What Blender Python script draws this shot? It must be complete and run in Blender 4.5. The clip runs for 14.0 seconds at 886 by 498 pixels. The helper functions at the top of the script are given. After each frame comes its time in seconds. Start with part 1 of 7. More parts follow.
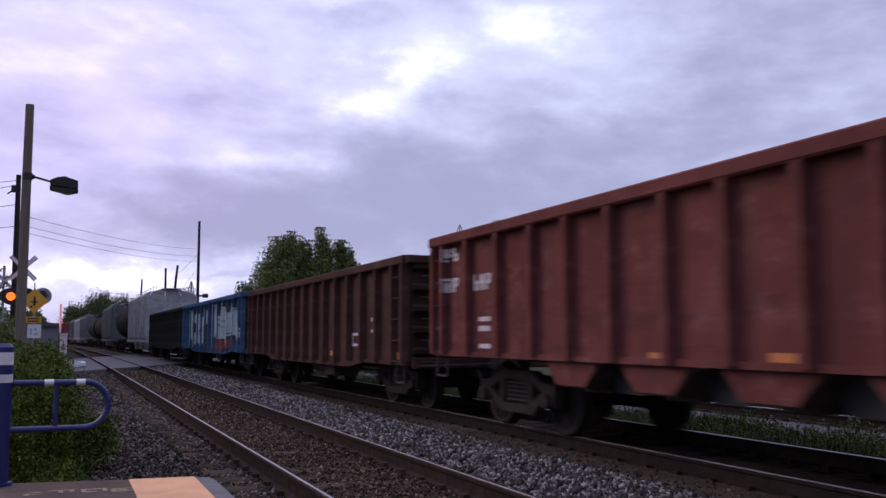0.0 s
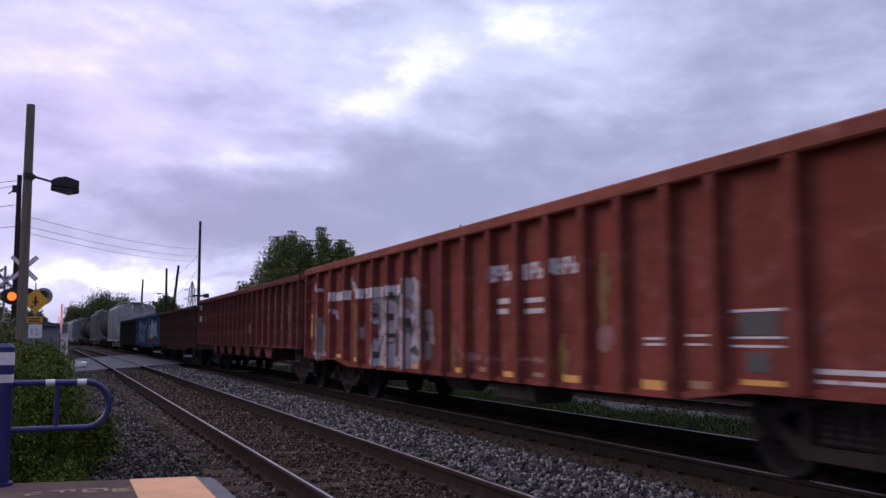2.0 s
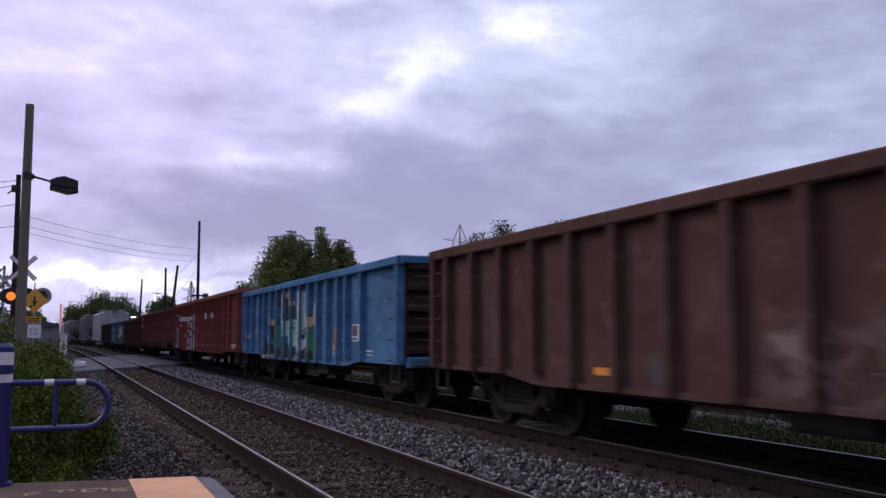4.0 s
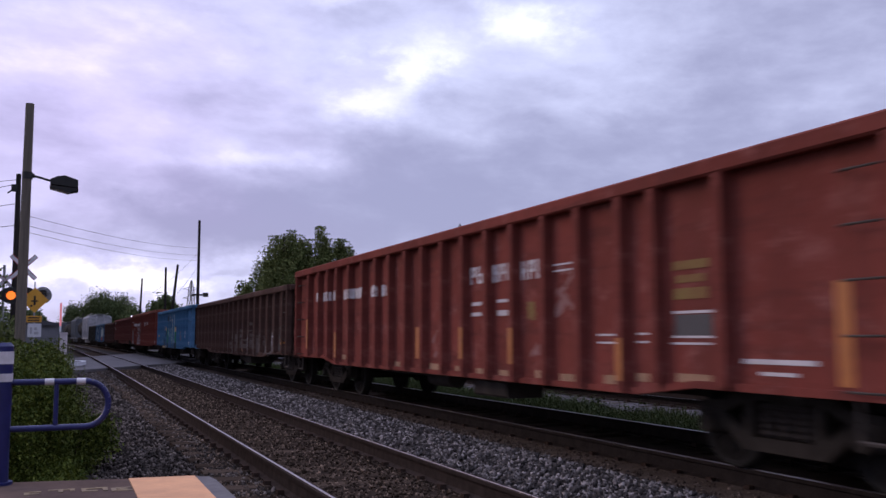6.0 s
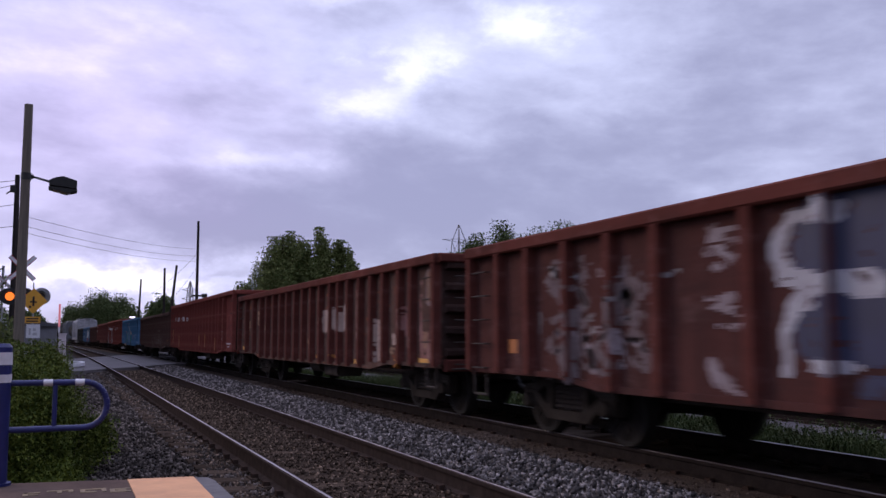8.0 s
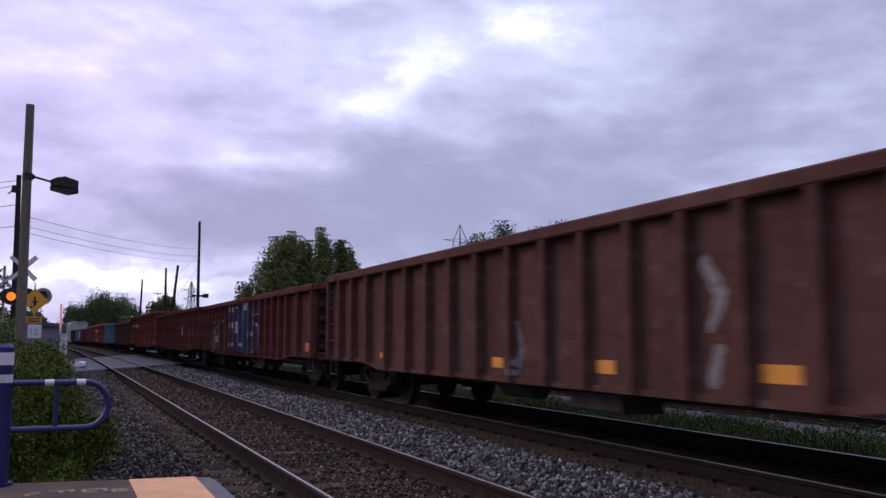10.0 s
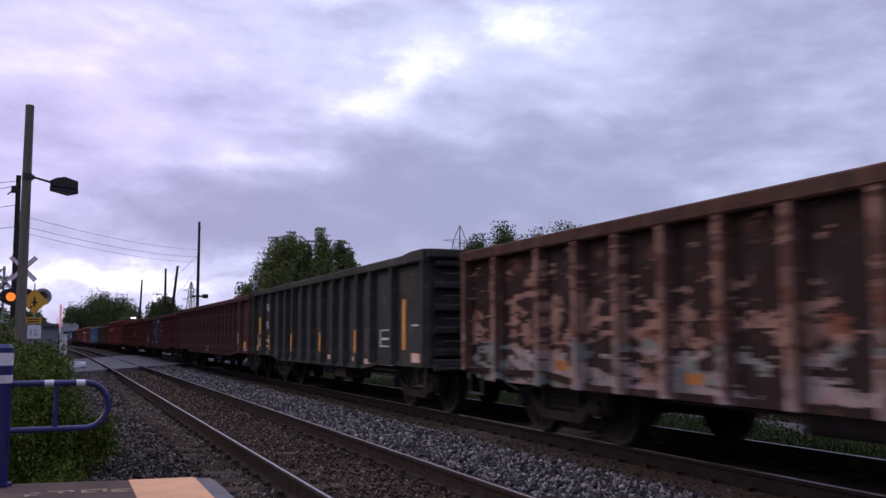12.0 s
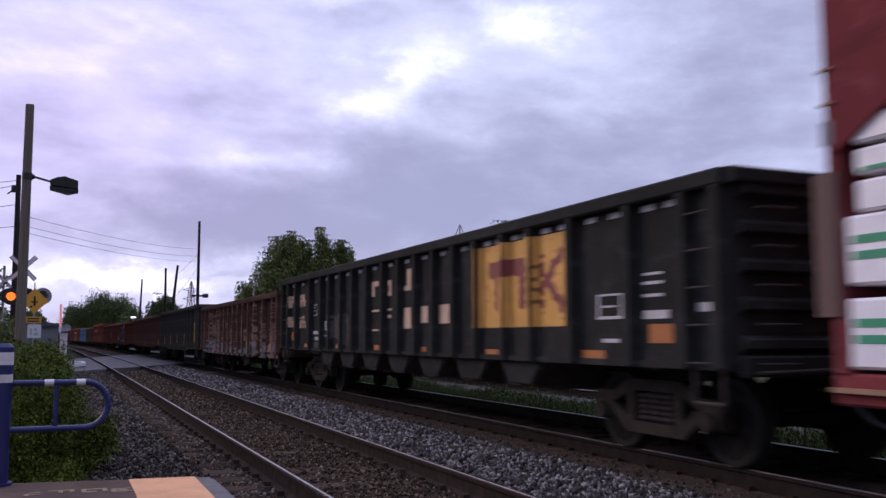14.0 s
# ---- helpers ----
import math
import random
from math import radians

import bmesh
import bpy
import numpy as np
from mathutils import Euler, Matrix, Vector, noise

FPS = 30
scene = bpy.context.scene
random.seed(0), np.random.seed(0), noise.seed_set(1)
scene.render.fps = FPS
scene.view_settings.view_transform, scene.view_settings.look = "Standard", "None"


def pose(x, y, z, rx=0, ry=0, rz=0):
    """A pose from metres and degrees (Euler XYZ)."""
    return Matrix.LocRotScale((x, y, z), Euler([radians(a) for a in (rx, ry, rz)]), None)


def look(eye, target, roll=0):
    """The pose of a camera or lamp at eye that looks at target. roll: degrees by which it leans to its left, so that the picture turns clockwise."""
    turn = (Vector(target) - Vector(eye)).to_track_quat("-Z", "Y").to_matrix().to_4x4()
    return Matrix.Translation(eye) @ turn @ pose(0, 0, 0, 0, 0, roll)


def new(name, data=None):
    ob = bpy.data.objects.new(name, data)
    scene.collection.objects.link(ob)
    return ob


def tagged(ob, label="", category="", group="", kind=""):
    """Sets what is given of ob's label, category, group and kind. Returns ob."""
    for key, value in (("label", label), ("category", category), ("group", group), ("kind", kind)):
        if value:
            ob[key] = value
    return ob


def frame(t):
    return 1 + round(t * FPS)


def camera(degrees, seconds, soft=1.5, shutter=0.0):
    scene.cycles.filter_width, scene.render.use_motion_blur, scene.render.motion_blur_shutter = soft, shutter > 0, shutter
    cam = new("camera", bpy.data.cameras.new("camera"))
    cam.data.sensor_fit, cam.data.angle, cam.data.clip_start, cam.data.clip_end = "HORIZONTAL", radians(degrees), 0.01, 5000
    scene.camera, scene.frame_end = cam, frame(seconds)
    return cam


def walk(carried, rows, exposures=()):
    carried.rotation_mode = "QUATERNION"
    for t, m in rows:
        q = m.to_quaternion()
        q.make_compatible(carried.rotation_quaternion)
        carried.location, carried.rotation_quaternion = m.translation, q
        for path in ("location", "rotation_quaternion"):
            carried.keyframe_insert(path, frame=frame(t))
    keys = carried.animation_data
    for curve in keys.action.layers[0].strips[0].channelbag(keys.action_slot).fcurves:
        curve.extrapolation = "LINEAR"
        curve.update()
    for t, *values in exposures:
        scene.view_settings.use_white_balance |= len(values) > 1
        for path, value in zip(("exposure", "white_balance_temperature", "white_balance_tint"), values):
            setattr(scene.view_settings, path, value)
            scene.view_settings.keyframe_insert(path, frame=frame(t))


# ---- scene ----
# ---------------------------------------------------------------- camera
EYE = (0.0, 0.0, 1.164)
YAW, PITCH = 22.81, 5.611        # degrees to the right of the track, and upwards
PX = 0.0358                      # degrees of one small shake step


def aim(dx=0.0, dy=0.0):
    return pose(*EYE, 90 + PITCH - dy * -PX, 0, -(YAW + dx * -PX))


cam = camera(52.2, 14.0, soft=1.5, shutter=0.35)
walk(cam, [(0.0, aim()), (1.5, aim(0.4, 0)), (2.0, aim(1.5, 0)), (2.5, aim(0, 0)), (3.0, aim(-1.6, 0)),
           (3.6, aim(0, 0)), (5.3, aim(0, -1.4)), (6.5, aim(0.3, -1.6)), (7.5, aim(-1.0, -1.5)), (8.0, aim(-1.6, 0)),
           (8.6, aim(0, 0)), (10.5, aim(0.5, 0.3)), (11.0, aim(0.3, 0.8)), (11.5, aim(0, 1.2)), (12.5, aim(0, 0.6)),
           (13.0, aim(0, 0.3)), (13.5, aim(1.4, -0.5)), (14.0, aim(0.1, 0))],
     exposures=[(0.0, 0.12), (1.5, 0.08), (2.2, 0.05), (2.6, 0.0), (3.0, -0.07), (3.6, -0.03), (5.3, 0.08), (7.5, 0.04), (8.2, 0.04), (10.4, 0.07), (11.5, 0.10), (12.5, 0.02), (13.5, 0.11), (14.0, 0.10)])

# ---------------------------------------------------------------- node helpers


def link(nt, a, b):
    nt.links.new(a, b)


def node(nt, kind, sets=(), **ins):
    n = nt.nodes.new("ShaderNode" + kind)
    for k, v in dict(sets).items():
        setattr(n, k, v)
    for k, v in ins.items():
        key = int(k[1:]) if k[0] == "i" and k[1:].isdigit() else k.replace("_", " ")
        if isinstance(v, bpy.types.NodeSocket):
            link(nt, v, n.inputs[key])
        else:
            n.inputs[key].default_value = v
    return n


def math_node(nt, op, a, b=0.0, c=0.0, clamp=False):
    return node(nt, "Math", {"operation": op, "use_clamp": clamp}, i0=a, i1=b, i2=c).outputs[0]


def vmath(nt, op, a, b=(0, 0, 0)):
    n = node(nt, "VectorMath", {"operation": op}, i0=a, i1=b)
    return n.outputs["Value"] if op in ("DOT_PRODUCT", "LENGTH", "DISTANCE") else n.outputs[0]


def ramp(nt, fac, lo, hi):
    return node(nt, "MapRange", {"interpolation_type": "SMOOTHSTEP"}, Value=fac, From_Min=lo, From_Max=hi).outputs[0]


def mix(nt, fac, a, b, blend="MIX"):
    n = nt.nodes.new("ShaderNodeMix")
    n.data_type, n.blend_type = "RGBA", blend
    for i, v in ((0, fac), (6, a), (7, b)):
        if isinstance(v, bpy.types.NodeSocket):
            link(nt, v, n.inputs[i])
        else:
            n.inputs[i].default_value = v if i == 0 else (*v[:3], 1)
    return n.outputs[2]


def noise_tex(nt, vec, scale, detail=4.0, rough=0.55, warp=0.0):
    return node(nt, "TexNoise", Vector=vec, Scale=scale, Detail=detail, Roughness=rough, Distortion=warp).outputs[0]


def mapped(nt, vec, scale=(1, 1, 1), loc=(0, 0, 0)):
    return node(nt, "Mapping", Vector=vec, Scale=scale, Location=loc).outputs[0]


# ---------------------------------------------------------------- sky and light
def make_world():
    w = bpy.data.worlds.new("dusk_sky")
    scene.world = w
    w.use_nodes = True
    nt = w.node_tree
    nt.nodes.clear()
    sky = node(nt, "TexSky", {"sky_type": "NISHITA", "sun_disc": False, "sun_elevation": radians(24), "sun_rotation": radians(-38), "dust_density": 0.3})
    d = node(nt, "TexCoord").outputs["Generated"]
    sep = node(nt, "SeparateXYZ", Vector=d)
    x, y, z = sep.outputs
    # long soft rolls of cloud, wider than they are high
    side = (math.cos(radians(22.8)), -math.sin(radians(22.8)), 0)
    ahead = (math.sin(radians(22.8)), math.cos(radians(22.8)), 0)
    tall = math_node(nt, "MULTIPLY_ADD", z, 2.3, math_node(nt, "MULTIPLY", vmath(nt, "DOT_PRODUCT", d, side), 0.12))
    roll = node(nt, "CombineXYZ", X=vmath(nt, "DOT_PRODUCT", d, side), Y=tall, Z=math_node(nt, "MULTIPLY", vmath(nt, "DOT_PRODUCT", d, ahead), 0.6)).outputs[0]
    n1 = noise_tex(nt, roll, 6.5, 7, 0.56, 0.1)
    n2 = noise_tex(nt, mapped(nt, roll, loc=(3, 1, 2)), 15.0, 6, 0.52, 0.25)
    n3 = noise_tex(nt, mapped(nt, roll, loc=(4, 9, 0)), 1.6, 3, 0.5)
    c = math_node(nt, "ADD", math_node(nt, "MULTIPLY", n1, 0.90), math_node(nt, "MULTIPLY", n2, 0.32))
    c = math_node(nt, "ADD", c, math_node(nt, "MULTIPLY_ADD", n3, 0.30, -0.24))

    # cloud edges wander, so that thin places tear open instead of fading round
    wander = node(nt, "TexNoise", Vector=mapped(nt, d, (1, 1, 1.7)), Scale=9.0, Detail=6.0, Roughness=0.62).outputs["Color"]
    torn = vmath(nt, "ADD", d, vmath(nt, "MULTIPLY", vmath(nt, "SUBTRACT", wander, (0.5, 0.5, 0.5)), (0.22, 0.22, 0.07)))
    torn_z = node(nt, "SeparateXYZ", Vector=torn).outputs[2]

    def lobe(az, el, wide, tall, gain):
        """a thinner part of the deck: azimuth to the right of the track, elevation, half sizes, in degrees"""
        v = (math.sin(radians(az)) * math.cos(radians(el)), math.cos(radians(az)) * math.cos(radians(el)), math.sin(radians(el)))
        side = (math.cos(radians(az)), -math.sin(radians(az)), 0)
        u = math_node(nt, "DIVIDE", vmath(nt, "DOT_PRODUCT", torn, side), math.sin(radians(wide)))
        t = math_node(nt, "DIVIDE", math_node(nt, "SUBTRACT", torn_z, v[2]), math.sin(radians(tall)))
        r = math_node(nt, "ADD", math_node(nt, "MULTIPLY", u, u), math_node(nt, "MULTIPLY", t, t))
        g = math_node(nt, "EXPONENT", math_node(nt, "MULTIPLY", r, -1.0))
        front = ramp(nt, y, -0.1, 0.3)
        return math_node(nt, "MULTIPLY", math_node(nt, "MULTIPLY", g, front), gain)

    for row in LOBES:
        c = math_node(nt, "ADD", c, lobe(*row))
    k = ramp(nt, c, 0.16, 0.90)
    col = mix(nt, k, (0.320, 0.332, 0.520), (0.70, 0.735, 1.03))
    hot = ramp(nt, c, 0.70, 1.16)
    col = mix(nt, hot, col, (1.10, 1.13, 1.22))
    # a pink tinge where the sun went down
    pink = lobe(0, 13, 14, 11, 0.75)
    col = mix(nt, pink, col, mix(nt, 1.0, col, (1.10, 0.90, 1.02), "MULTIPLY"))
    zen = math_node(nt, "MULTIPLY_ADD", ramp(nt, z, 0.36, 0.95), 1.45, math_node(nt, "MULTIPLY_ADD", ramp(nt, y, 0.15, -0.8), -0.55, 1.0))      # an overcast deck is brightest overhead, and dimmer away from the sunset
    col = mix(nt, 1.0, col, node(nt, "CombineColor", Red=zen, Green=zen, Blue=zen).outputs[0], "MULTIPLY")
    back = node(nt, "Background", Color=col, Strength=SKY_STRENGTH)
    # the deck lets a little of the clear sky through
    veil = mix(nt, 1.0, sky.outputs[0], (0.18, 0.15, 0.20), "MULTIPLY")
    base = node(nt, "Background", Color=veil, Strength=0.05)
    both = node(nt, "AddShader", i0=back.outputs[0], i1=base.outputs[0])
    out = nt.nodes.new("ShaderNodeOutputWorld")
    link(nt, both.outputs[0], out.inputs[0])


SKY_STRENGTH = 1.04
# thin places in the cloud deck: azimuth, elevation, half width, half height (degrees), gain
LOBES = [(20.6, 17.0, 2.4, 1.7, 0.42), (27.6, 19.2, 3.6, 1.7, 0.46), (17.4, 14.6, 3.0, 0.9, 0.34), (15.5, 21.0, 2.4, 0.9, 0.30), (1.0, 17.5, 7.0, 3.5, 0.28), (10.5, 10.8, 4.2, 0.6, 0.20), (9.0, 17.0, 6.0, 3.0, 0.10),
         (4.5, 3.7, 7.5, 0.9, 0.8), (9.0, 3.9, 3.5, 0.35, -0.35), (35.0, 16.5, 5.0, 2.0, 0.16), (41.0, 16.5, 10.0, 5.0, -0.13), (9.0, 6.9, 9.0, 1.3, -0.30), (23.0, 11.0, 8.0, 2.0, -0.18), (37.0, 12.0, 9.0, 3.0, -0.12), (28.0, 7.0, 17.0, 3.2, -0.32)]
make_world()
sun = new("sun", bpy.data.lights.new("sun", "SUN"))
sun.data.energy, sun.data.angle, sun.data.color = 1.15, radians(25), (1.0, 0.76, 0.62)
sun.matrix_world = look((0, 0, 60), (0 + 60, 0 - 76, 60 - 46))

# ---------------------------------------------------------------- materials


def start(name):
    m = bpy.data.materials.new(name)
    m.use_nodes = True
    nt = m.node_tree
    b = nt.nodes["Principled BSDF"]
    return m, nt, b, node(nt, "TexCoord").outputs["Object"]


def finish(nt, b, col, rough, vec, bump, bscale, metal=0.0, gloss=0.3):
    link(nt, col, b.inputs["Base Color"])
    if isinstance(rough, bpy.types.NodeSocket):
        link(nt, rough, b.inputs["Roughness"])
    else:
        b.inputs["Roughness"].default_value = rough
    b.inputs["Metallic"].default_value = metal
    b.inputs["Specular IOR Level"].default_value = gloss
    if bump:
        h = noise_tex(nt, vec, bscale, 5, 0.6)
        bn = node(nt, "Bump", Strength=bump, Distance=0.02, Height=h)
        link(nt, bn.outputs[0], b.inputs["Normal"])


def plain(name, col, col2=None, scale=5.0, rough=0.8, metal=0.0, bump=0.15, bscale=40.0, rand=0.0, island=0.0, stretch=(1, 1, 1)):
    m, nt, b, vec = start(name)
    col2 = col2 or tuple(c * 0.6 for c in col)
    v = mapped(nt, vec, stretch)
    f = ramp(nt, noise_tex(nt, v, scale, 6, 0.6), 0.3, 0.7)
    g = noise_tex(nt, v, scale * 9, 3, 0.6)
    f = math_node(nt, "ADD", math_node(nt, "MULTIPLY", f, 0.7), math_node(nt, "MULTIPLY", math_node(nt, "SUBTRACT", g, 0.35), 0.6), clamp=True)
    c = mix(nt, f, col, col2)
    if rand:
        r = node(nt, "ObjectInfo").outputs["Random"]
        s = math_node(nt, "MULTIPLY_ADD", r, 2 * rand, 1 - rand)
        c = mix(nt, 1.0, c, node(nt, "CombineColor", Red=s, Green=s, Blue=s).outputs[0], "MULTIPLY")
    if island:
        r = node(nt, "NewGeometry").outputs["Random Per Island"]
        s = math_node(nt, "MULTIPLY_ADD", math_node(nt, "POWER", r, 3.0), 4 * island, 1 - island)
        c = mix(nt, 1.0, c, node(nt, "CombineColor", Red=s, Green=s, Blue=s).outputs[0], "MULTIPLY")
    finish(nt, b, c, rough, vec, bump, bscale, metal, 0.0 if rough >= 0.85 else (0.1 if rough >= 0.7 else 0.4))
    return m


def leaf_mat(name, col, col2, spread=0.45):
    m, nt, b, vec = start(name)
    r = node(nt, "NewGeometry").outputs["Random Per Island"]
    c = mix(nt, r, col, col2)
    g = noise_tex(nt, vec, 0.7, 2, 0.5)
    s = math_node(nt, "MULTIPLY_ADD", g, 2 * spread, 1 - spread)
    c = mix(nt, 1.0, c, node(nt, "CombineColor", Red=s, Green=s, Blue=s).outputs[0], "MULTIPLY")
    finish(nt, b, c, 0.75, vec, 0, 1, 0.0, 0.12)
    b.inputs["Transmission Weight"].default_value = 0.0
    b.inputs["Subsurface Weight"].default_value = 0.0
    return m


def glow(name, col, strength, base=(0.2, 0.02, 0.02)):
    m, nt, b, vec = start(name)
    c = mix(nt, noise_tex(nt, vec, 30, 2), base, tuple(x * 0.8 for x in base))
    finish(nt, b, c, 0.3, vec, 0, 1)
    b.inputs["Emission Color"].default_value = (*col, 1)
    b.inputs["Emission Strength"].default_value = strength
    return m


def car_paint(name, col, rust=(0.10, 0.035, 0.02), wear=0.35, tags=(), patches=0.0, patch_col=(0.3, 0.18, 0.14)):
    """Weathered steel paint with rust streaks and painted tags.
    tags: (y0, y1, z0, z1, fill, fill 2, outline, cell size, seed) on the car's sides, in the car's own metres."""
    m, nt, b, vec = start(name)
    sep = node(nt, "SeparateXYZ", Vector=vec)
    x, y, z = sep.outputs
    streak = noise_tex(nt, mapped(nt, vec, (1.0, 6.0, 0.45)), 1.2, 6, 0.6)
    big = noise_tex(nt, vec, 0.55, 5, 0.6)
    fine = noise_tex(nt, vec, 14, 5, 0.65)
    c = mix(nt, ramp(nt, big, 0.3, 0.75), col, tuple(v * 0.66 for v in col))
    grime = ramp(nt, noise_tex(nt, mapped(nt, vec, (1.0, 2.2, 0.25), (2, 5, 3)), 1.0, 5, 0.6), 0.48, 0.72)
    c = mix(nt, math_node(nt, "MULTIPLY", grime, wear), c, tuple(v * 0.35 + 0.012 for v in col))
    f = math_node(nt, "ADD", math_node(nt, "MULTIPLY", streak, 0.6), math_node(nt, "MULTIPLY", fine, 0.4))
    smear = noise_tex(nt, mapped(nt, vec, (1.0, 0.5, 3.0), (1, 4, 8)), 1.5, 6, 0.62, 0.2)
    c = mix(nt, math_node(nt, "MULTIPLY", ramp(nt, smear, 0.48, 0.70), 0.68), c, tuple(v * 0.45 + 0.008 for v in col))
    chalk = noise_tex(nt, mapped(nt, vec, (1.0, 1.0, 1.4), (7, 2, 5)), 2.4, 9, 0.72, 0.3)
    grey = sum(col) / 3
    c = mix(nt, math_node(nt, "MULTIPLY", ramp(nt, chalk, 0.50, 0.72), 0.52), c, tuple(v * 1.25 + grey * 0.45 + 0.02 for v in col))
    c = mix(nt, math_node(nt, "MULTIPLY", ramp(nt, f, 0.62 - wear * 0.4, 0.80), 0.85), c, rust)
    if patches:
        p = noise_tex(nt, mapped(nt, vec, (1, 1.0, 1.9)), 1.9, 9, 0.72, 0.4)
        c = mix(nt, ramp(nt, p, 0.62 - patches * 0.13, 0.66 - patches * 0.12), c, mix(nt, fine, patch_col, tuple(v * 0.45 for v in patch_col)))
        p2 = noise_tex(nt, mapped(nt, vec, (1, 2.0, 1), (3, 7, 1)), 2.2, 8, 0.65, 0.4)
        low = 0.0 if patches < 0.5 else math_node(nt, "MULTIPLY", ramp(nt, p2, 0.52, 0.6), ramp(nt, math_node(nt, "ADD", z, math_node(nt, "MULTIPLY", big, 0.8)), 2.1, 1.3))
        c = mix(nt, low, c, (0.40, 0.31, 0.31))
    for y0, y1, z0, z1, ca, cb, co, cell, seed in tags:
        jag = noise_tex(nt, mapped(nt, vec, (1, 1, 1), (seed, seed * 2, 0)), 2.2, 3, 0.5)
        off = math_node(nt, "MULTIPLY_ADD", jag, 0.9, -0.45)
        yy = math_node(nt, "ADD", y, off)
        zz = math_node(nt, "ADD", z, math_node(nt, "MULTIPLY", off, -0.6))
        box = math_node(nt, "MULTIPLY", ramp(nt, yy, y0 - 0.05, y0 + 0.05), ramp(nt, yy, y1 + 0.05, y1 - 0.05))
        box = math_node(nt, "MULTIPLY", box, math_node(nt, "MULTIPLY", ramp(nt, zz, z0 - 0.05, z0 + 0.05), ramp(nt, zz, z1 + 0.05, z1 - 0.05)))
        pv = node(nt, "CombineXYZ", X=seed, Y=math_node(nt, "ADD", yy, math_node(nt, "MULTIPLY", z, 0.25)), Z=math_node(nt, "MULTIPLY", zz, 0.62)).outputs[0]
        vor = node(nt, "TexVoronoi", {"feature": "DISTANCE_TO_EDGE"}, Vector=pv, Scale=1 / cell, Randomness=0.85)
        vc = node(nt, "TexVoronoi", {"feature": "F1"}, Vector=pv, Scale=1 / cell, Randomness=0.85)
        rnd = node(nt, "SeparateColor", Color=vc.outputs["Color"]).outputs[0]
        swirl = noise_tex(nt, pv, 3.0 / cell, 2, 0.4, 2.0)
        fill = mix(nt, ramp(nt, math_node(nt, "ADD", math_node(nt, "MULTIPLY", rnd, 0.6), math_node(nt, "MULTIPLY", swirl, 0.5)), 0.45, 0.6), ca, cb)
        ink = mix(nt, ramp(nt, vor.outputs[0], 0.075, 0.055), fill, co)
        gone = ramp(nt, fine, 0.75, 0.6)
        c = mix(nt, math_node(nt, "MULTIPLY", box, gone), c, ink)
    r = math_node(nt, "MULTIPLY_ADD", fine, 0.2, 0.72)
    finish(nt, b, c, r, vec, 0.25, 9, 0.0, 0.02)
    return m


M_BALLAST = plain("ballast_stone", (0.138, 0.125, 0.123), (0.054, 0.048, 0.047), 6, 0.85, bump=0.3, bscale=60, island=0.62)
M_BALLAST_BED = plain("ballast_bed", (0.050, 0.046, 0.046), (0.028, 0.026, 0.026), 3, 0.95, bump=0.8, bscale=28)
M_CRIB = plain("crib_fines", (0.046, 0.034, 0.027), (0.022, 0.017, 0.015), 5, 0.95, bump=0.8, bscale=35)
M_FINES = plain("oily_fines", (0.092, 0.071, 0.060), (0.050, 0.040, 0.035), 4, 0.95, bump=0.8, bscale=35)
M_SHOULDER = plain("shoulder_stone", (0.080, 0.068, 0.062), (0.032, 0.027, 0.025), 6, 0.9, bump=0.3, bscale=60, island=0.6)
M_FINES_STONE = plain("fines_stone", (0.086, 0.066, 0.056), (0.042, 0.033, 0.029), 6, 0.9, bump=0.3, bscale=60, island=0.4)
M_CRIB_STONE = plain("crib_stone", (0.096, 0.070, 0.053), (0.045, 0.034, 0.028), 6, 0.9, bump=0.3, bscale=60, island=0.6)
M_TIE = plain("tie_wood", (0.066, 0.048, 0.037), (0.030, 0.023, 0.019), 4, 0.9, bump=0.6, bscale=30, rand=0.35, stretch=(0.4, 6, 4))
M_RAIL = plain("rail_web_rust", (0.044, 0.033, 0.029), (0.025, 0.019, 0.017), 8, 0.9, metal=0.0, bump=0.2)
M_RAILTOP = plain("rail_head_polished", (0.30, 0.28, 0.31), (0.20, 0.18, 0.20), 3, 0.42, metal=0.9, bump=0.03, stretch=(8, 0.2, 1))
M_RAIL_OILY = plain("rail_web_oily", (0.034, 0.027, 0.024), (0.019, 0.015, 0.014), 8, 0.85, bump=0.2)
M_CLIP = plain("rail_clip_rust", (0.050, 0.034, 0.028), None, 30, 0.85)
M_GRASS = leaf_mat("grass_blade", (0.024, 0.044, 0.012), (0.068, 0.078, 0.026))
M_GROUND = plain("rough_ground", (0.050, 0.055, 0.030), (0.035, 0.032, 0.025), 0.4, 0.95, bump=0.6, bscale=8)
M_DIRT = plain("siding_gravel", (0.115, 0.106, 0.108), (0.055, 0.05, 0.052), 2, 0.95, bump=0.7, bscale=20)
M_ASPHALT = plain("asphalt", (0.150, 0.140, 0.148), (0.098, 0.092, 0.098), 1.2, 0.9, bump=0.3, bscale=60)
M_CONC = plain("platform_concrete", (0.118, 0.084, 0.072), (0.066, 0.049, 0.044), 2.5, 0.85, bump=0.25, bscale=50)
M_CONC_EDGE = plain("edge_concrete", (0.16, 0.15, 0.155), (0.09, 0.085, 0.09), 3, 0.85, bump=0.25, bscale=50)
M_YELLOW = plain("faded_yellow_strip", (0.60, 0.32, 0.17), (0.42, 0.23, 0.13), 3.5, 0.75, bump=0.2, bscale=60)
M_MARK = plain("faded_floor_paint", (0.28, 0.21, 0.13), (0.10, 0.08, 0.065), 14, 0.8)
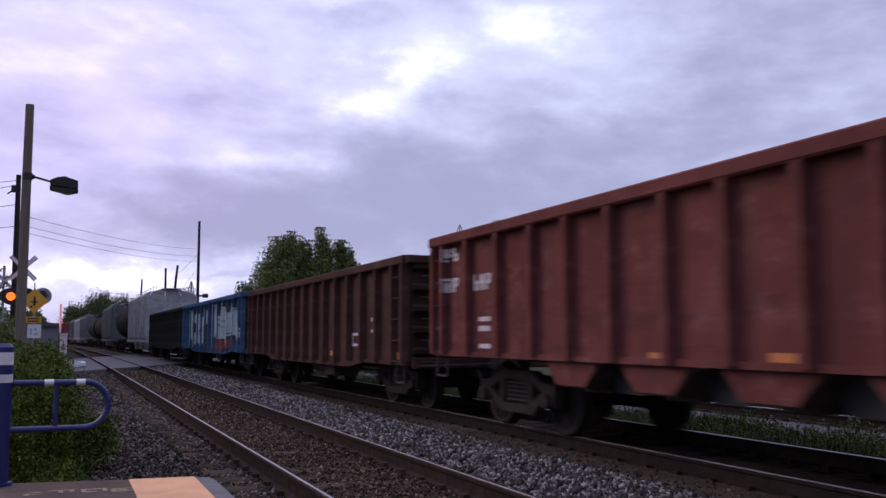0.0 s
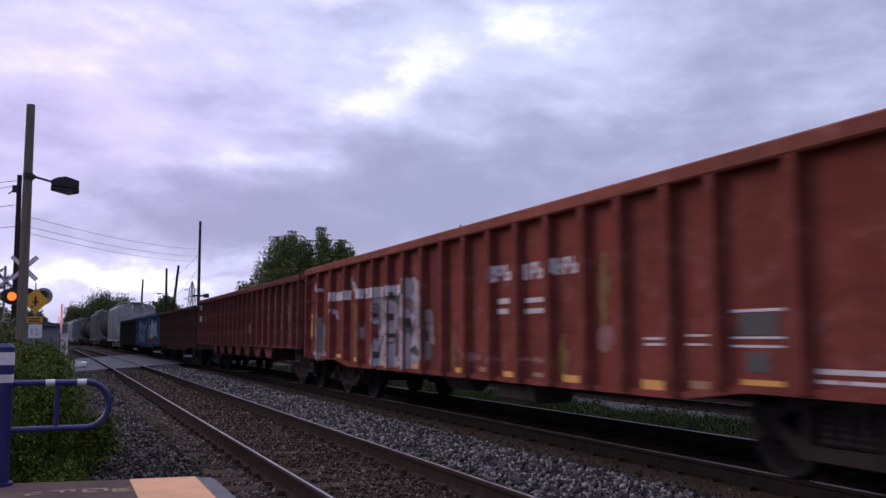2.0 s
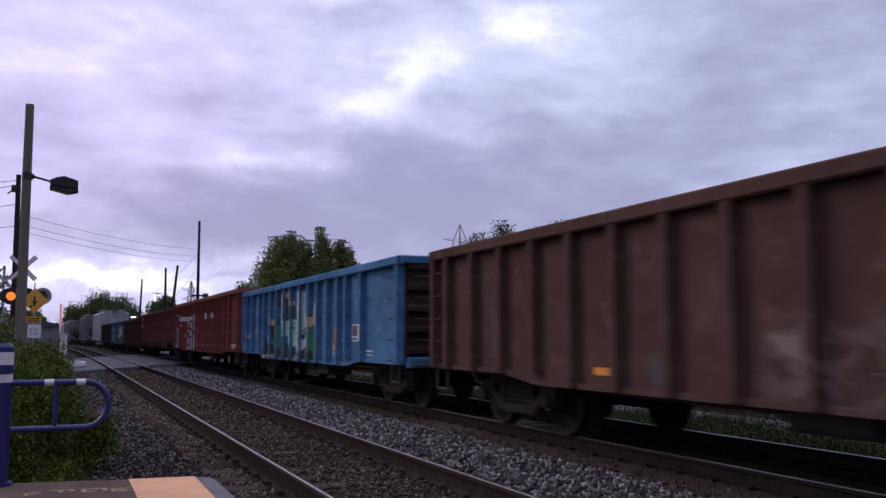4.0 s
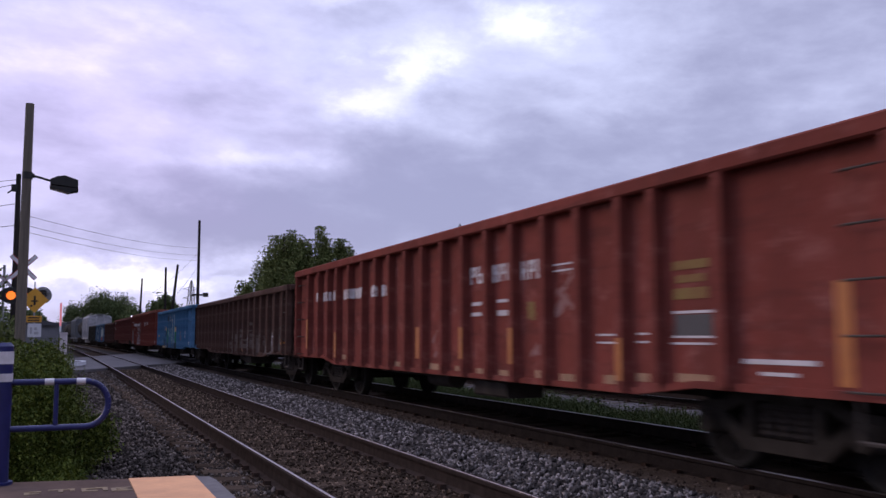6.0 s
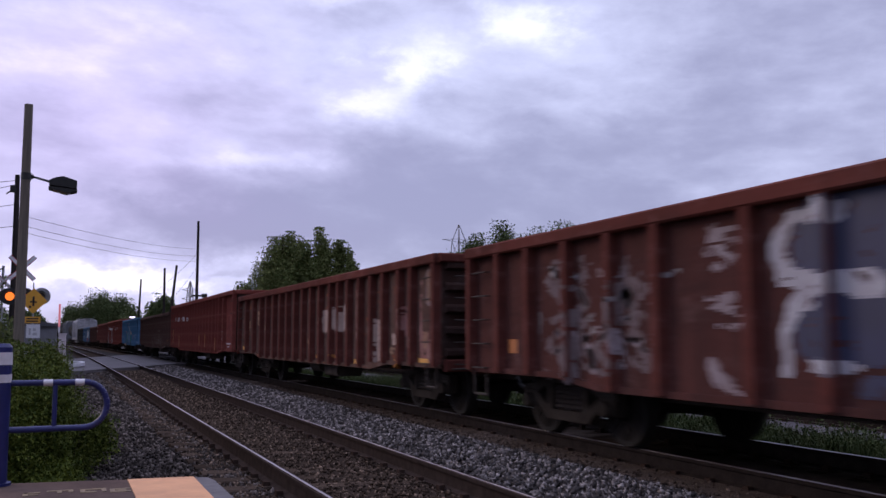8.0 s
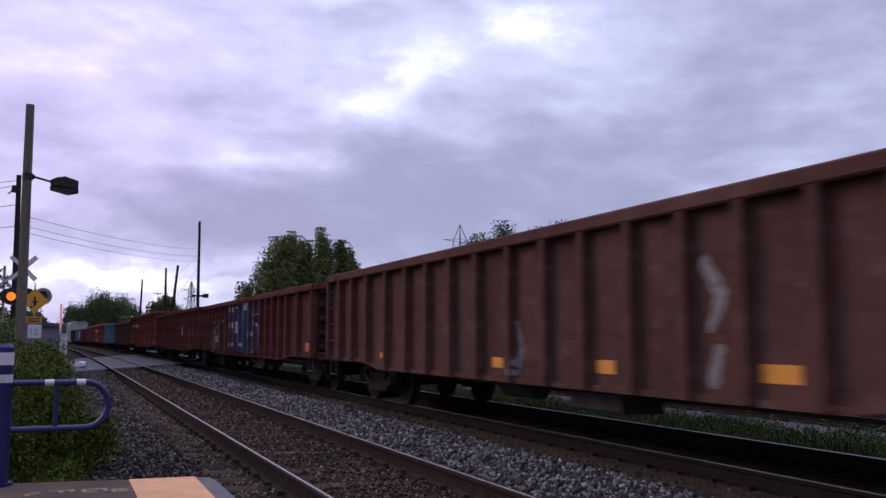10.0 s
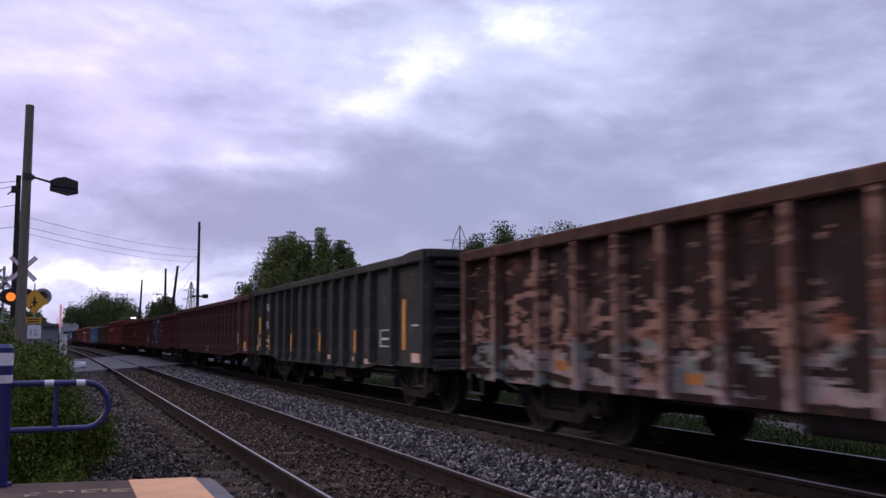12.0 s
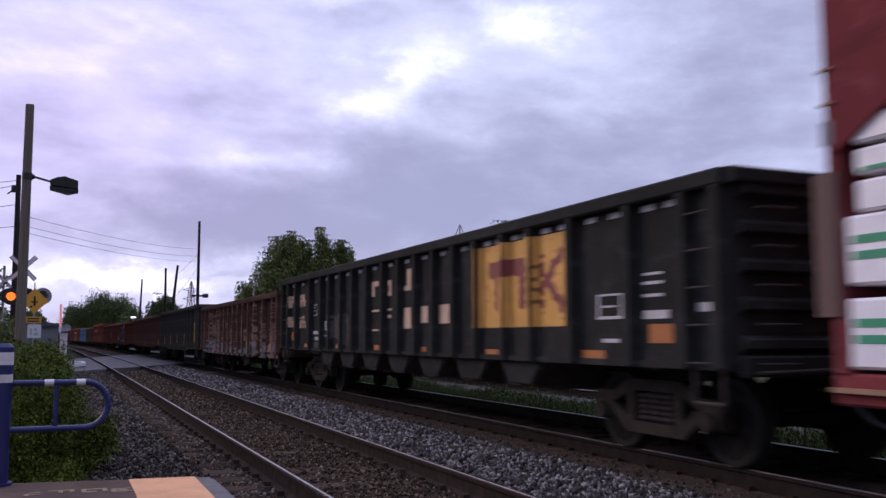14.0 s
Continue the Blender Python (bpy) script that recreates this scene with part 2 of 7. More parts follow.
M_BLUE = plain("blue_enamel", (0.018, 0.022, 0.115), (0.011, 0.014, 0.07), 9, 0.4, bump=0.05)
M_WHITE = plain("white_reflective_band", (0.62, 0.60, 0.64), (0.42, 0.40, 0.42), 9, 0.5, bump=0.05)
M_POLE_WOOD = plain("lamp_pole_wood", (0.175, 0.150, 0.125), (0.10, 0.086, 0.073), 3, 0.9, bump=0.4, bscale=20, stretch=(6, 6, 0.4))
M_POLE_DARK = plain("creosote_wood", (0.040, 0.034, 0.032), (0.022, 0.02, 0.02), 3, 0.9, bump=0.4, bscale=20, stretch=(6, 6, 0.4))
M_DARKMETAL = plain("dark_lamp_metal", (0.030, 0.030, 0.030), (0.018, 0.018, 0.018), 8, 0.5, metal=0.4)
M_GALV = plain("galvanised_steel", (0.32, 0.32, 0.34), (0.2, 0.2, 0.21), 6, 0.5, metal=0.6)
M_GLASS_DIM = plain("lamp_lens", (0.10, 0.10, 0.105), None, 10, 0.2)
M_SIGN_YELLOW = plain("sign_yellow", (0.62, 0.31, 0.035), (0.5, 0.25, 0.03), 5, 0.55)
M_SIGN_WHITE = plain("sign_white", (0.62, 0.62, 0.66), (0.5, 0.5, 0.54), 5, 0.55)
M_SIGN_RED = plain("sign_red_edge", (0.36, 0.05, 0.06), None, 5, 0.55)
M_BLACK = plain("black_paint", (0.018, 0.018, 0.02), (0.01, 0.01, 0.011), 6, 0.6)
M_LAMP_RED = glow("flasher_lit", (1.0, 0.20, 0.03), 1.35)
M_LAMP_DIM = glow("flasher_glow", (1.0, 0.12, 0.03), 0.9)
M_LAMP_WHITE = glow("yard_lamp_lit", (0.85, 0.7, 1.0), 3.0, (0.6, 0.6, 0.65))
# arm paint gives off a pink glow itself, for the flashing light on it
M_GATE_RED = glow("gate_arm_pink_glow", (1.0, 0.30, 0.36), 0.35, (0.60, 0.22, 0.24))
M_WIRE = plain("wire", (0.05, 0.05, 0.055), None, 4, 0.6)
M_LEAF_BUSH = leaf_mat("bush_leaf", (0.026, 0.048, 0.007), (0.096, 0.112, 0.016))
M_LEAF_TREE = leaf_mat("poplar_leaf", (0.074, 0.104, 0.034), (0.168, 0.182, 0.064))
M_LEAF_FAR = leaf_mat("far_leaf", (0.050, 0.074, 0.030), (0.105, 0.128, 0.048))
M_BARK = plain("bark", (0.08, 0.065, 0.05), (0.04, 0.034, 0.028), 5, 0.95, bump=0.5, bscale=20)
M_WHEEL = plain("wheel_steel", (0.030, 0.026, 0.024), (0.018, 0.016, 0.015), 9, 0.85)
M_TREAD = plain("wheel_tread", (0.032, 0.029, 0.028), None, 9, 0.7)
M_TRUCK = plain("truck_casting", (0.058, 0.049, 0.043), (0.028, 0.024, 0.022), 6, 0.88)
M_UNDER = plain("underframe", (0.085, 0.071, 0.065), (0.048, 0.041, 0.038), 4, 0.85)
M_LETTER = plain("stencil_white", (0.60, 0.57, 0.58), (0.40, 0.36, 0.37), 9, 0.7)
M_CREAM = plain("stencil_cream", (0.66, 0.46, 0.34), (0.44, 0.28, 0.20), 3.5, 0.7)
M_ORANGE = plain("reflector_orange", (0.72, 0.28, 0.03), (0.5, 0.18, 0.02), 10, 0.5)
M_STRIPE = plain("stripe_dull_orange", (0.42, 0.14, 0.03), (0.3, 0.1, 0.03), 8, 0.6)
M_CREAM_DULL = plain("patch_dull_cream", (0.36, 0.22, 0.14), None, 6, 0.7)
M_RUSTORANGE = plain("reflector_dull", (0.40, 0.16, 0.04), (0.2, 0.08, 0.03), 6, 0.7)
M_SMUDGE = plain("dust_smudge", (0.085, 0.075, 0.07), (0.04, 0.038, 0.037), 6, 0.8)
M_SLATE = plain("dark_stencil_panel", (0.035, 0.035, 0.042), (0.06, 0.055, 0.06), 4, 0.6)
M_SLATEBLUE = plain("ghost_lettering", (0.035, 0.065, 0.12), (0.05, 0.10, 0.2), 4, 0.6)
M_OLIVE = plain("olive_smear", (0.20, 0.15, 0.05), (0.16, 0.06, 0.035), 5, 0.7)
M_DULLPANEL = plain("panel_smudge", (0.30, 0.16, 0.05), (0.12, 0.06, 0.03), 9, 0.7)
M_PANEL = plain("panel_orange_yellow", (0.66, 0.34, 0.075), (0.50, 0.24, 0.05), 3, 0.6)
M_LOGO_RED = plain("logo_red", (0.19, 0.024, 0.028), (0.18, 0.045, 0.035), 5, 0.6)
M_WRAP = plain("lumber_wrap_white", (0.86, 0.83, 0.86), (0.66, 0.64, 0.68), 3, 0.4, bump=0.4, bscale=6)
M_GREEN = plain("wrap_green_band", (0.035, 0.30, 0.16), None, 5, 0.5)
M_LUMBER = plain("lumber_end", (0.36, 0.25, 0.15), (0.25, 0.17, 0.1), 6, 0.8)
M_BOXGREY = plain("cabinet_grey", (0.40, 0.40, 0.43), (0.28, 0.28, 0.30), 3, 0.6)
M_CABINET = plain("cabinet_pale", (0.56, 0.50, 0.52), (0.42, 0.37, 0.39), 3, 0.6)
M_FARWALL = plain("shed_wall", (0.22, 0.22, 0.25), (0.16, 0.16, 0.18), 0.6, 0.8)
M_FARROOF = plain("shed_roof", (0.12, 0.12, 0.14), None, 0.6, 0.8)
M_PANE = plain("shed_pane", (0.03, 0.035, 0.045), None, 2, 0.2)
M_PYLON = plain("pylon_steel", (0.20, 0.20, 0.22), None, 1, 0.6, metal=0.5)

# ---------------------------------------------------------------- mesh helpers


class Mesh:
    """Collects solid pieces into one mesh."""

    def __init__(self):
        self.v, self.f, self.mi, self.cur = [], [], [], 0

    def add(self, vs, fs):
        n = len(self.v)
        self.v += [tuple(p) for p in vs]
        self.f += [tuple(i + n for i in f) for f in fs]
        self.mi += [self.cur] * len(fs)
        return self

    def box(self, x0, x1, y0, y1, z0, z1, b=0.0):
        """a box; b chamfers its long edges along the longest side"""
        if not b:
            vs = [(x, y, z) for z in (z0, z1) for y in (y0, y1) for x in (x0, x1)]
            return self.add(vs, [(0, 2, 3, 1), (4, 5, 7, 6), (0, 1, 5, 4), (2, 6, 7, 3), (0, 4, 6, 2), (1, 3, 7, 5)])
        d = (x1 - x0, y1 - y0, z1 - z0)
        ax = d.index(max(d))
        lo, hi = [(x0, x1), (y0, y1), (z0, z1)], None
        o = [a for a in range(3) if a != ax]
        (a0, a1), (c0, c1) = lo[o[0]], lo[o[1]]
        ring = [(a0 + b, c0), (a1 - b, c0), (a1, c0 + b), (a1, c1 - b), (a1 - b, c1), (a0 + b, c1), (a0, c1 - b), (a0, c0 + b)]
        vs = []
        for e in lo[ax]:
            for p, q in ring:
                t = [0, 0, 0]
                t[ax], t[o[0]], t[o[1]] = e, p, q
                vs.append(t)
        n = 8
        fs = [(i, (i + 1) % n, n + (i + 1) % n, n + i) for i in range(n)] + [tuple(range(n))[::-1], tuple(range(n, 2 * n))]
        if ax == 1:
            fs = [f[::-1] for f in fs]
        return self.add(vs, fs)

    def prism(self, poly, a, b, axis="x"):
        """poly in the plane across the axis, drawn from a to b along it"""
        n = len(poly)
        put = {"x": lambda e, p: (e, p[0], p[1]), "y": lambda e, p: (p[0], e, p[1]), "z": lambda e, p: (p[0], p[1], e)}[axis]
        vs = [put(a, p) for p in poly] + [put(b, p) for p in poly]
        fs = [(i, (i + 1) % n, n + (i + 1) % n, n + i) for i in range(n)] + [tuple(range(n))[::-1], tuple(range(n, 2 * n))]
        return self.add(vs, fs)

    def cyl(self, p, q, r, r2=None, n=12, cap=True):
        p, q = Vector(p), Vector(q)
        r2 = r if r2 is None else r2
        w = (q - p).normalized()
        u = w.orthogonal().normalized()
        s = w.cross(u)
        vs = []
        for c, rr in ((p, r), (q, r2)):
            for i in range(n):
                a = 2 * math.pi * i / n
                vs.append(c + u * (rr * math.cos(a)) + s * (rr * math.sin(a)))
        fs = [(i, (i + 1) % n, n + (i + 1) % n, n + i) for i in range(n)]
        if cap:
            fs += [tuple(range(n))[::-1], tuple(range(n, 2 * n))]
        return self.add(vs, fs)

    def tube(self, pts, r, n=8):
        for a, b in zip(pts, pts[1:]):
            self.cyl(a, b, r, n=n)
        return self

    def sweep(self, path, prof):
        """prof: (across, up) points; path: (x, y, z, heading) rows"""
        n, vs, fs = len(prof), [], []
        for x, y, z, h in path:
            for a, u in prof:
                vs.append((x + a * math.cos(h), y + a * math.sin(h), z + u))
        for j in range(len(path) - 1):
            fs += [(j * n + i, j * n + (i + 1) % n, (j + 1) * n + (i + 1) % n, (j + 1) * n + i) for i in range(n)]
        fs += [tuple(range(n))[::-1], tuple(range((len(path) - 1) * n, len(path) * n))]
        return self.add(vs, fs)

    def data(self, name, mats, smooth=False):
        me = bpy.data.meshes.new(name)
        me.from_pydata(self.v, [], self.f)
        for m in mats if isinstance(mats, (list, tuple)) else [mats]:
            me.materials.append(m)
        if any(self.mi):
            me.polygons.foreach_set("material_index", self.mi)
        bm = bmesh.new()
        bm.from_mesh(me)
        bmesh.ops.recalc_face_normals(bm, faces=bm.faces)
        bm.to_mesh(me)
        bm.free()
        if smooth:
            me.polygons.foreach_set("use_smooth", [True] * len(me.polygons))
            me.set_sharp_from_angle(angle=radians(40))
        return me


def part(name, mesh, mats=None, parent=None, label="", smooth=False):
    ob = new(name, mesh.data(name, mats, smooth) if isinstance(mesh, Mesh) else mesh)
    ob.parent = parent
    return tagged(ob, label) if label else ob


def thing(name, label, category, group="", kind="", at=None):
    ob = new(name)
    ob.empty_display_size = 0.2
    if at is not None:
        ob.matrix_basis = at
    return tagged(ob, label, category, group, kind)


def bulk(name, verts, faces, mats):
    """A mesh from arrays: verts n x 3, faces n x k."""
    me = bpy.data.meshes.new(name)
    verts, faces = np.asarray(verts, float), np.asarray(faces, int)
    k = faces.shape[1]
    me.vertices.add(len(verts))
    me.vertices.foreach_set("co", verts.ravel())
    me.loops.add(faces.size)
    me.loops.foreach_set("vertex_index", faces.ravel())
    me.polygons.add(len(faces))
    me.polygons.foreach_set("loop_start", np.arange(0, faces.size, k))
    me.update(calc_edges=True)
    me.validate()
    me.materials.append(mats)
    return me


RNG = np.random.default_rng(7)
STONE_F = np.array([(0, 1, 2), (0, 2, 3), (0, 3, 4), (0, 4, 1), (5, 2, 1), (5, 3, 2), (5, 4, 3), (5, 1, 4)])
STONE_V = np.array([(0, 0, 1), (1, 0, 0.1), (0, 1, -0.1), (-1, 0, 0.1), (0, -1, 0), (0, 0, -1)], float)


def stones(name, pts, size, mat_):
    """angular stones at pts (n x 3) with half size (n)"""
    n = len(pts)
    v = STONE_V[None] * (1 + RNG.uniform(-0.35, 0.35, (n, 6, 3))) + RNG.uniform(-0.25, 0.25, (n, 6, 3))
    q = RNG.normal(size=(n, 4))
    q /= np.linalg.norm(q, axis=1, keepdims=True)
    a, b, c, d = q.T
    rot = np.stack([1 - 2 * (c * c + d * d), 2 * (b * c - a * d), 2 * (b * d + a * c), 2 * (b * c + a * d), 1 - 2 * (b * b + d * d), 2 * (c * d - a * b),
                    2 * (b * d - a * c), 2 * (c * d + a * b), 1 - 2 * (b * b + c * c)], -1).reshape(n, 3, 3)
    v = np.einsum("nij,nkj->nki", rot, v * np.array([1, 0.8, 0.65])) * size[:, None, None] + pts[:, None]
    f = STONE_F[None] + 6 * np.arange(n)[:, None, None]
    return bulk(name, v.reshape(-1, 3), f.reshape(-1, 3), mat_)


def leaves(name, pts, size, mat_, droop=0.0):
    """folded leaves, two quads each, at pts with half length size"""
    n = len(pts)
    u = RNG.normal(size=(n, 3))
    u[:, 2] -= droop
    u /= np.linalg.norm(u, axis=1, keepdims=True)
    w = np.cross(u, RNG.normal(size=(n, 3)))
    w /= np.linalg.norm(w, axis=1, keepdims=True)
    k = np.cross(u, w)
    s = np.asarray(size)[:, None]
    v = np.stack([pts - u * s, pts + w * s * 0.55 + k * s * 0.18, pts + u * s, pts - w * s * 0.55 + k * s * 0.18], 1)
    base = 4 * np.arange(n)[:, None]
    f = np.concatenate([base + np.array([[0, 1, 2]]), base + np.array([[0, 2, 3]])])
    return bulk(name, v.reshape(-1, 3), f, mat_)


# ---------------------------------------------------------------- plan
CURVE, CURVE_FROM = 2.657e-4, 21.4      # the line bends to the left beyond this distance
X1, X2 = 2.622, 6.698                   # centre lines of the two tracks
Z2 = -0.045                             # rail top of the train's track


def bend(s):
    return -0.5 * CURVE * max(s - CURVE_FROM, 0.0) ** 2


def heading(s):
    """turn to the left, in radians"""
    return math.atan(CURVE * max(s - CURVE_FROM, 0.0))


def along(x0, z, y0, y1):
    """path rows beside the track"""
    ys, y = [], y0
    while y < y1:
        ys.append(y)
        y += 4.0 if y < 120 else 10.0
    ys.append(y1)
    return [(x0 + bend(y), y, z, heading(y)) for y in ys]

# ---------------------------------------------------------------- ground, road, platform


def build_ground():
    g = Mesh()
    step = [-1500, -400, -120, -40, -12, -2, 0, 14, 30, 60, 120, 400, 1500]
    deep = [-400, -60, -15, 0, 10, 20, 35, 60, 90, 140, 220, 400, 900, 2500]
    hump = lambda x, y: -0.46 + 0.04 * math.sin(x * 0.31 + y * 0.17)
    for i in range(len(step) - 1):
        for j in range(len(deep) - 1):
            q = [(step[i], deep[j]), (step[i + 1], deep[j]), (step[i + 1], deep[j + 1]), (step[i], deep[j + 1])]
            g.add([(x, y, hump(x, y)) for x, y in q], [(0, 1, 2, 3)])
    ob = part("ground", g, M_GROUND)
    tagged(ob, "rough grassy ground beside the railway", "ground", kind="structure")
    bed = Mesh().sweep(along(0, 0, -30, 420), [(-0.9, -0.6), (0.1, -0.30), (1.45, -0.23), (1.6, -0.28), (3.6, -0.29), (4.2, -0.18), (4.95, -0.18), (5.25, -0.25), (8.2, -0.24), (8.8, -0.45), (8.8, -0.7), (-0.9, -0.7)])
    tagged(part("ballast_bed", bed, M_BALLAST_BED), "dark crushed stone ballast bed under two tracks", "ballast", kind="structure")
    crib = Mesh().sweep(along(X1, 0, -30, 90), [(-1.15, -0.235), (-0.9, -0.215), (0.9, -0.240), (1.15, -0.26), (1.15, -0.32), (-1.15, -0.32)])
    tagged(part("ballast_fines", crib, M_CRIB), "brown fouled fines between the sleepers", "ballast", kind="structure")
    crib2 = Mesh().sweep(along(X2, 0, -30, 160), [(-1.45, -0.245), (-1.1, -0.222), (1.1, -0.215), (1.45, -0.25), (1.45, -0.3), (-1.45, -0.3)])
    tagged(part("ballast_fines", crib2, M_FINES), "dark oily fines under the train's track", "ballast", kind="structure")
    side = Mesh().sweep(along(11.9, 0, -30, 300), [(-1.2, -0.47), (-0.8, -0.30), (2.4, -0.26), (5.0, -0.30), (5.5, -0.6), (-1.2, -0.6)])
    tagged(part("siding_bed", side, M_DIRT), "pale gravel bed of a siding beyond the grass", "gravel", kind="structure")


def build_road():
    r = Mesh()
    near = [(-14, 27), (0.3, 36.5), (5.6, 46.5), (16, 60)]
    far = [(-14, 44), (0.7, 59), (4.8, 72), (16, 90)]
    for i in range(3):
        q = [near[i], near[i + 1], far[i + 1], far[i]]
        r.add([(x, y, -0.085) for x, y in q] + [(x, y, -0.40) for x, y in q], [(0, 1, 2, 3), (0, 4, 5, 1), (3, 2, 6, 7), (7, 6, 5, 4)])
    tagged(part("road", r, M_ASPHALT), "worn grey asphalt road over the level crossing", "road", kind="structure")
    k = Mesh()
    pts = [(0.2 + 0.85 * math.sin(a), 42.6 + 2.2 * math.cos(a)) for a in np.linspace(0.2, 2.6, 9)]
    for (ax, ay), (bx, by) in zip(pts, pts[1:]):
        k.add([(ax, ay, -0.03), (bx, by, -0.03), (bx, by, 0.12), (ax, ay, 0.12), (ax - 0.16, ay - 0.05, -0.03), (bx - 0.16, by - 0.05, -0.03), (bx - 0.16, by - 0.05, 0.12), (ax - 0.16, ay - 0.05, 0.12)],
              [(0, 1, 2, 3), (3, 2, 6, 7), (4, 7, 6, 5), (0, 3, 7, 4), (1, 5, 6, 2)])
    tagged(part("kerb", k, M_SIGN_WHITE), "white-painted curved kerb at the road's corner", "kerb", kind="structure")


def build_platform():
    m = Mesh().prism([(-5.5, -14), (0.475, -14), (0.475, 6.87), (-5.5, 7.9)], -0.46, 0.168, "z")
    p = tagged(part("platform", m, M_CONC), "low concrete station platform with a faded yellow edge strip", "platform", kind="structure")
    part("yellow_strip", Mesh().prism([(0.478, -14), (0.918, -14), (0.925, 6.82), (0.478, 6.87)], -0.46, 0.171, "z"), M_YELLOW, p, "faded yellow warning strip")
    part("edge_slab", Mesh().prism([(0.922, -14), (1.045, -14), (1.045, 6.62), (1.02, 6.78), (0.928, 6.815)], -0.46, 0.165, "z"), M_CONC_EDGE, p, "worn grey concrete edge")
    w = Mesh()
    for x0, x1, y0, y1 in [(-0.18, -0.08, 6.48, 6.51), (-0.18, -0.15, 6.38, 6.51), (-0.15, -0.09, 6.4, 6.43), (-0.04, 0.12, 6.51, 6.54), (0.02, 0.05, 6.42, 6.51), (0.09, 0.12, 6.45, 6.51), (0.16, 0.32, 6.49, 6.52), (0.16, 0.19, 6.39, 6.49), (0.29, 0.32, 6.39, 6.49), (0.19, 0.26, 6.39, 6.42), (0.34, 0.47, 6.44, 6.47), (0.34, 0.37, 6.34, 6.44), (0.37, 0.47, 6.34, 6.37), (0.37, 0.44, 6.39, 6.42)]:
        w.box(x0, x1, y0, y1, 0.166, 0.1725)
    part("floor_marking", w, M_MARK, p, "worn painted marks on the concrete")


RAIL_PROF = [(-0.07, -0.18), (0.07, -0.18), (0.07, -0.168), (0.012, -0.15), (0.012, -0.045), (0.034, -0.035), (0.036, -0.006), (0.030, -0.002),
             (-0.030, -0.002), (-0.036, -0.006), (-0.034, -0.035), (-0.012, -0.045), (-0.012, -0.15), (-0.07, -0.168)]
TIE = None


def tie_mesh():
    m = Mesh().box(-1.28, 1.28, -0.115, 0.115, -0.19, 0.0, 0.015)
    m.box(-0.90, -0.60, -0.10, 0.10, -0.002, 0.012)
    m.box(0.60, 0.90, -0.10, 0.10, -0.002, 0.012)
    return m.data("sleeper", M_TIE)


def build_track(x0, zl, zr, y0, y1, label, ties=(0, 0)):
    t = thing("railway_track", label, "track", "railway tracks", "structure")
    hw = 0.010 if x0 < 4 else 0.024
    for dx, z in ((-0.75, zl), (0.75, zr)):
        r = part("rail", Mesh().sweep(along(x0 + dx, z, y0, y1), RAIL_PROF), M_RAIL_OILY if x0 == X2 else M_RAIL, t)
        part("rail_head", Mesh().sweep(along(x0 + dx, z, y0, y1), [(-hw - 0.003, -0.004), (hw + 0.003, -0.004), (hw, 0.0), (-hw, 0.0)]), M_RAILTOP, r, "polished rail head")
    me = tie_mesh()
    clips = Mesh()
    y = ties[0]
    tilt = math.degrees(math.atan2(zr - zl, 1.5))
    while y < ties[1]:
        j = random.uniform(-0.02, 0.02)
        ob = part("sleeper", me, None, t)
        ob.matrix_basis = pose(x0 + bend(y) + j, y + j, (zl + zr) / 2 - 0.192 + random.uniform(-0.008, 0.006), 0, -tilt, math.degrees(heading(y)) + random.uniform(-1, 1))
        if y < 32:
            for dx, z in ((-0.75, zl), (0.75, zr)):
                for side in (-1, 1):
                    cx = x0 + dx + bend(y) + side * 0.095
                    clips.box(cx - 0.03, cx + 0.03, y - 0.05, y + 0.02, z - 0.185, z - 0.135)
                    clips.box(cx - 0.012, cx + 0.012, y + 0.03, y + 0.06, z - 0.185, z - 0.15)
        y += 0.53
    part("rail_clips", clips, M_CLIP, t)["kind"] = "stuff"
    return t


def scatter(n, x0, x1, y0, y1, z, size, spread=0.3, near=1.0):
    """more of them towards y0"""
    y = y0 + (y1 - y0) * RNG.uniform(0, 1, n) ** near
    x = RNG.uniform(x0, x1, n) - 0.5 * CURVE * np.maximum(y - CURVE_FROM, 0) ** 2
    s = size * RNG.uniform(1 - spread, 1 + spread, n) * (1 + np.clip(y - 14, 0, 40) * 0.025)
    zz = z(x) if callable(z) else z
    return np.stack([x, y, zz + RNG.uniform(-0.01, 0.015, n)], 1), s


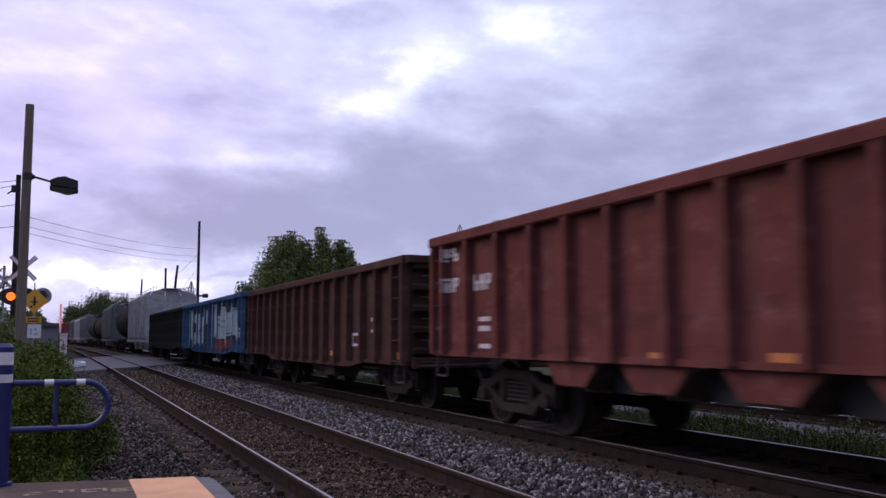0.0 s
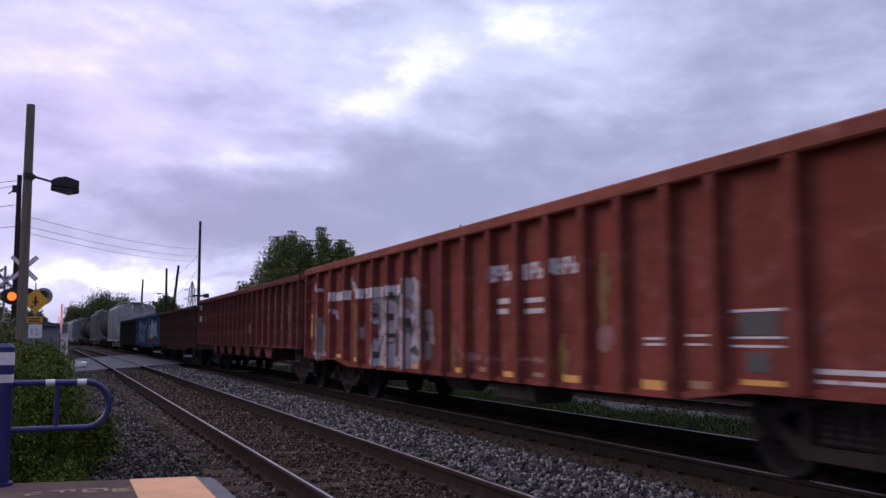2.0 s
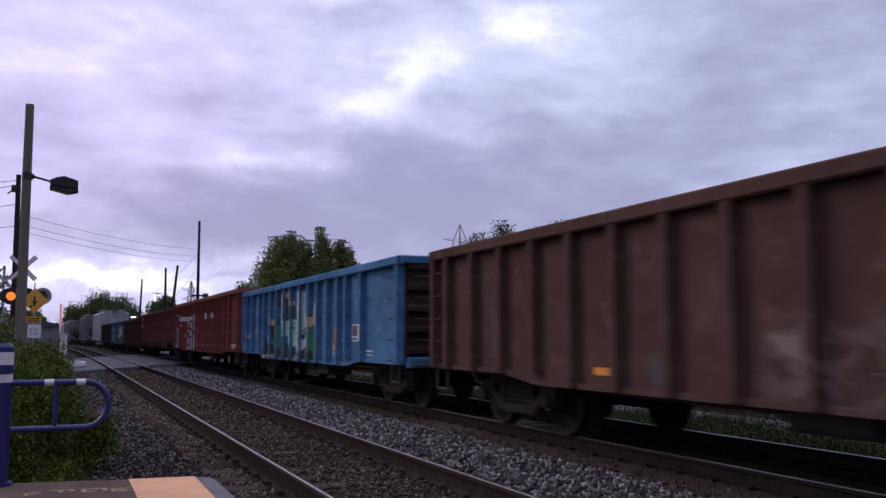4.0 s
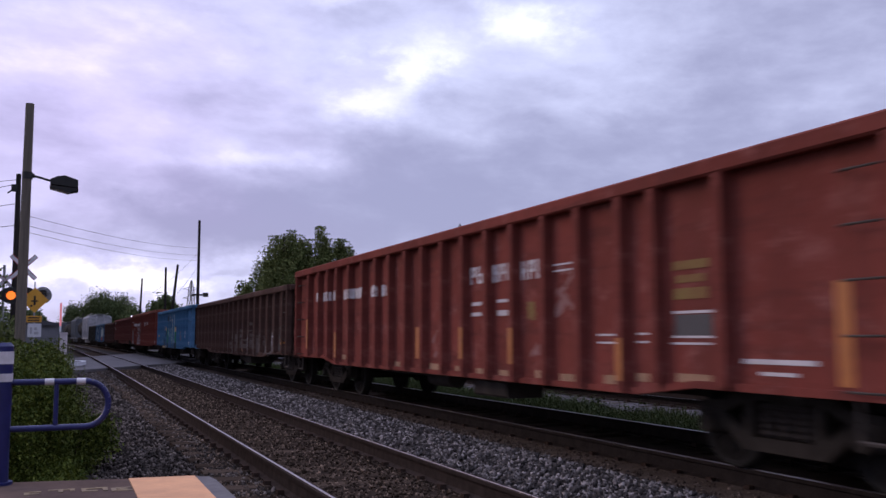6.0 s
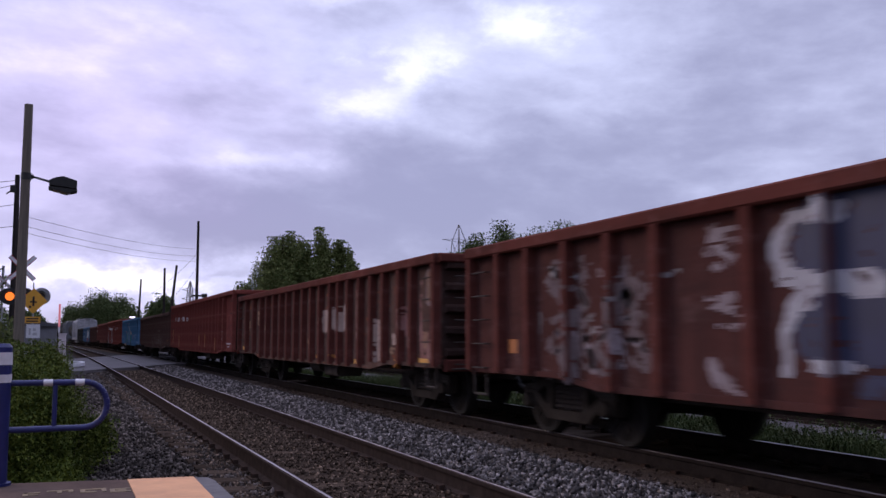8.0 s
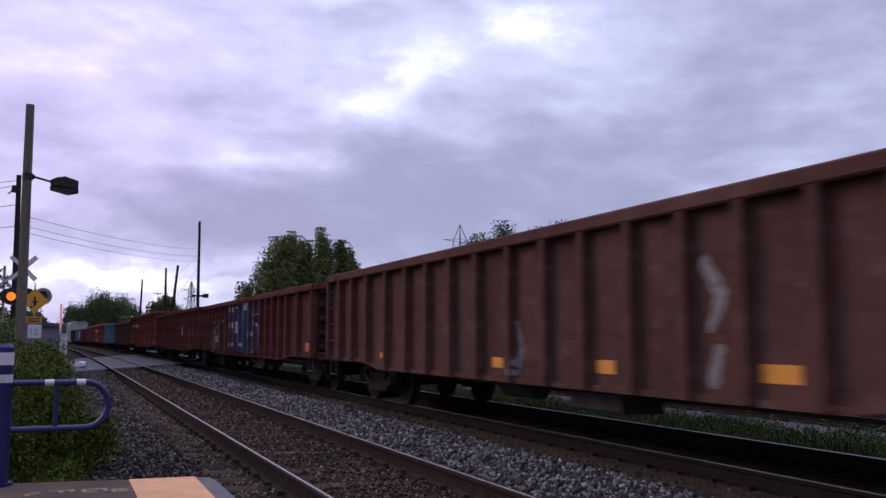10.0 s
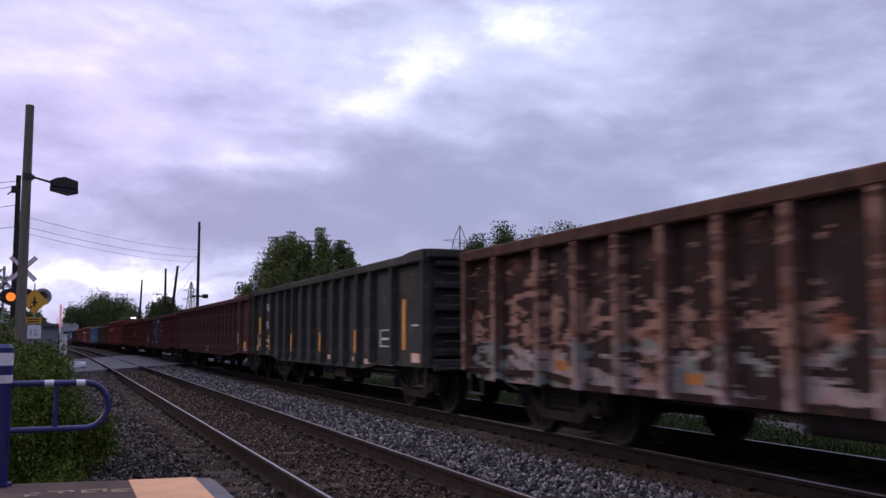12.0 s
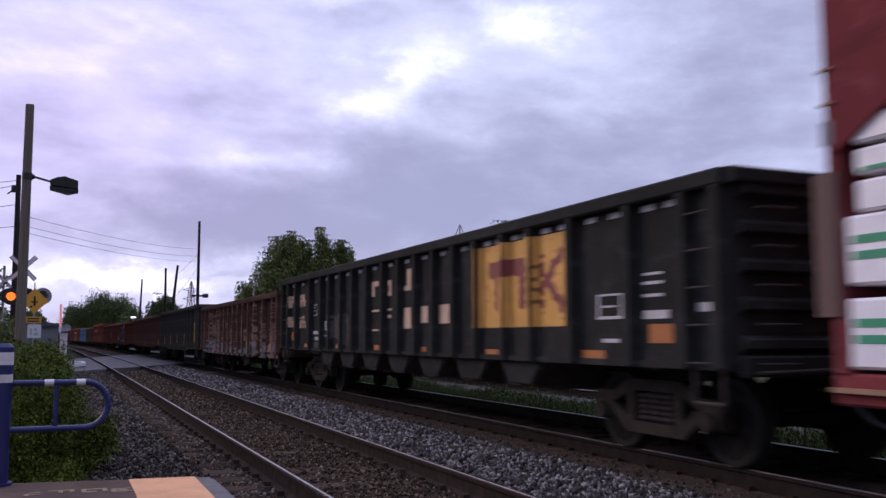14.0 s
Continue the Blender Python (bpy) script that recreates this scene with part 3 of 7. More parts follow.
def build_stones():
    top = lambda x: np.interp(x, [3.4, 3.75, 4.2, 4.95, 5.3], [-0.235, -0.215, -0.175, -0.175, -0.235])
    a = scatter(15500, 3.46, 5.25, 3.5, 20, top, 0.031, near=1.15)
    b = scatter(8500, 3.5, 5.2, 20, 55, top, 0.036, near=1.3)
    sh = lambda x: np.interp(x, [0.0, 0.2, 1.55, 1.9], [-0.32, -0.29, -0.205, -0.20])
    c = scatter(9000, 0.35, 1.80, 6.9, 20, sh, 0.027, near=1.2)
    d = scatter(5000, 0.25, 1.85, 18, 42, sh, 0.032, near=1.2)
    for k, (p, s) in enumerate((a, b, c, d)):
        tagged(part("ballast_stones", stones("ballast_stones", p, s, M_BALLAST if k < 2 else M_SHOULDER)), "loose grey angular ballast stones", "ballast", kind="stuff")
    e = scatter(14000, X1 - 0.68, X1 + 0.68, 4.5, 40, lambda x: np.interp(x, [1.9, 3.4], [-0.203, -0.223]), 0.018, 0.5, near=1.2)
    f = scatter(5000, X1 - 1.2, X1 - 0.82, 6.0, 26, -0.205, 0.021, 0.5, near=1.2)
    g = scatter(5500, X2 - 1.5, X2 - 0.85, 4.5, 26, -0.235, 0.018, 0.5, near=1.2)
    for p, s, m in ((*e, M_CRIB_STONE), (*f, M_CRIB_STONE), (*g, M_FINES_STONE)):
        tagged(part("ballast_fines_stones", stones("ballast_fines_stones", p, s, m)), "small brown dusty stones between the sleepers", "ballast", kind="stuff")


def blades(name, n, x0, x1, y0, y1, z, h0, h1, mat_, patch=0.0):
    x, y = RNG.uniform(x0, x1, n), RNG.uniform(y0, y1, n)
    clump = 0.55 + 0.45 * np.sin(x * 2.1 + 1.3 * np.sin(y * 0.9)) * np.cos(y * 1.7 + x)
    h = RNG.uniform(h0, h1, n) * np.clip(clump, 0.15, 1)
    a = RNG.uniform(0, 2 * math.pi, n)
    w = RNG.uniform(0.004, 0.012, n)
    lean = RNG.normal(0, 0.35, (n, 2)) * h[:, None]
    p = np.stack([x, y, np.full(n, z)], 1)
    dx = np.stack([np.cos(a) * w, np.sin(a) * w, np.zeros(n)], 1)
    mid = p + np.concatenate([lean * 0.35, (h * 0.6)[:, None]], 1)
    tip = p + np.concatenate([lean, h[:, None]], 1)
    v = np.stack([p - dx, p + dx, mid + dx * 0.8, tip, mid - dx * 0.8], 1)
    base = 5 * np.arange(n)[:, None]
    f = np.concatenate([base + np.array([[0, 1, 2]]), base + np.array([[0, 2, 4]]), base + np.array([[4, 2, 3]])])
    return tagged(part(name, bulk(name, v.reshape(-1, 3), f, mat_)), "rough green grass and weeds between the tracks", "grass", kind="stuff")


def weeds(name, label, spots, mat_):
    """clumps of small leaves on the ground: x, y, radius, height, number"""
    ps = []
    for x, y, r, h, n in spots:
        q = np.clip(RNG.normal(size=(n, 3)), -1.7, 1.7) * np.array([r * 0.55, r * 0.55, 0])
        q[:, 2] = RNG.uniform(0, 1, n) ** 1.3 * h * np.exp(-(q[:, 0] ** 2 + q[:, 1] ** 2) / (r * r))
        ps.append(q + np.array([x, y, -0.42]))
    p = np.concatenate(ps)
    return tagged(part(name, leaves(name, p, RNG.uniform(0.012, 0.034, len(p)), mat_)), label, "weeds", kind="stuff")


build_ground()
build_road()
build_platform()
build_track(X1, 0.0, -0.045, -28, 420, "single rusty railway track with worn wooden sleepers", (3.6, 47))
build_track(X2, -0.053, -0.014, -40, 420, "railway track under the freight train, dark with oil", (3.0, 40))
build_track(12.6, -0.10, -0.10, -40, 300, "little-used rusty siding in pale gravel", (4, 30))
build_stones()
blades("grass", 48000, 8.35, 10.9, 5, 30, -0.42, 0.10, 0.42, M_GRASS)
blades("grass", 14000, 8.3, 10.9, 30, 70, -0.42, 0.15, 0.5, M_GRASS)
blades("grass", 5000, -2.5, 0.35, 7.6, 20, -0.42, 0.1, 0.45, M_GRASS)

weeds("weeds", "leafy green weeds along the far track", [(RNG.uniform(8.5, 10.8), RNG.uniform(5.5, 34), RNG.uniform(0.15, 0.45), RNG.uniform(0.2, 0.6), 160) for _ in range(230)], M_GRASS)
weeds("weeds", "leafy green weeds creeping over the gravel", [(0.55, 12.0, 0.24, 0.60, 900), (0.42, 11.2, 0.22, 0.5, 600)], M_LEAF_BUSH)

# ---------------------------------------------------------------- plants


def crown_points(n, centre, rx, ry, rz, clumps, seed, tuft=0.24):
    g = np.random.default_rng(seed)
    c = g.normal(size=(clumps, 3))
    c /= np.linalg.norm(c, axis=1, keepdims=True)
    c *= g.uniform(0.30, 0.92, (clumps, 1))
    pick = g.integers(0, clumps, n)
    r = np.clip(g.normal(size=(n, 3)), -1.5, 1.5) * tuft * g.uniform(0.6, 1.2, (clumps, 1))[pick]
    p = (c[pick] + r * np.array([1, 1, 0.8])) * np.array([rx, ry, rz])
    return p + np.array(centre), c * np.array([rx, ry, rz]) + np.array(centre)


def tree(name, label, x, y, h, rx, seed, leaf=0.16, n=5200, low=0.12, mat_=None, clumps=46, spire=0.0):
    t = thing(name, label, "tree", "trees beyond the line", at=pose(x, y, -0.5))
    m = Mesh()
    m.cyl((0, 0, 0), (0.05, 0, h * 0.55), 0.028 * h, 0.016 * h, 9)
    m.cyl((0.05, 0, h * 0.55), (0, 0.05, h * 0.92), 0.016 * h, 0.004 * h, 7)
    zc, rz = h * (1 + low) / 2, h * (1 - low) / 2
    pts, cs = crown_points(n, (0, 0, zc), rx, rx, rz, clumps, seed)
    for c in cs[::3]:
        z0 = max(min(c[2] - 0.12 * h, h * 0.85), h * 0.12)
        m.cyl((0.03, 0, z0), tuple(c), 0.006 * h, 0.002 * h, 5)
    part("trunk", m, M_BARK, t)
    # narrower towards the top
    k = 1 - spire * np.clip((pts[:, 2] - zc) / rz, -0.3, 1)
    pts[:, 0] *= k
    pts[:, 1] *= k
    pts[:, 2] = np.clip(pts[:, 2], 0.02 * h, None)
    g = np.random.default_rng(seed + 5)
    part("crown", leaves("crown", pts, leaf * g.uniform(0.6, 1.3, len(pts)), mat_ or M_LEAF_TREE), None, t)
    return t


POP = "dark green poplar with a dense ragged crown"
for x, y, h, rx, sd in [(17.9, 79, 11.7, 2.2, 1), (19.6, 80, 11.3, 2.0, 2), (21.3, 78.5, 11.0, 1.8, 3), (22.8, 78, 10.5, 1.5, 4), (17.0, 80, 8.9, 1.5, 5), (18.2, 82, 10.6, 2.4, 6), (20.6, 82, 10.2, 2.4, 7), (23.7, 77, 8.9, 0.8, 9)]:
    tree("poplar", POP, x, y, h, rx, sd, 0.105, 21000, spire=0.26, clumps=48)
tree("small_tree", "small dark green tree with an airy crown", 14.6, 79, 7.2, 1.0, 8, 0.15, 4200, spire=0.2)
FAR = "dark green broadleaf tree in the distance"
for x, y, h, rx, sd in [(50.6, 110, 15.0, 2.8, 11), (54, 108, 16.4, 3.2, 12), (58, 107, 16.0, 3.4, 13), (62, 105, 16.0, 3.6, 14), (66.5, 102, 15.8, 3.8, 15), (71, 99, 15.6, 3.8, 16)]:
    tree("far_tree", FAR, x, y, h, rx, sd, 0.16, 30000, mat_=M_LEAF_FAR, clumps=190)
for x, y, h, rx, sd in [(10.8, 156, 6.4, 2.4, 24), (14.8, 150, 8.2, 2.5, 25), (17.0, 155, 6.6, 2.0, 26), (-4.5, 165, 6.0, 2.5, 27), (-9, 160, 6.5, 2.6, 28)]:
    tree("far_tree", FAR, x, y, h, rx, sd, 0.21, 17000, mat_=M_LEAF_FAR, clumps=150, low=-0.05)
for x, y, h, rx, sd in [(52.3, 112, 15.4, 2.6, 51), (56.2, 110, 16.0, 2.8, 52), (60.2, 108, 15.8, 3.0, 53), (64.4, 106, 15.8, 3.2, 54), (69.0, 103, 15.4, 3.4, 55)]:
    tree("far_tree", FAR, x, y, h, rx, sd, 0.17, 14000, mat_=M_LEAF_FAR, clumps=60)
for x, y, h, rx, sd in [(4.6, 335, 13.0, 4.8, 21), (12.4, 332, 17.6, 6.0, 22), (18.2, 334, 16.0, 5.6, 23)]:
    tree("far_tree", FAR, x, y, h, rx, sd, 0.27, 30000, mat_=M_LEAF_FAR, clumps=170, low=-0.05)
tree("left_tree", "leafy roadside tree reaching in beside the crossing", -3.35, 40, 5.2, 1.05, 31, 0.10, 3600, mat_=M_LEAF_TREE)
# row added out of view, to keep sun and sky off the far cars
for x, y, h, rx, sd in [(-8.2, 46, 17.0, 3.8, 41), (-9.4, 56, 19.0, 4.6, 42), (-10.6, 68, 20.0, 5.0, 43), (-12.2, 82, 20.0, 5.3, 44), (-14.0, 97, 20.0, 5.6, 45), (-16.0, 114, 20.0, 5.8, 46)]:
    tree("left_tree", "tall leafy tree added out of view to shade the far cars", x, y, h, rx, sd, 0.36, 16000, mat_=M_LEAF_TREE, clumps=130)
tree("roadside_shrub", "low dark shrub beside the crossing", -2.1, 36, 2.6, 0.9, 33, 0.08, 3000, mat_=M_LEAF_TREE, low=-0.1)


def bush():
    t = thing("bush", "overgrown green bush with vines spilling over the gravel", "bush", at=pose(0, 0, -0.45))
    for a, b, r in [((-0.3, 9.5, 0), (-0.15, 9.6, 1.2), 0.02), ((-0.6, 10.5, 0), (-0.2, 10.6, 1.3), 0.022), ((-0.1, 11, 0), (0.1, 11, 1.2), 0.018), ((0.1, 10.4, 0), (0.25, 10.3, 0.7), 0.014), ((-0.9, 9.2, 0), (-0.8, 9.3, 1.2), 0.02)]:
        part("stem", Mesh().cyl(a, b, r, r * 0.4, 6), M_BARK, t)
    ps = []
    for k, (c, r, n) in enumerate([((-0.45, 9.4, 0.80), (0.36, 0.9, 0.80), 9500), ((-0.10, 10.2, 0.90), (0.27, 0.9, 0.70), 9500), ((-0.9, 10.2, 0.85), (0.6, 1.1, 0.80), 4500),
                                   ((0.10, 11.0, 0.52), (0.32, 0.9, 0.50), 6500), ((0.32, 10.7, 0.62), (0.30, 0.35, 0.24), 2600), ((0.0, 9.3, 0.25), (0.34, 1.0, 0.30), 4800), ((-0.02, 12.4, 0.95), (0.32, 0.8, 0.66), 3600), ((-0.12, 10.9, 1.18), (0.24, 0.6, 0.48), 5200), ((-0.55, 10.8, 1.22), (0.45, 0.7, 0.50), 4200)]):
        n = int(n * 3.2)
        p, _ = crown_points(n, c, *r, 60, 60 + k, 0.26)
        ps.append(p)
    p = np.concatenate(ps)
    p[:, 2] = np.clip(p[:, 2], 0.02, None) * (1 - 0.10 * np.clip(p[:, 0] + 0.35, 0, 0.6) / 0.6)
    p = p[p[:, 2] < 1.60 - 0.35 * np.clip(p[:, 0], 0, 1)]
    part("foliage", leaves("foliage", p, RNG.uniform(0.008, 0.021, len(p)), M_LEAF_BUSH, 0.4), None, t)


bush()

# ---------------------------------------------------------------- fixtures beside the line


def guard_loop():
    t = thing("guard_rail", "blue steel platform-end barrier with white reflective bands", "barrier", at=pose(-0.367, 6.93, 0.17))
    post = part("post", Mesh().cyl((0, 0, 0), (0, 0, 0.93), 0.072, n=24), M_BLUE, t, smooth=True)
    part("cap", Mesh().cyl((0, 0, 0.93), (0, 0, 0.955), 0.072, 0.055, 24), M_BLUE, post, smooth=True)
    part("base_flange", Mesh().cyl((0, 0, 0), (0, 0, 0.018), 0.10, n=20), M_BLUE, post)
    for z0, z1 in ((0.81, 0.895), (0.69, 0.745)):
        part("reflective_band", Mesh().cyl((0, 0, z0), (0, 0, z1), 0.0745, n=24), M_WHITE, post, "white reflective band", True)
    pts = [(0.0, 0, 0.683), (0.52, 0, 0.683)]
    for a in np.linspace(90, -90, 13):
        pts.append((0.545 + 0.15 * math.cos(radians(a)), 0, 0.525 + 0.158 * math.sin(radians(a))))
    pts.append((0.0, 0, 0.365))
    loop = part("tube_loop", Mesh().tube(pts, 0.0215, 12), M_BLUE, t, smooth=True)
    part("upright", Mesh().cyl((0.352, 0, 0.365), (0.352, 0, 0.683), 0.016, n=10), M_BLUE, t, smooth=True)
    for x in (0.305, 0.51):
        part("reflective_band", Mesh().cyl((x - 0.03, 0, 0.683), (x + 0.03, 0, 0.683), 0.0235, n=14), M_WHITE, loop, "white reflective band", True)


def lamp_pole():
    t = thing("street_lamp", "tall weathered wooden pole with a dark box floodlight", "street lamp", at=pose(-0.83, 22, -0.45))
    part("pole", Mesh().cyl((0, 0, 0), (-0.01, 0, 6.84), 0.118, 0.090, 18), M_POLE_WOOD, t, smooth=True)
    part("band", Mesh().cyl((0, 0, 5.12), (0, 0, 5.28), 0.110, n=18), M_DARKMETAL, t)
    part("arm", Mesh().cyl((0.08, 0, 5.22), (0.52, 0, 5.11), 0.026, n=10), M_DARKMETAL, t, smooth=True)
    hd = Mesh()
    hd.prism([(0.48, 5.13), (0.62, 5.20), (0.78, 5.23), (1.06, 5.14), (1.06, 4.97), (0.48, 5.02)], -0.21, 0.21, "y")
    head = part("lamp_head", hd, M_DARKMETAL, t)
    part("visor", Mesh().prism([(0.47, 4.985), (1.07, 4.935), (1.06, 4.915), (0.85, 4.86), (0.47, 4.95)], -0.22, 0.22, "y"), M_DARKMETAL, head)
    part("lens", Mesh().prism([(0.56, 4.935), (1.0, 4.905), (0.85, 4.852), (0.56, 4.925)], -0.18, 0.18, "y"), M_GLASS_DIM, head, "dark unlit lens")
    for z in (5.17, 5.24):
        part("bolt", Mesh().cyl((0.10, 0, z), (0.15, 0, z), 0.018, n=6), M_DARKMETAL, t)


def crossbuck(parent, x, z, s=1.0):
    for a in (45, -45):
        b = Mesh().box(-0.56 * s, 0.56 * s, -0.012, 0.012, -0.075, 0.075)
        ob = part("crossbuck_blade", b, M_SIGN_WHITE, parent, "white blade with red edges")
        ob.matrix_basis = pose(x, -0.1 - (0.03 if a > 0 else 0), z, 0, a, 0)
        e = Mesh()
        for zz in (-0.075, 0.052):
            e.box(-0.56 * s, 0.56 * s, -0.017, -0.0125, zz, zz + 0.023)
        part("red_edge", e, M_SIGN_RED, ob)


def flasher(parent, x, z, lit, face=-1, back=M_BLACK, size=0.115):
    d = part("backboard", Mesh().cyl((x, face * 0.16, z), (x, face * 0.18, z), 0.29, n=28), back, parent, "round black backboard")
    part("lens", Mesh().cyl((x, face * 0.18, z), (x, face * 0.20, z), size, size * 0.85, 20), lit, d)
    h = Mesh()
    n = 12
    for i in range(n):
        a0, a1 = math.pi * i / n, math.pi * (i + 1) / n
        p = [(x + 0.17 * math.cos(a), z + 0.17 * math.sin(a)) for a in (a0, a1)]
        h.add([(p[0][0], face * 0.18, p[0][1]), (p[1][0], face * 0.18, p[1][1]), (p[1][0], face * 0.38, p[1][1]), (p[0][0], face * 0.38, p[0][1]),
               (p[0][0], face * 0.18, p[0][1] + 0.008), (p[1][0], face * 0.18, p[1][1] + 0.008), (p[1][0], face * 0.38, p[1][1] + 0.008), (p[0][0], face * 0.38, p[0][1] + 0.008)],
              [(0, 1, 2, 3), (4, 7, 6, 5), (3, 2, 6, 7)])
    part("hood", h, M_BLACK, d)


def signals():
    t = thing("crossing_signal", "level crossing signal with white crossbuck and flashing red lights", "crossing signal", at=pose(-1.27, 34, -0.4))
    part("mast", Mesh().cyl((0, 0, 0), (0, 0, 4.6), 0.062, n=14), M_GALV, t, smooth=True)
    part("foundation", Mesh().box(-0.3, 0.3, -0.3, 0.3, 0, 0.25, 0.03), M_CONC_EDGE, t)
    part("crossarm", Mesh().cyl((-0.45, 0, 2.96), (0.75, 0, 2.96), 0.03, n=8), M_GALV, t)
    crossbuck(t, 0, 3.93)
    flasher(t, -0.34, 2.96, M_LAMP_RED, size=0.145)
    flasher(t, 0.14, 2.96, M_LAMP_DIM, size=0.08)
    flasher(t, 0.64, 2.98, M_GLASS_DIM, back=M_GALV)
    part("bell", Mesh().cyl((0.38, 0, 2.96), (0.38, 0, 3.45), 0.02, n=8), M_GALV, t)
    u = thing("crossing_signal", "farther level crossing signal with white crossbuck on a thin mast", "crossing signal", at=pose(-2.62, 48, -0.4))
    part("mast", Mesh().cyl((0, 0, 0), (0, 0, 5.0), 0.062, n=12), M_GALV, u, smooth=True)
    crossbuck(u, 0.05, 4.25)
    flasher(u, 0.1, 3.55, M_LAMP_DIM, size=0.09)
    part("crossarm", Mesh().cyl((-0.5, 0, 3.55), (0.5, 0, 3.55), 0.03, n=8), M_GALV, u)
    for z in (2.0, 2.3):
        part("equipment_box", Mesh().box(-0.25, 0.25, -0.1, 0.1, z, z + 0.2, 0.02), M_BOXGREY, u)

    s = thing("warning_sign", "yellow diamond warning sign with smaller plates on a post", "road sign", at=pose(-0.80, 31, -0.4))
    part("post", Mesh().cyl((0, 0.03, 0), (0, 0.03, 3.1), 0.03, n=10), M_GALV, s)
    r = 0.40
    dm = Mesh().prism([(0, 2.71 - r), (r, 2.71), (0, 2.71 + r), (-r, 2.71)], -0.012, 0.0, "y")
    dia = part("diamond_plate", dm, M_SIGN_YELLOW, s, "faded yellow diamond plate")
    part("symbol", Mesh().box(-0.03, 0.03, -0.018, -0.0125, 2.55, 2.85).box(-0.10, 0.10, -0.018, -0.0125, 2.66, 2.70).box(-0.12, -0.06, -0.018, -0.0125, 2.5, 2.56), M_BLACK, dia)
    tab = part("yellow_tab", Mesh().box(-0.24, 0.22, -0.012, 0, 2.02, 2.22), M_SIGN_YELLOW, s, "small yellow plate with dark bars")
    part("lettering", Mesh().box(-0.18, 0.16, -0.017, -0.0125, 2.14, 2.18).box(-0.18, 0.16, -0.017, -0.0125, 2.06, 2.10), M_BLACK, tab)
    wh = part("white_plate", Mesh().box(-0.17, 0.22, -0.012, 0, 1.56, 1.98), M_SIGN_WHITE, s, "small white plate with grey marks")
    part("lettering", Mesh().box(-0.1, -0.04, -0.017, -0.0125, 1.66, 1.86).box(0.02, 0.14, -0.017, -0.0125, 1.64, 1.72).box(0.02, 0.1, -0.017, -0.0125, 1.78, 1.86), M_BOXGREY, wh)

    g = thing("crossing_gate", "raised red and white crossing gate arm beside a pale cabinet", "crossing gate", at=pose(0.0, 45.2, -0.35))
    part("mechanism", Mesh().box(-0.06, 0.27, -0.25, 0.25, 0, 1.66, 0.03), M_CABINET, g, "pale mechanism cabinet")
    part("lid", Mesh().box(-0.08, 0.29, -0.27, 0.27, 1.66, 1.72), M_CABINET, g)
    for k in range(5):
        z = 1.75 + k * 0.26
        arm = Mesh().box(-0.09 + k * -0.002, 0.0 - k * 0.002, -0.32, -0.28, z, z + 0.26)
        part("arm_section", arm, M_SIGN_WHITE if k == 0 else M_GATE_RED, g)
    f = thing("relay_cabinet", "low grey relay cabinets beside the crossing", "cabinet", at=pose(-1.9, 52, -0.4))
    part("body", Mesh().box(-0.2, 1.6, -0.4, 0.4, 0, 0.95, 0.04), M_FARWALL, f)
    part("door", Mesh().box(0.1, 1.3, -0.425, -0.402, 0.12, 0.85), M_FARWALL, f)


def utility_pole(x, y, h, r, label, lean=(0, 0), arms=(), z0=-0.45):
    t = thing("utility_pole", label, "utility pole", "utility poles", at=pose(x, y, z0))
    part("pole", Mesh().cyl((0, 0, 0), (lean[0], lean[1], h), r, r * 0.66, 12), M_POLE_DARK, t, smooth=True)
    for zz, w in arms:
        k = zz / h
        a = part("crossarm", Mesh().box(lean[0] * k - w, lean[0] * k + w, -0.2, -0.1, zz - 0.06, zz + 0.06), M_POLE_DARK, t)
        for dx in (-w * 0.9, -w * 0.45, w * 0.45, w * 0.9):
            part("insulator", Mesh().cyl((lean[0] * k + dx, -0.15, zz + 0.06), (lean[0] * k + dx, -0.15, zz + 0.2), 0.04, 0.03, 8), M_GLASS_DIM, a)
    return t


def wire(label, a, b, sag, r=0.012):
    pts = []
    for i in range(13):
        u = i / 12
        p = Vector(a).lerp(Vector(b), u)
        p.z -= sag * 4 * u * (1 - u)
        pts.append(p)
    tagged(part("overhead_wire", Mesh().tube(pts, r, 5), M_WIRE), label, "wire", "overhead wires")


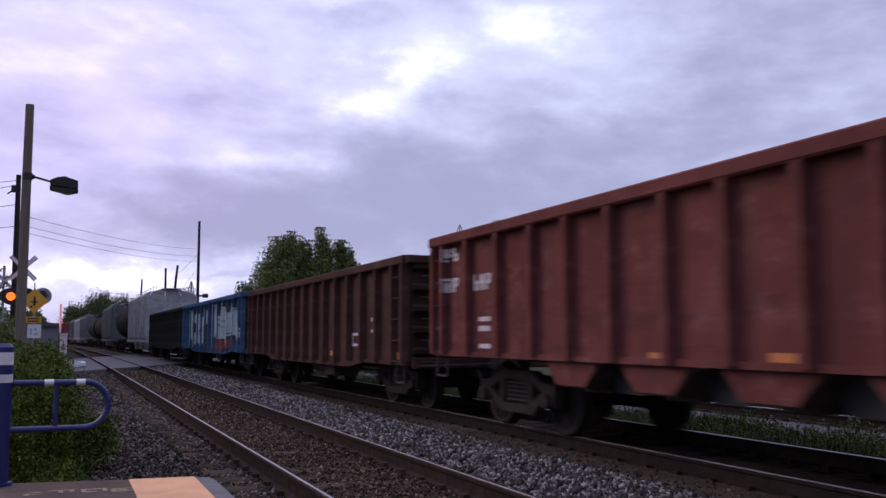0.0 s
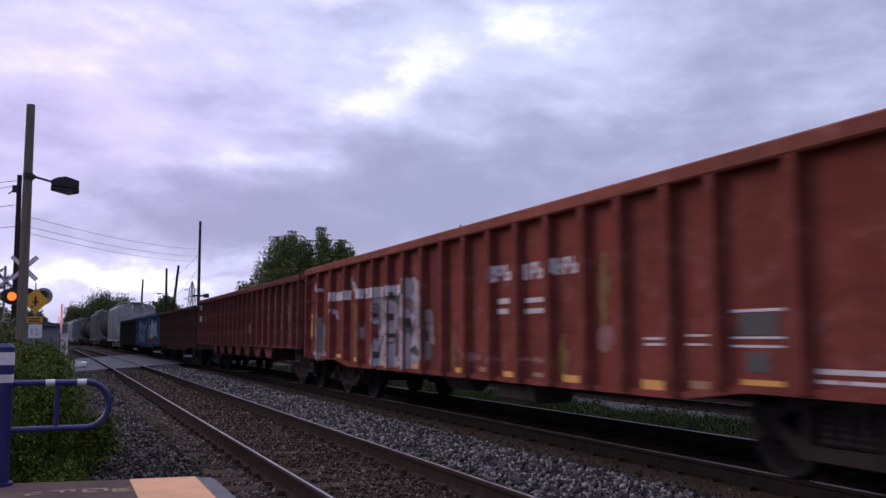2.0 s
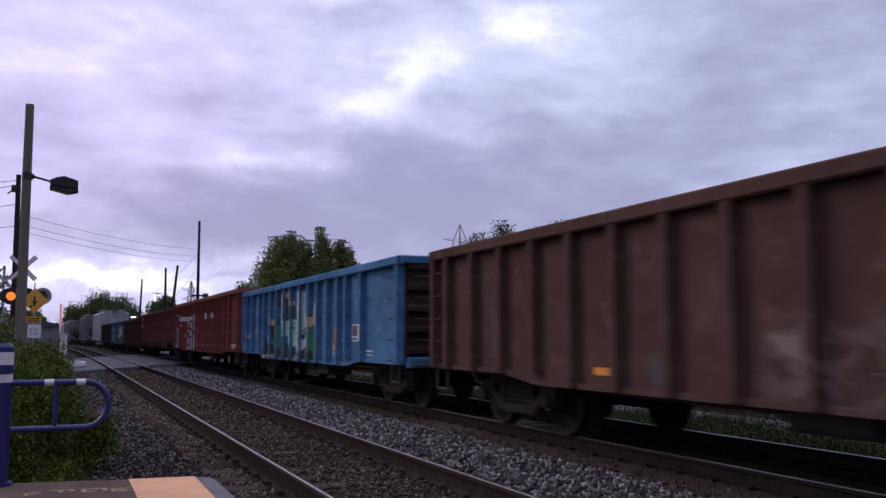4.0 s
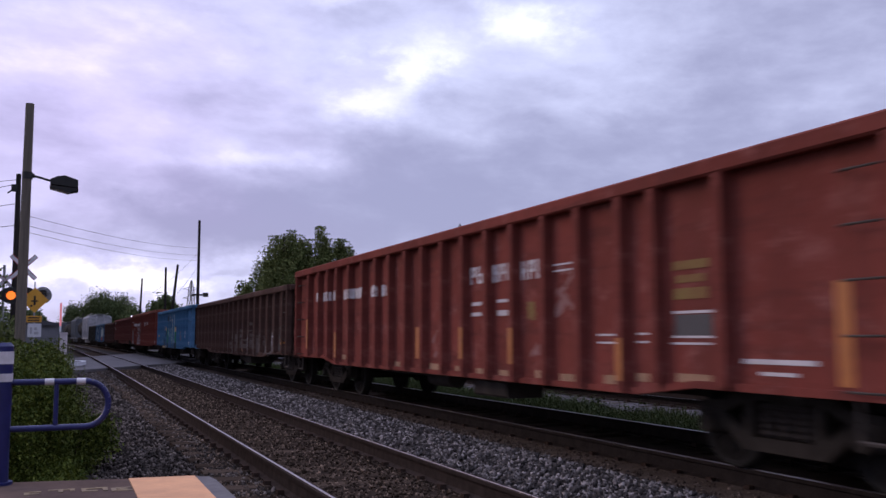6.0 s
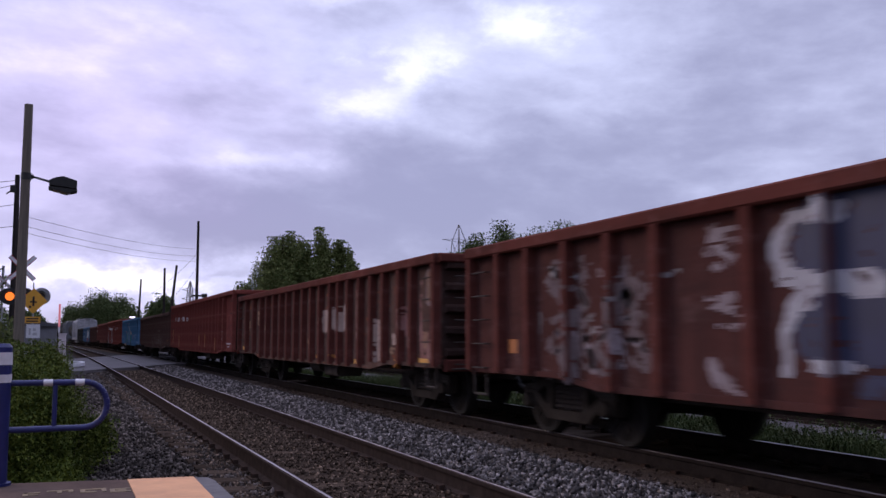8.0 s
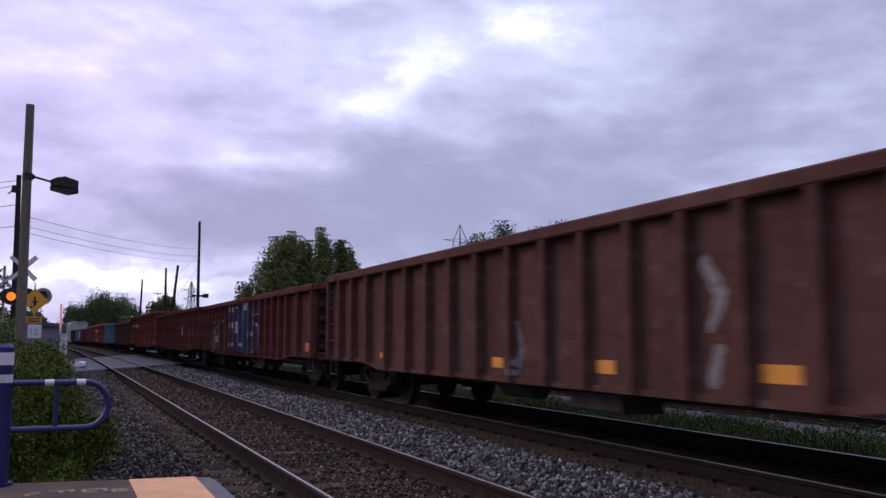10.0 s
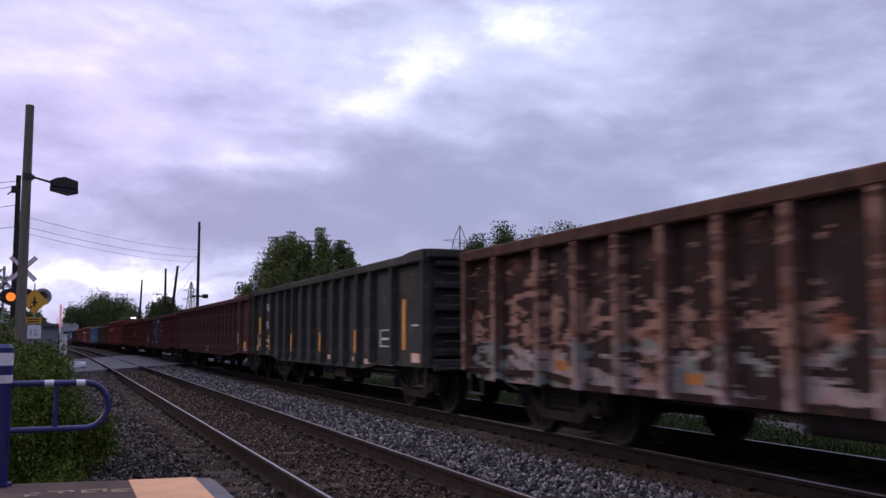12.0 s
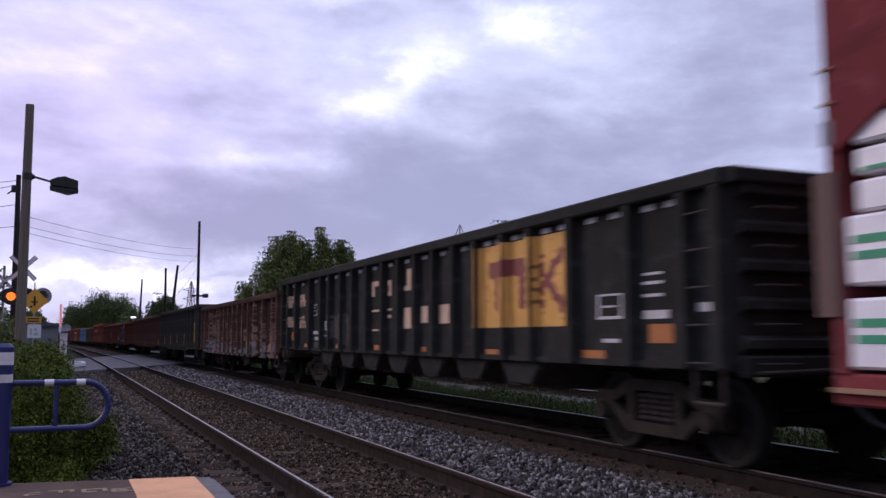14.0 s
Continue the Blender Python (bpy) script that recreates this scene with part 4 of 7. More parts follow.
def poles_and_wires():
    a = utility_pole(-1.98, 45, 9.0, 0.16, "dark creosoted utility pole with brackets beside the crossing", (-0.07, 0), ())
    part("bracket", Mesh().cyl((-0.5, 0, 8.1), (0.0, 0, 8.55), 0.03, n=8), M_DARKMETAL, a)
    part("transformer_clamp", Mesh().box(-0.35, -0.1, -0.15, 0.15, 8.2, 8.5, 0.04), M_DARKMETAL, a)
    b = utility_pole(11.97, 89.2, 12.85, 0.17, "dark utility pole with a small crossarm beyond the train", (-0.03, 0), ())
    part("crossarm", Mesh().box(-0.55, 0.75, -0.15, -0.03, 5.55, 5.72), M_POLE_DARK, b)
    part("switch_box", Mesh().box(0.45, 0.95, -0.2, 0.1, 5.45, 5.85, 0.03), M_DARKMETAL, b)
    utility_pole(8.15, 109.7, 8.35, 0.15, "short dark wooden pole leaning in the distance", (0.25, 0))
    utility_pole(11.05, 109.5, 9.7, 0.18, "short dark wooden pole in the distance", (-0.08, 0))
    utility_pole(11.35, 109.4, 10.05, 0.2, "short dark pole leaning strongly in the distance", (0.95, 0))
    lab = "thin overhead wire between two utility poles"
    for (za, zb) in ((6.75, 9.7), (6.3, 9.0), (6.0, 8.5)):
        wire(lab, (-2.0, 45, za), (11.95, 89.2, zb), 0.35, 0.011)
    wire("guy wire running down from the utility pole", (11.95, 89.2, 9.3), (7.6, 86, 5.2), 0.25, 0.014)
    wire("guy wire running down from the utility pole", (11.95, 89.2, 8.0), (9.0, 86, 4.4), 0.2, 0.014)
    for (za, zb, dx) in ((8.3, 7.7, -9), (8.1, 6.6, -9), (7.2, 6.4, -9), (6.2, 6.0, -9)):
        wire("slack overhead wire leaving the utility pole", (-2.05, 45, za), (-2.0 + dx, 40, zb), 0.5, 0.014)


def pylon(x, y, h, w, label):
    t = thing("pylon", label, "pylon", "pylons", at=pose(x, y, -0.5, 0, 0, 25))
    m = Mesh()
    zs = [0, 0.3, 0.55, 0.72, 0.86, 1.0]
    ws = [w, w * 0.72, w * 0.5, w * 0.36, w * 0.3, 0.04]
    for i in range(5):
        for sx in (-1, 1):
            for sy in (-1, 1):
                m.cyl((sx * ws[i], sy * ws[i], zs[i] * h), (sx * ws[i + 1], sy * ws[i + 1], zs[i + 1] * h), 0.10, n=4)
            m.cyl((sx * ws[i], -ws[i], zs[i] * h), (-sx * ws[i + 1], -ws[i + 1], zs[i + 1] * h), 0.06, n=4)
            m.cyl((sx * ws[i], ws[i], zs[i] * h), (-sx * ws[i + 1], ws[i + 1], zs[i + 1] * h), 0.06, n=4)
    part("mast", m, M_PYLON, t)
    for k in (0.72, 0.86):
        c = Mesh()
        for s in (-1, 1):
            c.cyl((0, 0, k * h + 0.6), (s * w * 1.5, 0, k * h), 0.07, n=4)
            c.cyl((0, 0, k * h - 0.2), (s * w * 1.5, 0, k * h), 0.07, n=4)
        part("crossarm", c, M_PYLON, t)
    return t


def shed(x, y, w, d, h, label, windows=3):
    t = thing("shed", label, "building", "sheds in the distance", at=pose(x, y, -0.45))
    part("wall", Mesh().box(-w / 2, w / 2, -d / 2, d / 2, 0, h), M_FARWALL, t)
    part("roof", Mesh().prism([(-w / 2 - 0.3, h), (w / 2 + 0.3, h), (w / 2 + 0.3, h + 0.2), (0, h + 0.2 + w * 0.1), (-w / 2 - 0.3, h + 0.2)], -d / 2 - 0.3, d / 2 + 0.3, "y"), M_FARROOF, t)
    for k in range(windows):
        xx = -w / 2 + w * (k + 0.5) / 3
        win = part("window", Mesh().box(xx - 0.4, xx + 0.4, -d / 2 - 0.06, -d / 2 + 0.02, h * 0.4, h * 0.75), M_SIGN_WHITE, t)
        part("pane", Mesh().box(xx - 0.33, xx + 0.33, -d / 2 - 0.07, -d / 2 - 0.062, h * 0.44, h * 0.71), M_PANE, win)


def far_lamp():
    t = thing("yard_lamp", "small bright violet-white lamp on a pole far beyond the train", "lamp", at=pose(8.0, 116, -0.45))
    part("pole", Mesh().cyl((0, 0, 0), (0, 0, 4.0), 0.06, 0.045, 10), M_GALV, t)
    part("lamp_head", Mesh().box(-0.32, 0.32, -0.10, 0.10, 4.0, 4.18, 0.03), M_GALV, t)
    part("lamp_lens", Mesh().box(-0.28, 0.28, -0.115, -0.102, 4.02, 4.16), M_LAMP_WHITE, t)


far_lamp()
guard_loop()
lamp_pole()
signals()
poles_and_wires()
pylon(25.2, 198.4, 13.7, 1.3, "slim grey lattice power pylon in the distance")
pylon(89.0, 201, 29.2, 4.0, "tall lattice power pylon behind the trees")
shed(-3.6, 121, 6.5, 8, 3.0, "low grey shed in the distance", 0)
shed(-14, 130, 9, 8, 3.4, "low grey shed with a dark roof in the distance")

# ---------------------------------------------------------------- the freight train
SPEED = 12.575
HALF = 1.50          # half width over the side sheets
ROLLING = []         # (car, place of its middle at the start)
WHEELS = []


def wheelset_mesh():
    m = Mesh()
    m.cyl((-1.02, 0, 0), (1.02, 0, 0), 0.075, n=10)
    for s in (-1, 1):
        m.cyl((s * 0.70, 0, 0), (s * 0.73, 0, 0), 0.455, n=28)
        m.cur = 1
        m.cyl((s * 0.73, 0, 0), (s * 0.83, 0, 0), 0.42, 0.415, 28)
        m.cur = 0
        m.cyl((s * 0.8305, 0, 0), (s * 0.835, 0, 0), 0.36, 0.34, 24)
        m.cyl((s * 0.83, 0, 0), (s * 0.90, 0, 0), 0.15, 0.12, 14)
        for k in range(6):
            a = k * math.pi / 3
            m.box(s * 0.84 - 0.008, s * 0.84 + 0.008, 0.25 * math.cos(a) - 0.04, 0.25 * math.cos(a) + 0.04, 0.25 * math.sin(a) - 0.04, 0.25 * math.sin(a) + 0.04)
    return m.data("wheelset", [M_WHEEL, M_TREAD], True)


def side_frame_mesh(s):
    m = Mesh()
    a, b = sorted((s * 0.93, s * 1.07))
    # an arched frame in pieces, so that its window stays open
    m.prism([(-1.08, 0.52), (-1.05, 0.62), (-0.72, 0.64), (-0.45, 0.78), (0.45, 0.78), (0.72, 0.64), (1.05, 0.62), (1.08, 0.52), (0.70, 0.53), (0.42, 0.66), (-0.42, 0.66), (-0.70, 0.53)], a, b, "x")
    m.prism([(-0.98, 0.40), (-0.72, 0.53), (-0.40, 0.34), (0.40, 0.34), (0.72, 0.53), (0.98, 0.40), (0.74, 0.42), (0.48, 0.22), (-0.48, 0.22), (-0.74, 0.42)], a, b, "x")
    m.box(a, b, -0.46, -0.34, 0.3, 0.7).box(a, b, 0.34, 0.46, 0.3, 0.7)
    for y in (-0.89, 0.89):
        m.box(a - 0.01, b + 0.01, y - 0.15, y + 0.15, 0.34, 0.58, 0.03)
        m.cyl((s * 1.05, y, 0.42), (s * 1.14, y, 0.42), 0.10, 0.085, 12)
    return m.data("side_frame", M_TRUCK)


def spring_mesh():
    """one coil spring: a stack of rounded turns in one skin"""
    n, vs, fs = 10, [], []
    for k in range(11):
        r = 0.085 if k % 2 else 0.06
        for i in range(n):
            vs.append((r * math.cos(i * 0.2 * math.pi), r * math.sin(i * 0.2 * math.pi), 0.35 + k * 0.028))
    for k in range(10):
        fs += [(k * n + i, k * n + (i + 1) % n, (k + 1) * n + (i + 1) % n, (k + 1) * n + i) for i in range(n)]
    return Mesh().add(vs, fs).data("spring", M_UNDER)


SHARED = {}


def truck(parent, y):
    if not SHARED:
        SHARED.update(w=wheelset_mesh(), f={-1: side_frame_mesh(-1), 1: side_frame_mesh(1)}, s=spring_mesh(),
                      b=Mesh().box(-1.0, 1.0, -0.2, 0.2, 0.46, 0.70, 0.05).data("bolster", M_TRUCK))
    t = new("truck")
    t.parent, t.matrix_basis = parent, pose(0, y, 0)
    part("bolster", SHARED["b"], None, t)
    for s in (-1, 1):
        part("side_frame", SHARED["f"][s], None, t)
        for y0 in (-0.2, 0.0, 0.2):
            part("spring", SHARED["s"], None, t).matrix_basis = pose(s, y0, 0)
    for dy in (-0.89, 0.89):
        w = part("wheelset", SHARED["w"], None, t)
        w.matrix_basis = pose(0, dy, 0.42)
        WHEELS.append((w, dy))
    return t


def coupler(parent, y, s):
    m = Mesh().box(-0.10, 0.10, min(y, y + s * 0.42), max(y, y + s * 0.42), 0.70, 0.88, 0.02)
    m.box(-0.15, 0.17, min(y + s * 0.36, y + s * 0.56), max(y + s * 0.36, y + s * 0.56), 0.66, 0.93, 0.04)
    part("coupler", m, M_UNDER, parent)
    part("brake_hose", Mesh().tube([(-0.3, y, 0.72), (-0.32, y + s * 0.3, 0.5), (-0.25, y + s * 0.5, 0.42)], 0.025, 6), M_BLACK, parent)


def ladder_mesh(length, zs, axis):
    m = Mesh()
    for z in zs:
        if axis == "y":
            m.cyl((0, -length / 2, z), (0, length / 2, z), 0.010, n=6)
            for e in (-1, 1):
                m.cyl((0, e * length / 2, z), (0.07, e * length / 2, z), 0.010, n=6)
        else:
            m.cyl((-length / 2, 0, z), (length / 2, 0, z), 0.010, n=6)
            for e in (-1, 1):
                m.cyl((e * length / 2, 0, z), (e * length / 2, 0.07, z), 0.010, n=6)
    return m


SHARED_RUNG = {-1: ladder_mesh(0.36, [0.0], "y").data("grab_iron", M_UNDER), 1: ladder_mesh(0.36, [0.0], "x").data("grab_iron", M_UNDER)}


def decals(car, rows, half, ribs=()):
    """flat painted marks on the side that faces the platform: front to back in metres from the front end, height, paint"""
    for name, mat_, boxes in rows:
        for a, b, z0, z1 in boxes:
            post = [r for r in ribs if z1 - z0 > 0.3 and b - a < 0.3 and 0.12 < r - (a + b) / 2 < 0.26]
            if post:
                part(name, Mesh().box(-half - 0.1195, -half - 0.112, -post[0] - 0.05, -post[0] + 0.05, z0, z1), mat_, car)
                continue
            part(name, Mesh().box(-half - 0.0045, -half + 0.004, -b, -a, z0, z1), mat_, car)


def chars(a, b, z0, z1, n, gap=0.25, skip=(), drop=0.0):
    """a row of n character-sized bars from a to b"""
    w = (b - a) / n
    return [(a + i * w, a + (i + 1) * w - gap * w, z0 + drop * i / n, z1 + drop * i / n) for i in range(n) if i not in skip]


def post_depth(u, ribs, w):
    """how far the posts stand out from the side sheet at the distances u from the front end"""
    d = np.zeros_like(u)
    for r in ribs:
        k = np.abs(u - r)
        d = np.maximum(d, 0.115 * np.clip((w * 0.62 - k) / (w * 0.20), 0, 1))
    return d


def near_line(u, z, pts):
    """distance to a bent line"""
    best = np.full(u.shape, 9.0)
    for (ax, az), (bx, bz) in zip(pts, pts[1:]):
        vx, vz = bx - ax, bz - az
        t = np.clip(((u - ax) * vx + (z - az) * vz) / (vx * vx + vz * vz + 1e-9), 0, 1)
        best = np.minimum(best, np.hypot(u - ax - t * vx, z - az - t * vz))
    return best


def spray(strokes, rim, halo=None, fray=0.02, seed=1):
    """Paint from bent strokes (points, half width, colour), each with a rim; later ones lie on top. Gives a colour number or -1."""
    def colour(u, z):
        g = np.random.default_rng(seed)
        wob = fray * (np.sin(u * 9 + z * 5) + np.sin(u * 23 - z * 17) * 0.6) + g.normal(0, fray * 0.15, u.shape)
        c = np.full(u.shape, -1)
        for pts, w, k in strokes:
            d = near_line(u, z, pts) + wob
            if halo is not None:
                c = np.where((d < w + rim * 2.0) & (c < 0), halo, c)
        for pts, w, k in strokes:
            d = near_line(u, z, pts) + wob
            c = np.where(d < w + rim, k[1], c)
            c = np.where(d < w, k[0], c)
        return c
    return colour


def ragged(u, z, step, seed):
    """smooth value noise over the side of a car, 0 to 1, in three octaves"""
    total, amount = np.zeros(u.shape), 0.0
    for k in range(3):
        a, b = u / step * 2 ** k, z / step * 2 ** k
        i, j = np.floor(a), np.floor(b)
        fa, fb = a - i, b - j
        fa, fb = fa * fa * (3 - 2 * fa), fb * fb * (3 - 2 * fb)
        rnd = lambda p, q: np.modf(np.abs(np.sin(p * 127.1 + q * 311.7 + (seed + k) * 74.7) * 4375.85))[0]
        v = (rnd(i, j) * (1 - fa) + rnd(i + 1, j) * fa) * (1 - fb) + (rnd(i, j + 1) * (1 - fa) + rnd(i + 1, j + 1) * fa) * fb
        total, amount = total + v * 0.6 ** k, amount + 0.6 ** k
    return total / amount


def blotch(spots, fray=0.5, seed=1, boxy=False):
    """Torn patches of paint: middle along the car, height, half sizes, colour number."""
    def colour(u, z):
        c = np.full(u.shape, -1)
        n = (ragged(u, z, 0.16, seed) - 0.5) * 2 * fray
        for cu, cz, ru, rz, k in spots:
            du, dz = np.abs(u - cu) / ru, np.abs(z - cz) / rz
            d = np.maximum(du, dz) if boxy else np.hypot(du, dz)
            c = np.where(d + n < 1, k, c)
        return c
    return colour


def peeled(ribs, w, sill, top):
    """Old pale paint left in scabs, most of it low on the sheets and on the posts."""
    def colour(u, z):
        h = (z - sill) / (top - sill)
        post = post_depth(u, ribs, w) > 0.03
        n, m = ragged(u * 0.6, z * 1.9, 0.15, 2) * 0.6 + ragged(u * 1.8, z, 0.62, 5) * 0.4, ragged(u, z, 0.30, 11)
        keep = 0.63 - 0.19 * np.exp(-(h / 0.22) ** 2) - 0.10 * np.exp(-((h - 0.45) / 0.2) ** 2) - 0.16 * post + 0.05 * (u > 6.5) * (h > 0.4)
        low = h < 0.30 + 0.2 * (m - 0.5)
        pick = np.where(low, np.where(m > 0.56, 2, np.where(m > 0.36, 1, 0)), np.where(m > 0.66, 3, 0))
        return np.where(n > keep, pick, -1)
    return colour


def paint_film(car, label, u0, u1, z0, z1, colour, mats, ribs, w, cell=0.024, wear=0.2, name="graffiti"):
    """A film of paint that follows sheet and posts."""
    nu, nz = int((u1 - u0) / cell), int((z1 - z0) / cell)
    ue, ze = np.linspace(u0, u1, nu + 1), np.linspace(z0, z1, nz + 1)
    uc, zc = np.meshgrid((ue[1:] + ue[:-1]) / 2, (ze[1:] + ze[:-1]) / 2)
    c = colour(uc, zc)
    flake = np.sin(uc * 13 + 3 * np.sin(zc * 7)) * np.sin(zc * 19 + 2 * np.sin(uc * 5)) + np.random.default_rng(3).normal(0, 0.22, c.shape)
    c = np.where(flake > 1.25 - 1.6 * wear, -1, c)
    dep = -HALF - post_depth(ue, ribs, w) - 0.004
    ge, gz = np.meshgrid(ue, ze)
    v = np.stack([np.broadcast_to(dep, ge.shape), -ge, gz], -1).reshape(-1, 3)
    j, i = np.nonzero(c >= 0)
    k = j * (nu + 1) + i
    f = np.stack([k, k + nu + 1, k + nu + 2, k + 1], 1)
    me = bulk(name, v, f, mats[0])
    for m in mats[1:]:
        me.materials.append(m)
    me.polygons.foreach_set("material_index", c[j, i].astype(np.int32))
    return part(name, me, None, car, label)


def gondola(label, s0, L, top, paint, ribs=13, rib_w=0.13, sill=0.665, end_sill=0.77, pockets=(), rows=(), chord=None, chord_h=0.15, ends=5, rib_mat=None, name="gondola_car", slot=0.0, films=(), hump=0.0):
    """Open-topped car, origin on the rail head at its front end, running towards +y."""
    car = thing(name, label, "freight car", "cars of the freight train")
    chord = chord or paint
    side_z1 = top - chord_h
    # coloured cars get near-black ends, their shade put into the paint
    end_paint = P_BLACK if paint in (P_BLACK, P_BLACKOLD) else P_ENDSHADE
    if not isinstance(ribs, (list, tuple)):
        ribs = [0.6 + (L - 1.2) * i / (ribs - 1) for i in range(ribs)]
    e0, e1 = 2.3, 3.2
    low = [(0, end_sill), (-e0, end_sill), (-e1, sill), (-L + e1, sill), (-L + e0, end_sill), (-L, end_sill)]
    for s in (-1, 1):
        a, b = sorted((s * HALF, s * (HALF - 0.012)))
        part("side_sheet", Mesh().prism(low + [(-L, side_z1 + 0.01), (0, side_z1 + 0.01)], a, b, "x"), paint, car)
        a, b = sorted((s * (HALF + 0.12), s * (HALF - 0.06)))
        part("top_chord", Mesh().box(a, b, -L, 0, side_z1, top, 0.02), chord, car)
        if hump:
            part("end_gusset", Mesh().prism([(-L + 1.1, top - 0.01), (-L + 0.55, top + hump), (-L, top + hump), (-L, top - 0.01)], a + 0.01, b - 0.01, "x"), chord, car)
        a, b = sorted((s * (HALF + 0.045), s * (HALF - 0.05)))
        part("side_sill", Mesh().prism([(y, z - 0.01) for y, z in low] + [(y, z + 0.055) for y, z in low[::-1]], a, b, "x"), paint, car)
        # hat-section posts
        x0, x1 = s * HALF, s * (HALF + 0.115)
        sec = [(x0, -rib_w * 0.62), (x1, -rib_w * 0.42), (x1, rib_w * 0.42), (x0, rib_w * 0.62)]
        long_rib = Mesh().prism(sec, sill + 0.015, side_z1 + 0.005, "z").data("rib", rib_mat or paint)
        short_rib = Mesh().prism(sec, end_sill + 0.015, side_z1 + 0.005, "z").data("rib", rib_mat or paint)
        for u in ribs:
            ob = part("rib", long_rib if e1 < u < L - e1 else short_rib)
            ob.parent, ob.matrix_basis = car, pose(0, -u, 0)
        for u in (0.09, L - 0.09):
            ob = part("corner_post", short_rib)
            ob.parent, ob.matrix_basis = car, pose(0, -u, 0)
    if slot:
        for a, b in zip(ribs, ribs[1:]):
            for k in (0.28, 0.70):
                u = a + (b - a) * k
                # solid pale plate, the sky showing through the slot put into its colour
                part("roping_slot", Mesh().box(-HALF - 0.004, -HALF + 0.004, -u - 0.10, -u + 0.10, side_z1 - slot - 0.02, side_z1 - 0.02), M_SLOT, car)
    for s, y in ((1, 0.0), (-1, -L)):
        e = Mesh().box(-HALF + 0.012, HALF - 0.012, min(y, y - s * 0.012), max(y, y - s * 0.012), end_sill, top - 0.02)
        part("end_sheet", e, end_paint, car)
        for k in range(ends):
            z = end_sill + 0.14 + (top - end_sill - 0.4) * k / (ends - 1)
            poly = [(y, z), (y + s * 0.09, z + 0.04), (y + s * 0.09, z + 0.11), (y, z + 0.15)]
            part("end_rib", Mesh().prism(poly, -HALF + 0.06, HALF - 0.06, "x"), end_paint, car)
        part("end_chord", Mesh().box(-HALF - 0.06, HALF + 0.06, min(y, y + s * 0.12), max(y, y + s * 0.12), top - 0.14 + (0 if s > 0 else hump), top - 0.004 + (0 if s > 0 else hump), 0.02), chord, car)
        lz = np.linspace(end_sill + 0.05, top - 0.35, 5)
        for q in (-1, 1):
            for z in lz:
                l = part("grab_iron", SHARED_RUNG[q], None, car)
                l.matrix_basis = pose(-HALF - 0.085, y - s * 0.38, z) if q == -1 else pose(-HALF + 0.36, y + s * 0.10 if s > 0 else y - 0.17, z)
        part("stirrup", Mesh().tube([(-HALF - 0.02, y - s * 0.12, end_sill), (-HALF - 0.02, y - s * 0.12, end_sill - 0.3), (-HALF - 0.02, y - s * 0.5, end_sill - 0.3), (-HALF - 0.02, y - s * 0.5, end_sill)], 0.018, 6), M_UNDER, car)
        part("end_sill", Mesh().box(-HALF + 0.05, HALF - 0.05, min(y, y + s * 0.10), max(y, y + s * 0.10), end_sill - 0.06, end_sill + 0.12, 0.02), rib_mat or paint, car)
        part("uncoupling_lever", Mesh().cyl((-HALF + 0.1, y + s * 0.2, end_sill - 0.02), (0.1, y + s * 0.3, end_sill + 0.02), 0.016, n=6), M_UNDER, car)
        coupler(car, y, s)
    part("brake_wheel", Mesh().cyl((0.6, -L - 0.14, top - 0.75), (0.6, -L - 0.18, top - 0.75), 0.26, n=16), M_UNDER, car)
    under = Mesh().box(-HALF + 0.012, HALF - 0.012, -L + 0.012, -0.012, end_sill + 0.08, end_sill + 0.14)
    under.box(-0.22, 0.22, -L + 0.1, -0.1, sill - 0.10, end_sill + 0.09)
    for k in range(7):
        y = -1.2 - (L - 2.4) * k / 6
        under.box(-HALF + 0.05, HALF - 0.05, y - 0.07, y + 0.07, end_sill - 0.04, end_sill + 0.085)
    part("floor", under, M_UNDER, car)
    for a, b in pockets:
        w = b - a
        for q in (-1, 1):
            x0, x1 = sorted((q * (HALF - 0.02), q * (HALF - 0.05)))
            part("pocket_side", Mesh().prism([(-a - w * 0.14, sill - 0.02), (-b + w * 0.14, sill - 0.02), (-b + w * 0.30, sill - 0.28), (-a - w * 0.30, sill - 0.28)], x0, x1, "x"), paint, car)
        part("hopper_pocket", Mesh().prism([(-a - w * 0.10, sill - 0.02), (-b + w * 0.10, sill - 0.02), (-b + w * 0.32, sill - 0.30), (-a - w * 0.32, sill - 0.30)], -HALF + 0.055, HALF - 0.055, "x"), M_UNDER, car)
        part("pocket_gate", Mesh().box(-HALF + 0.35, HALF - 0.35, -b + w * 0.34, -a - w * 0.34, sill - 0.36, sill - 0.302), M_UNDER, car)
    for (a, b), (c, d) in zip(pockets, pockets[1:]):
        # black blocks fill the gaps: gates and interior shade in one colour
        part("gear_and_gap_shade", Mesh().prism([(-b + 0.5, sill), (-b - 0.5, sill), (-b - 0.22, sill - 0.34), (-b + 0.22, sill - 0.34)], -1.2, 1.2, "x"), M_BLACK, car)
    if not pockets:
        part("brake_reservoir", Mesh().cyl((-0.9, -L * 0.42, sill - 0.1), (-0.9, -L * 0.42 - 0.9, sill - 0.1), 0.16, n=14), M_UNDER, car, smooth=True)
        part("brake_cylinder", Mesh().box(-1.3, -0.75, -L * 0.62, -L * 0.56, sill - 0.26, sill - 0.03, 0.03), M_UNDER, car)
    part("brake_rigging", Mesh().cyl((-0.5, -2.5, sill - 0.14), (-0.5, -L + 2.5, sill - 0.14), 0.025, n=6), M_UNDER, car)
    truck(car, -1.75)
    truck(car, -L + 1.75)
    loose = []
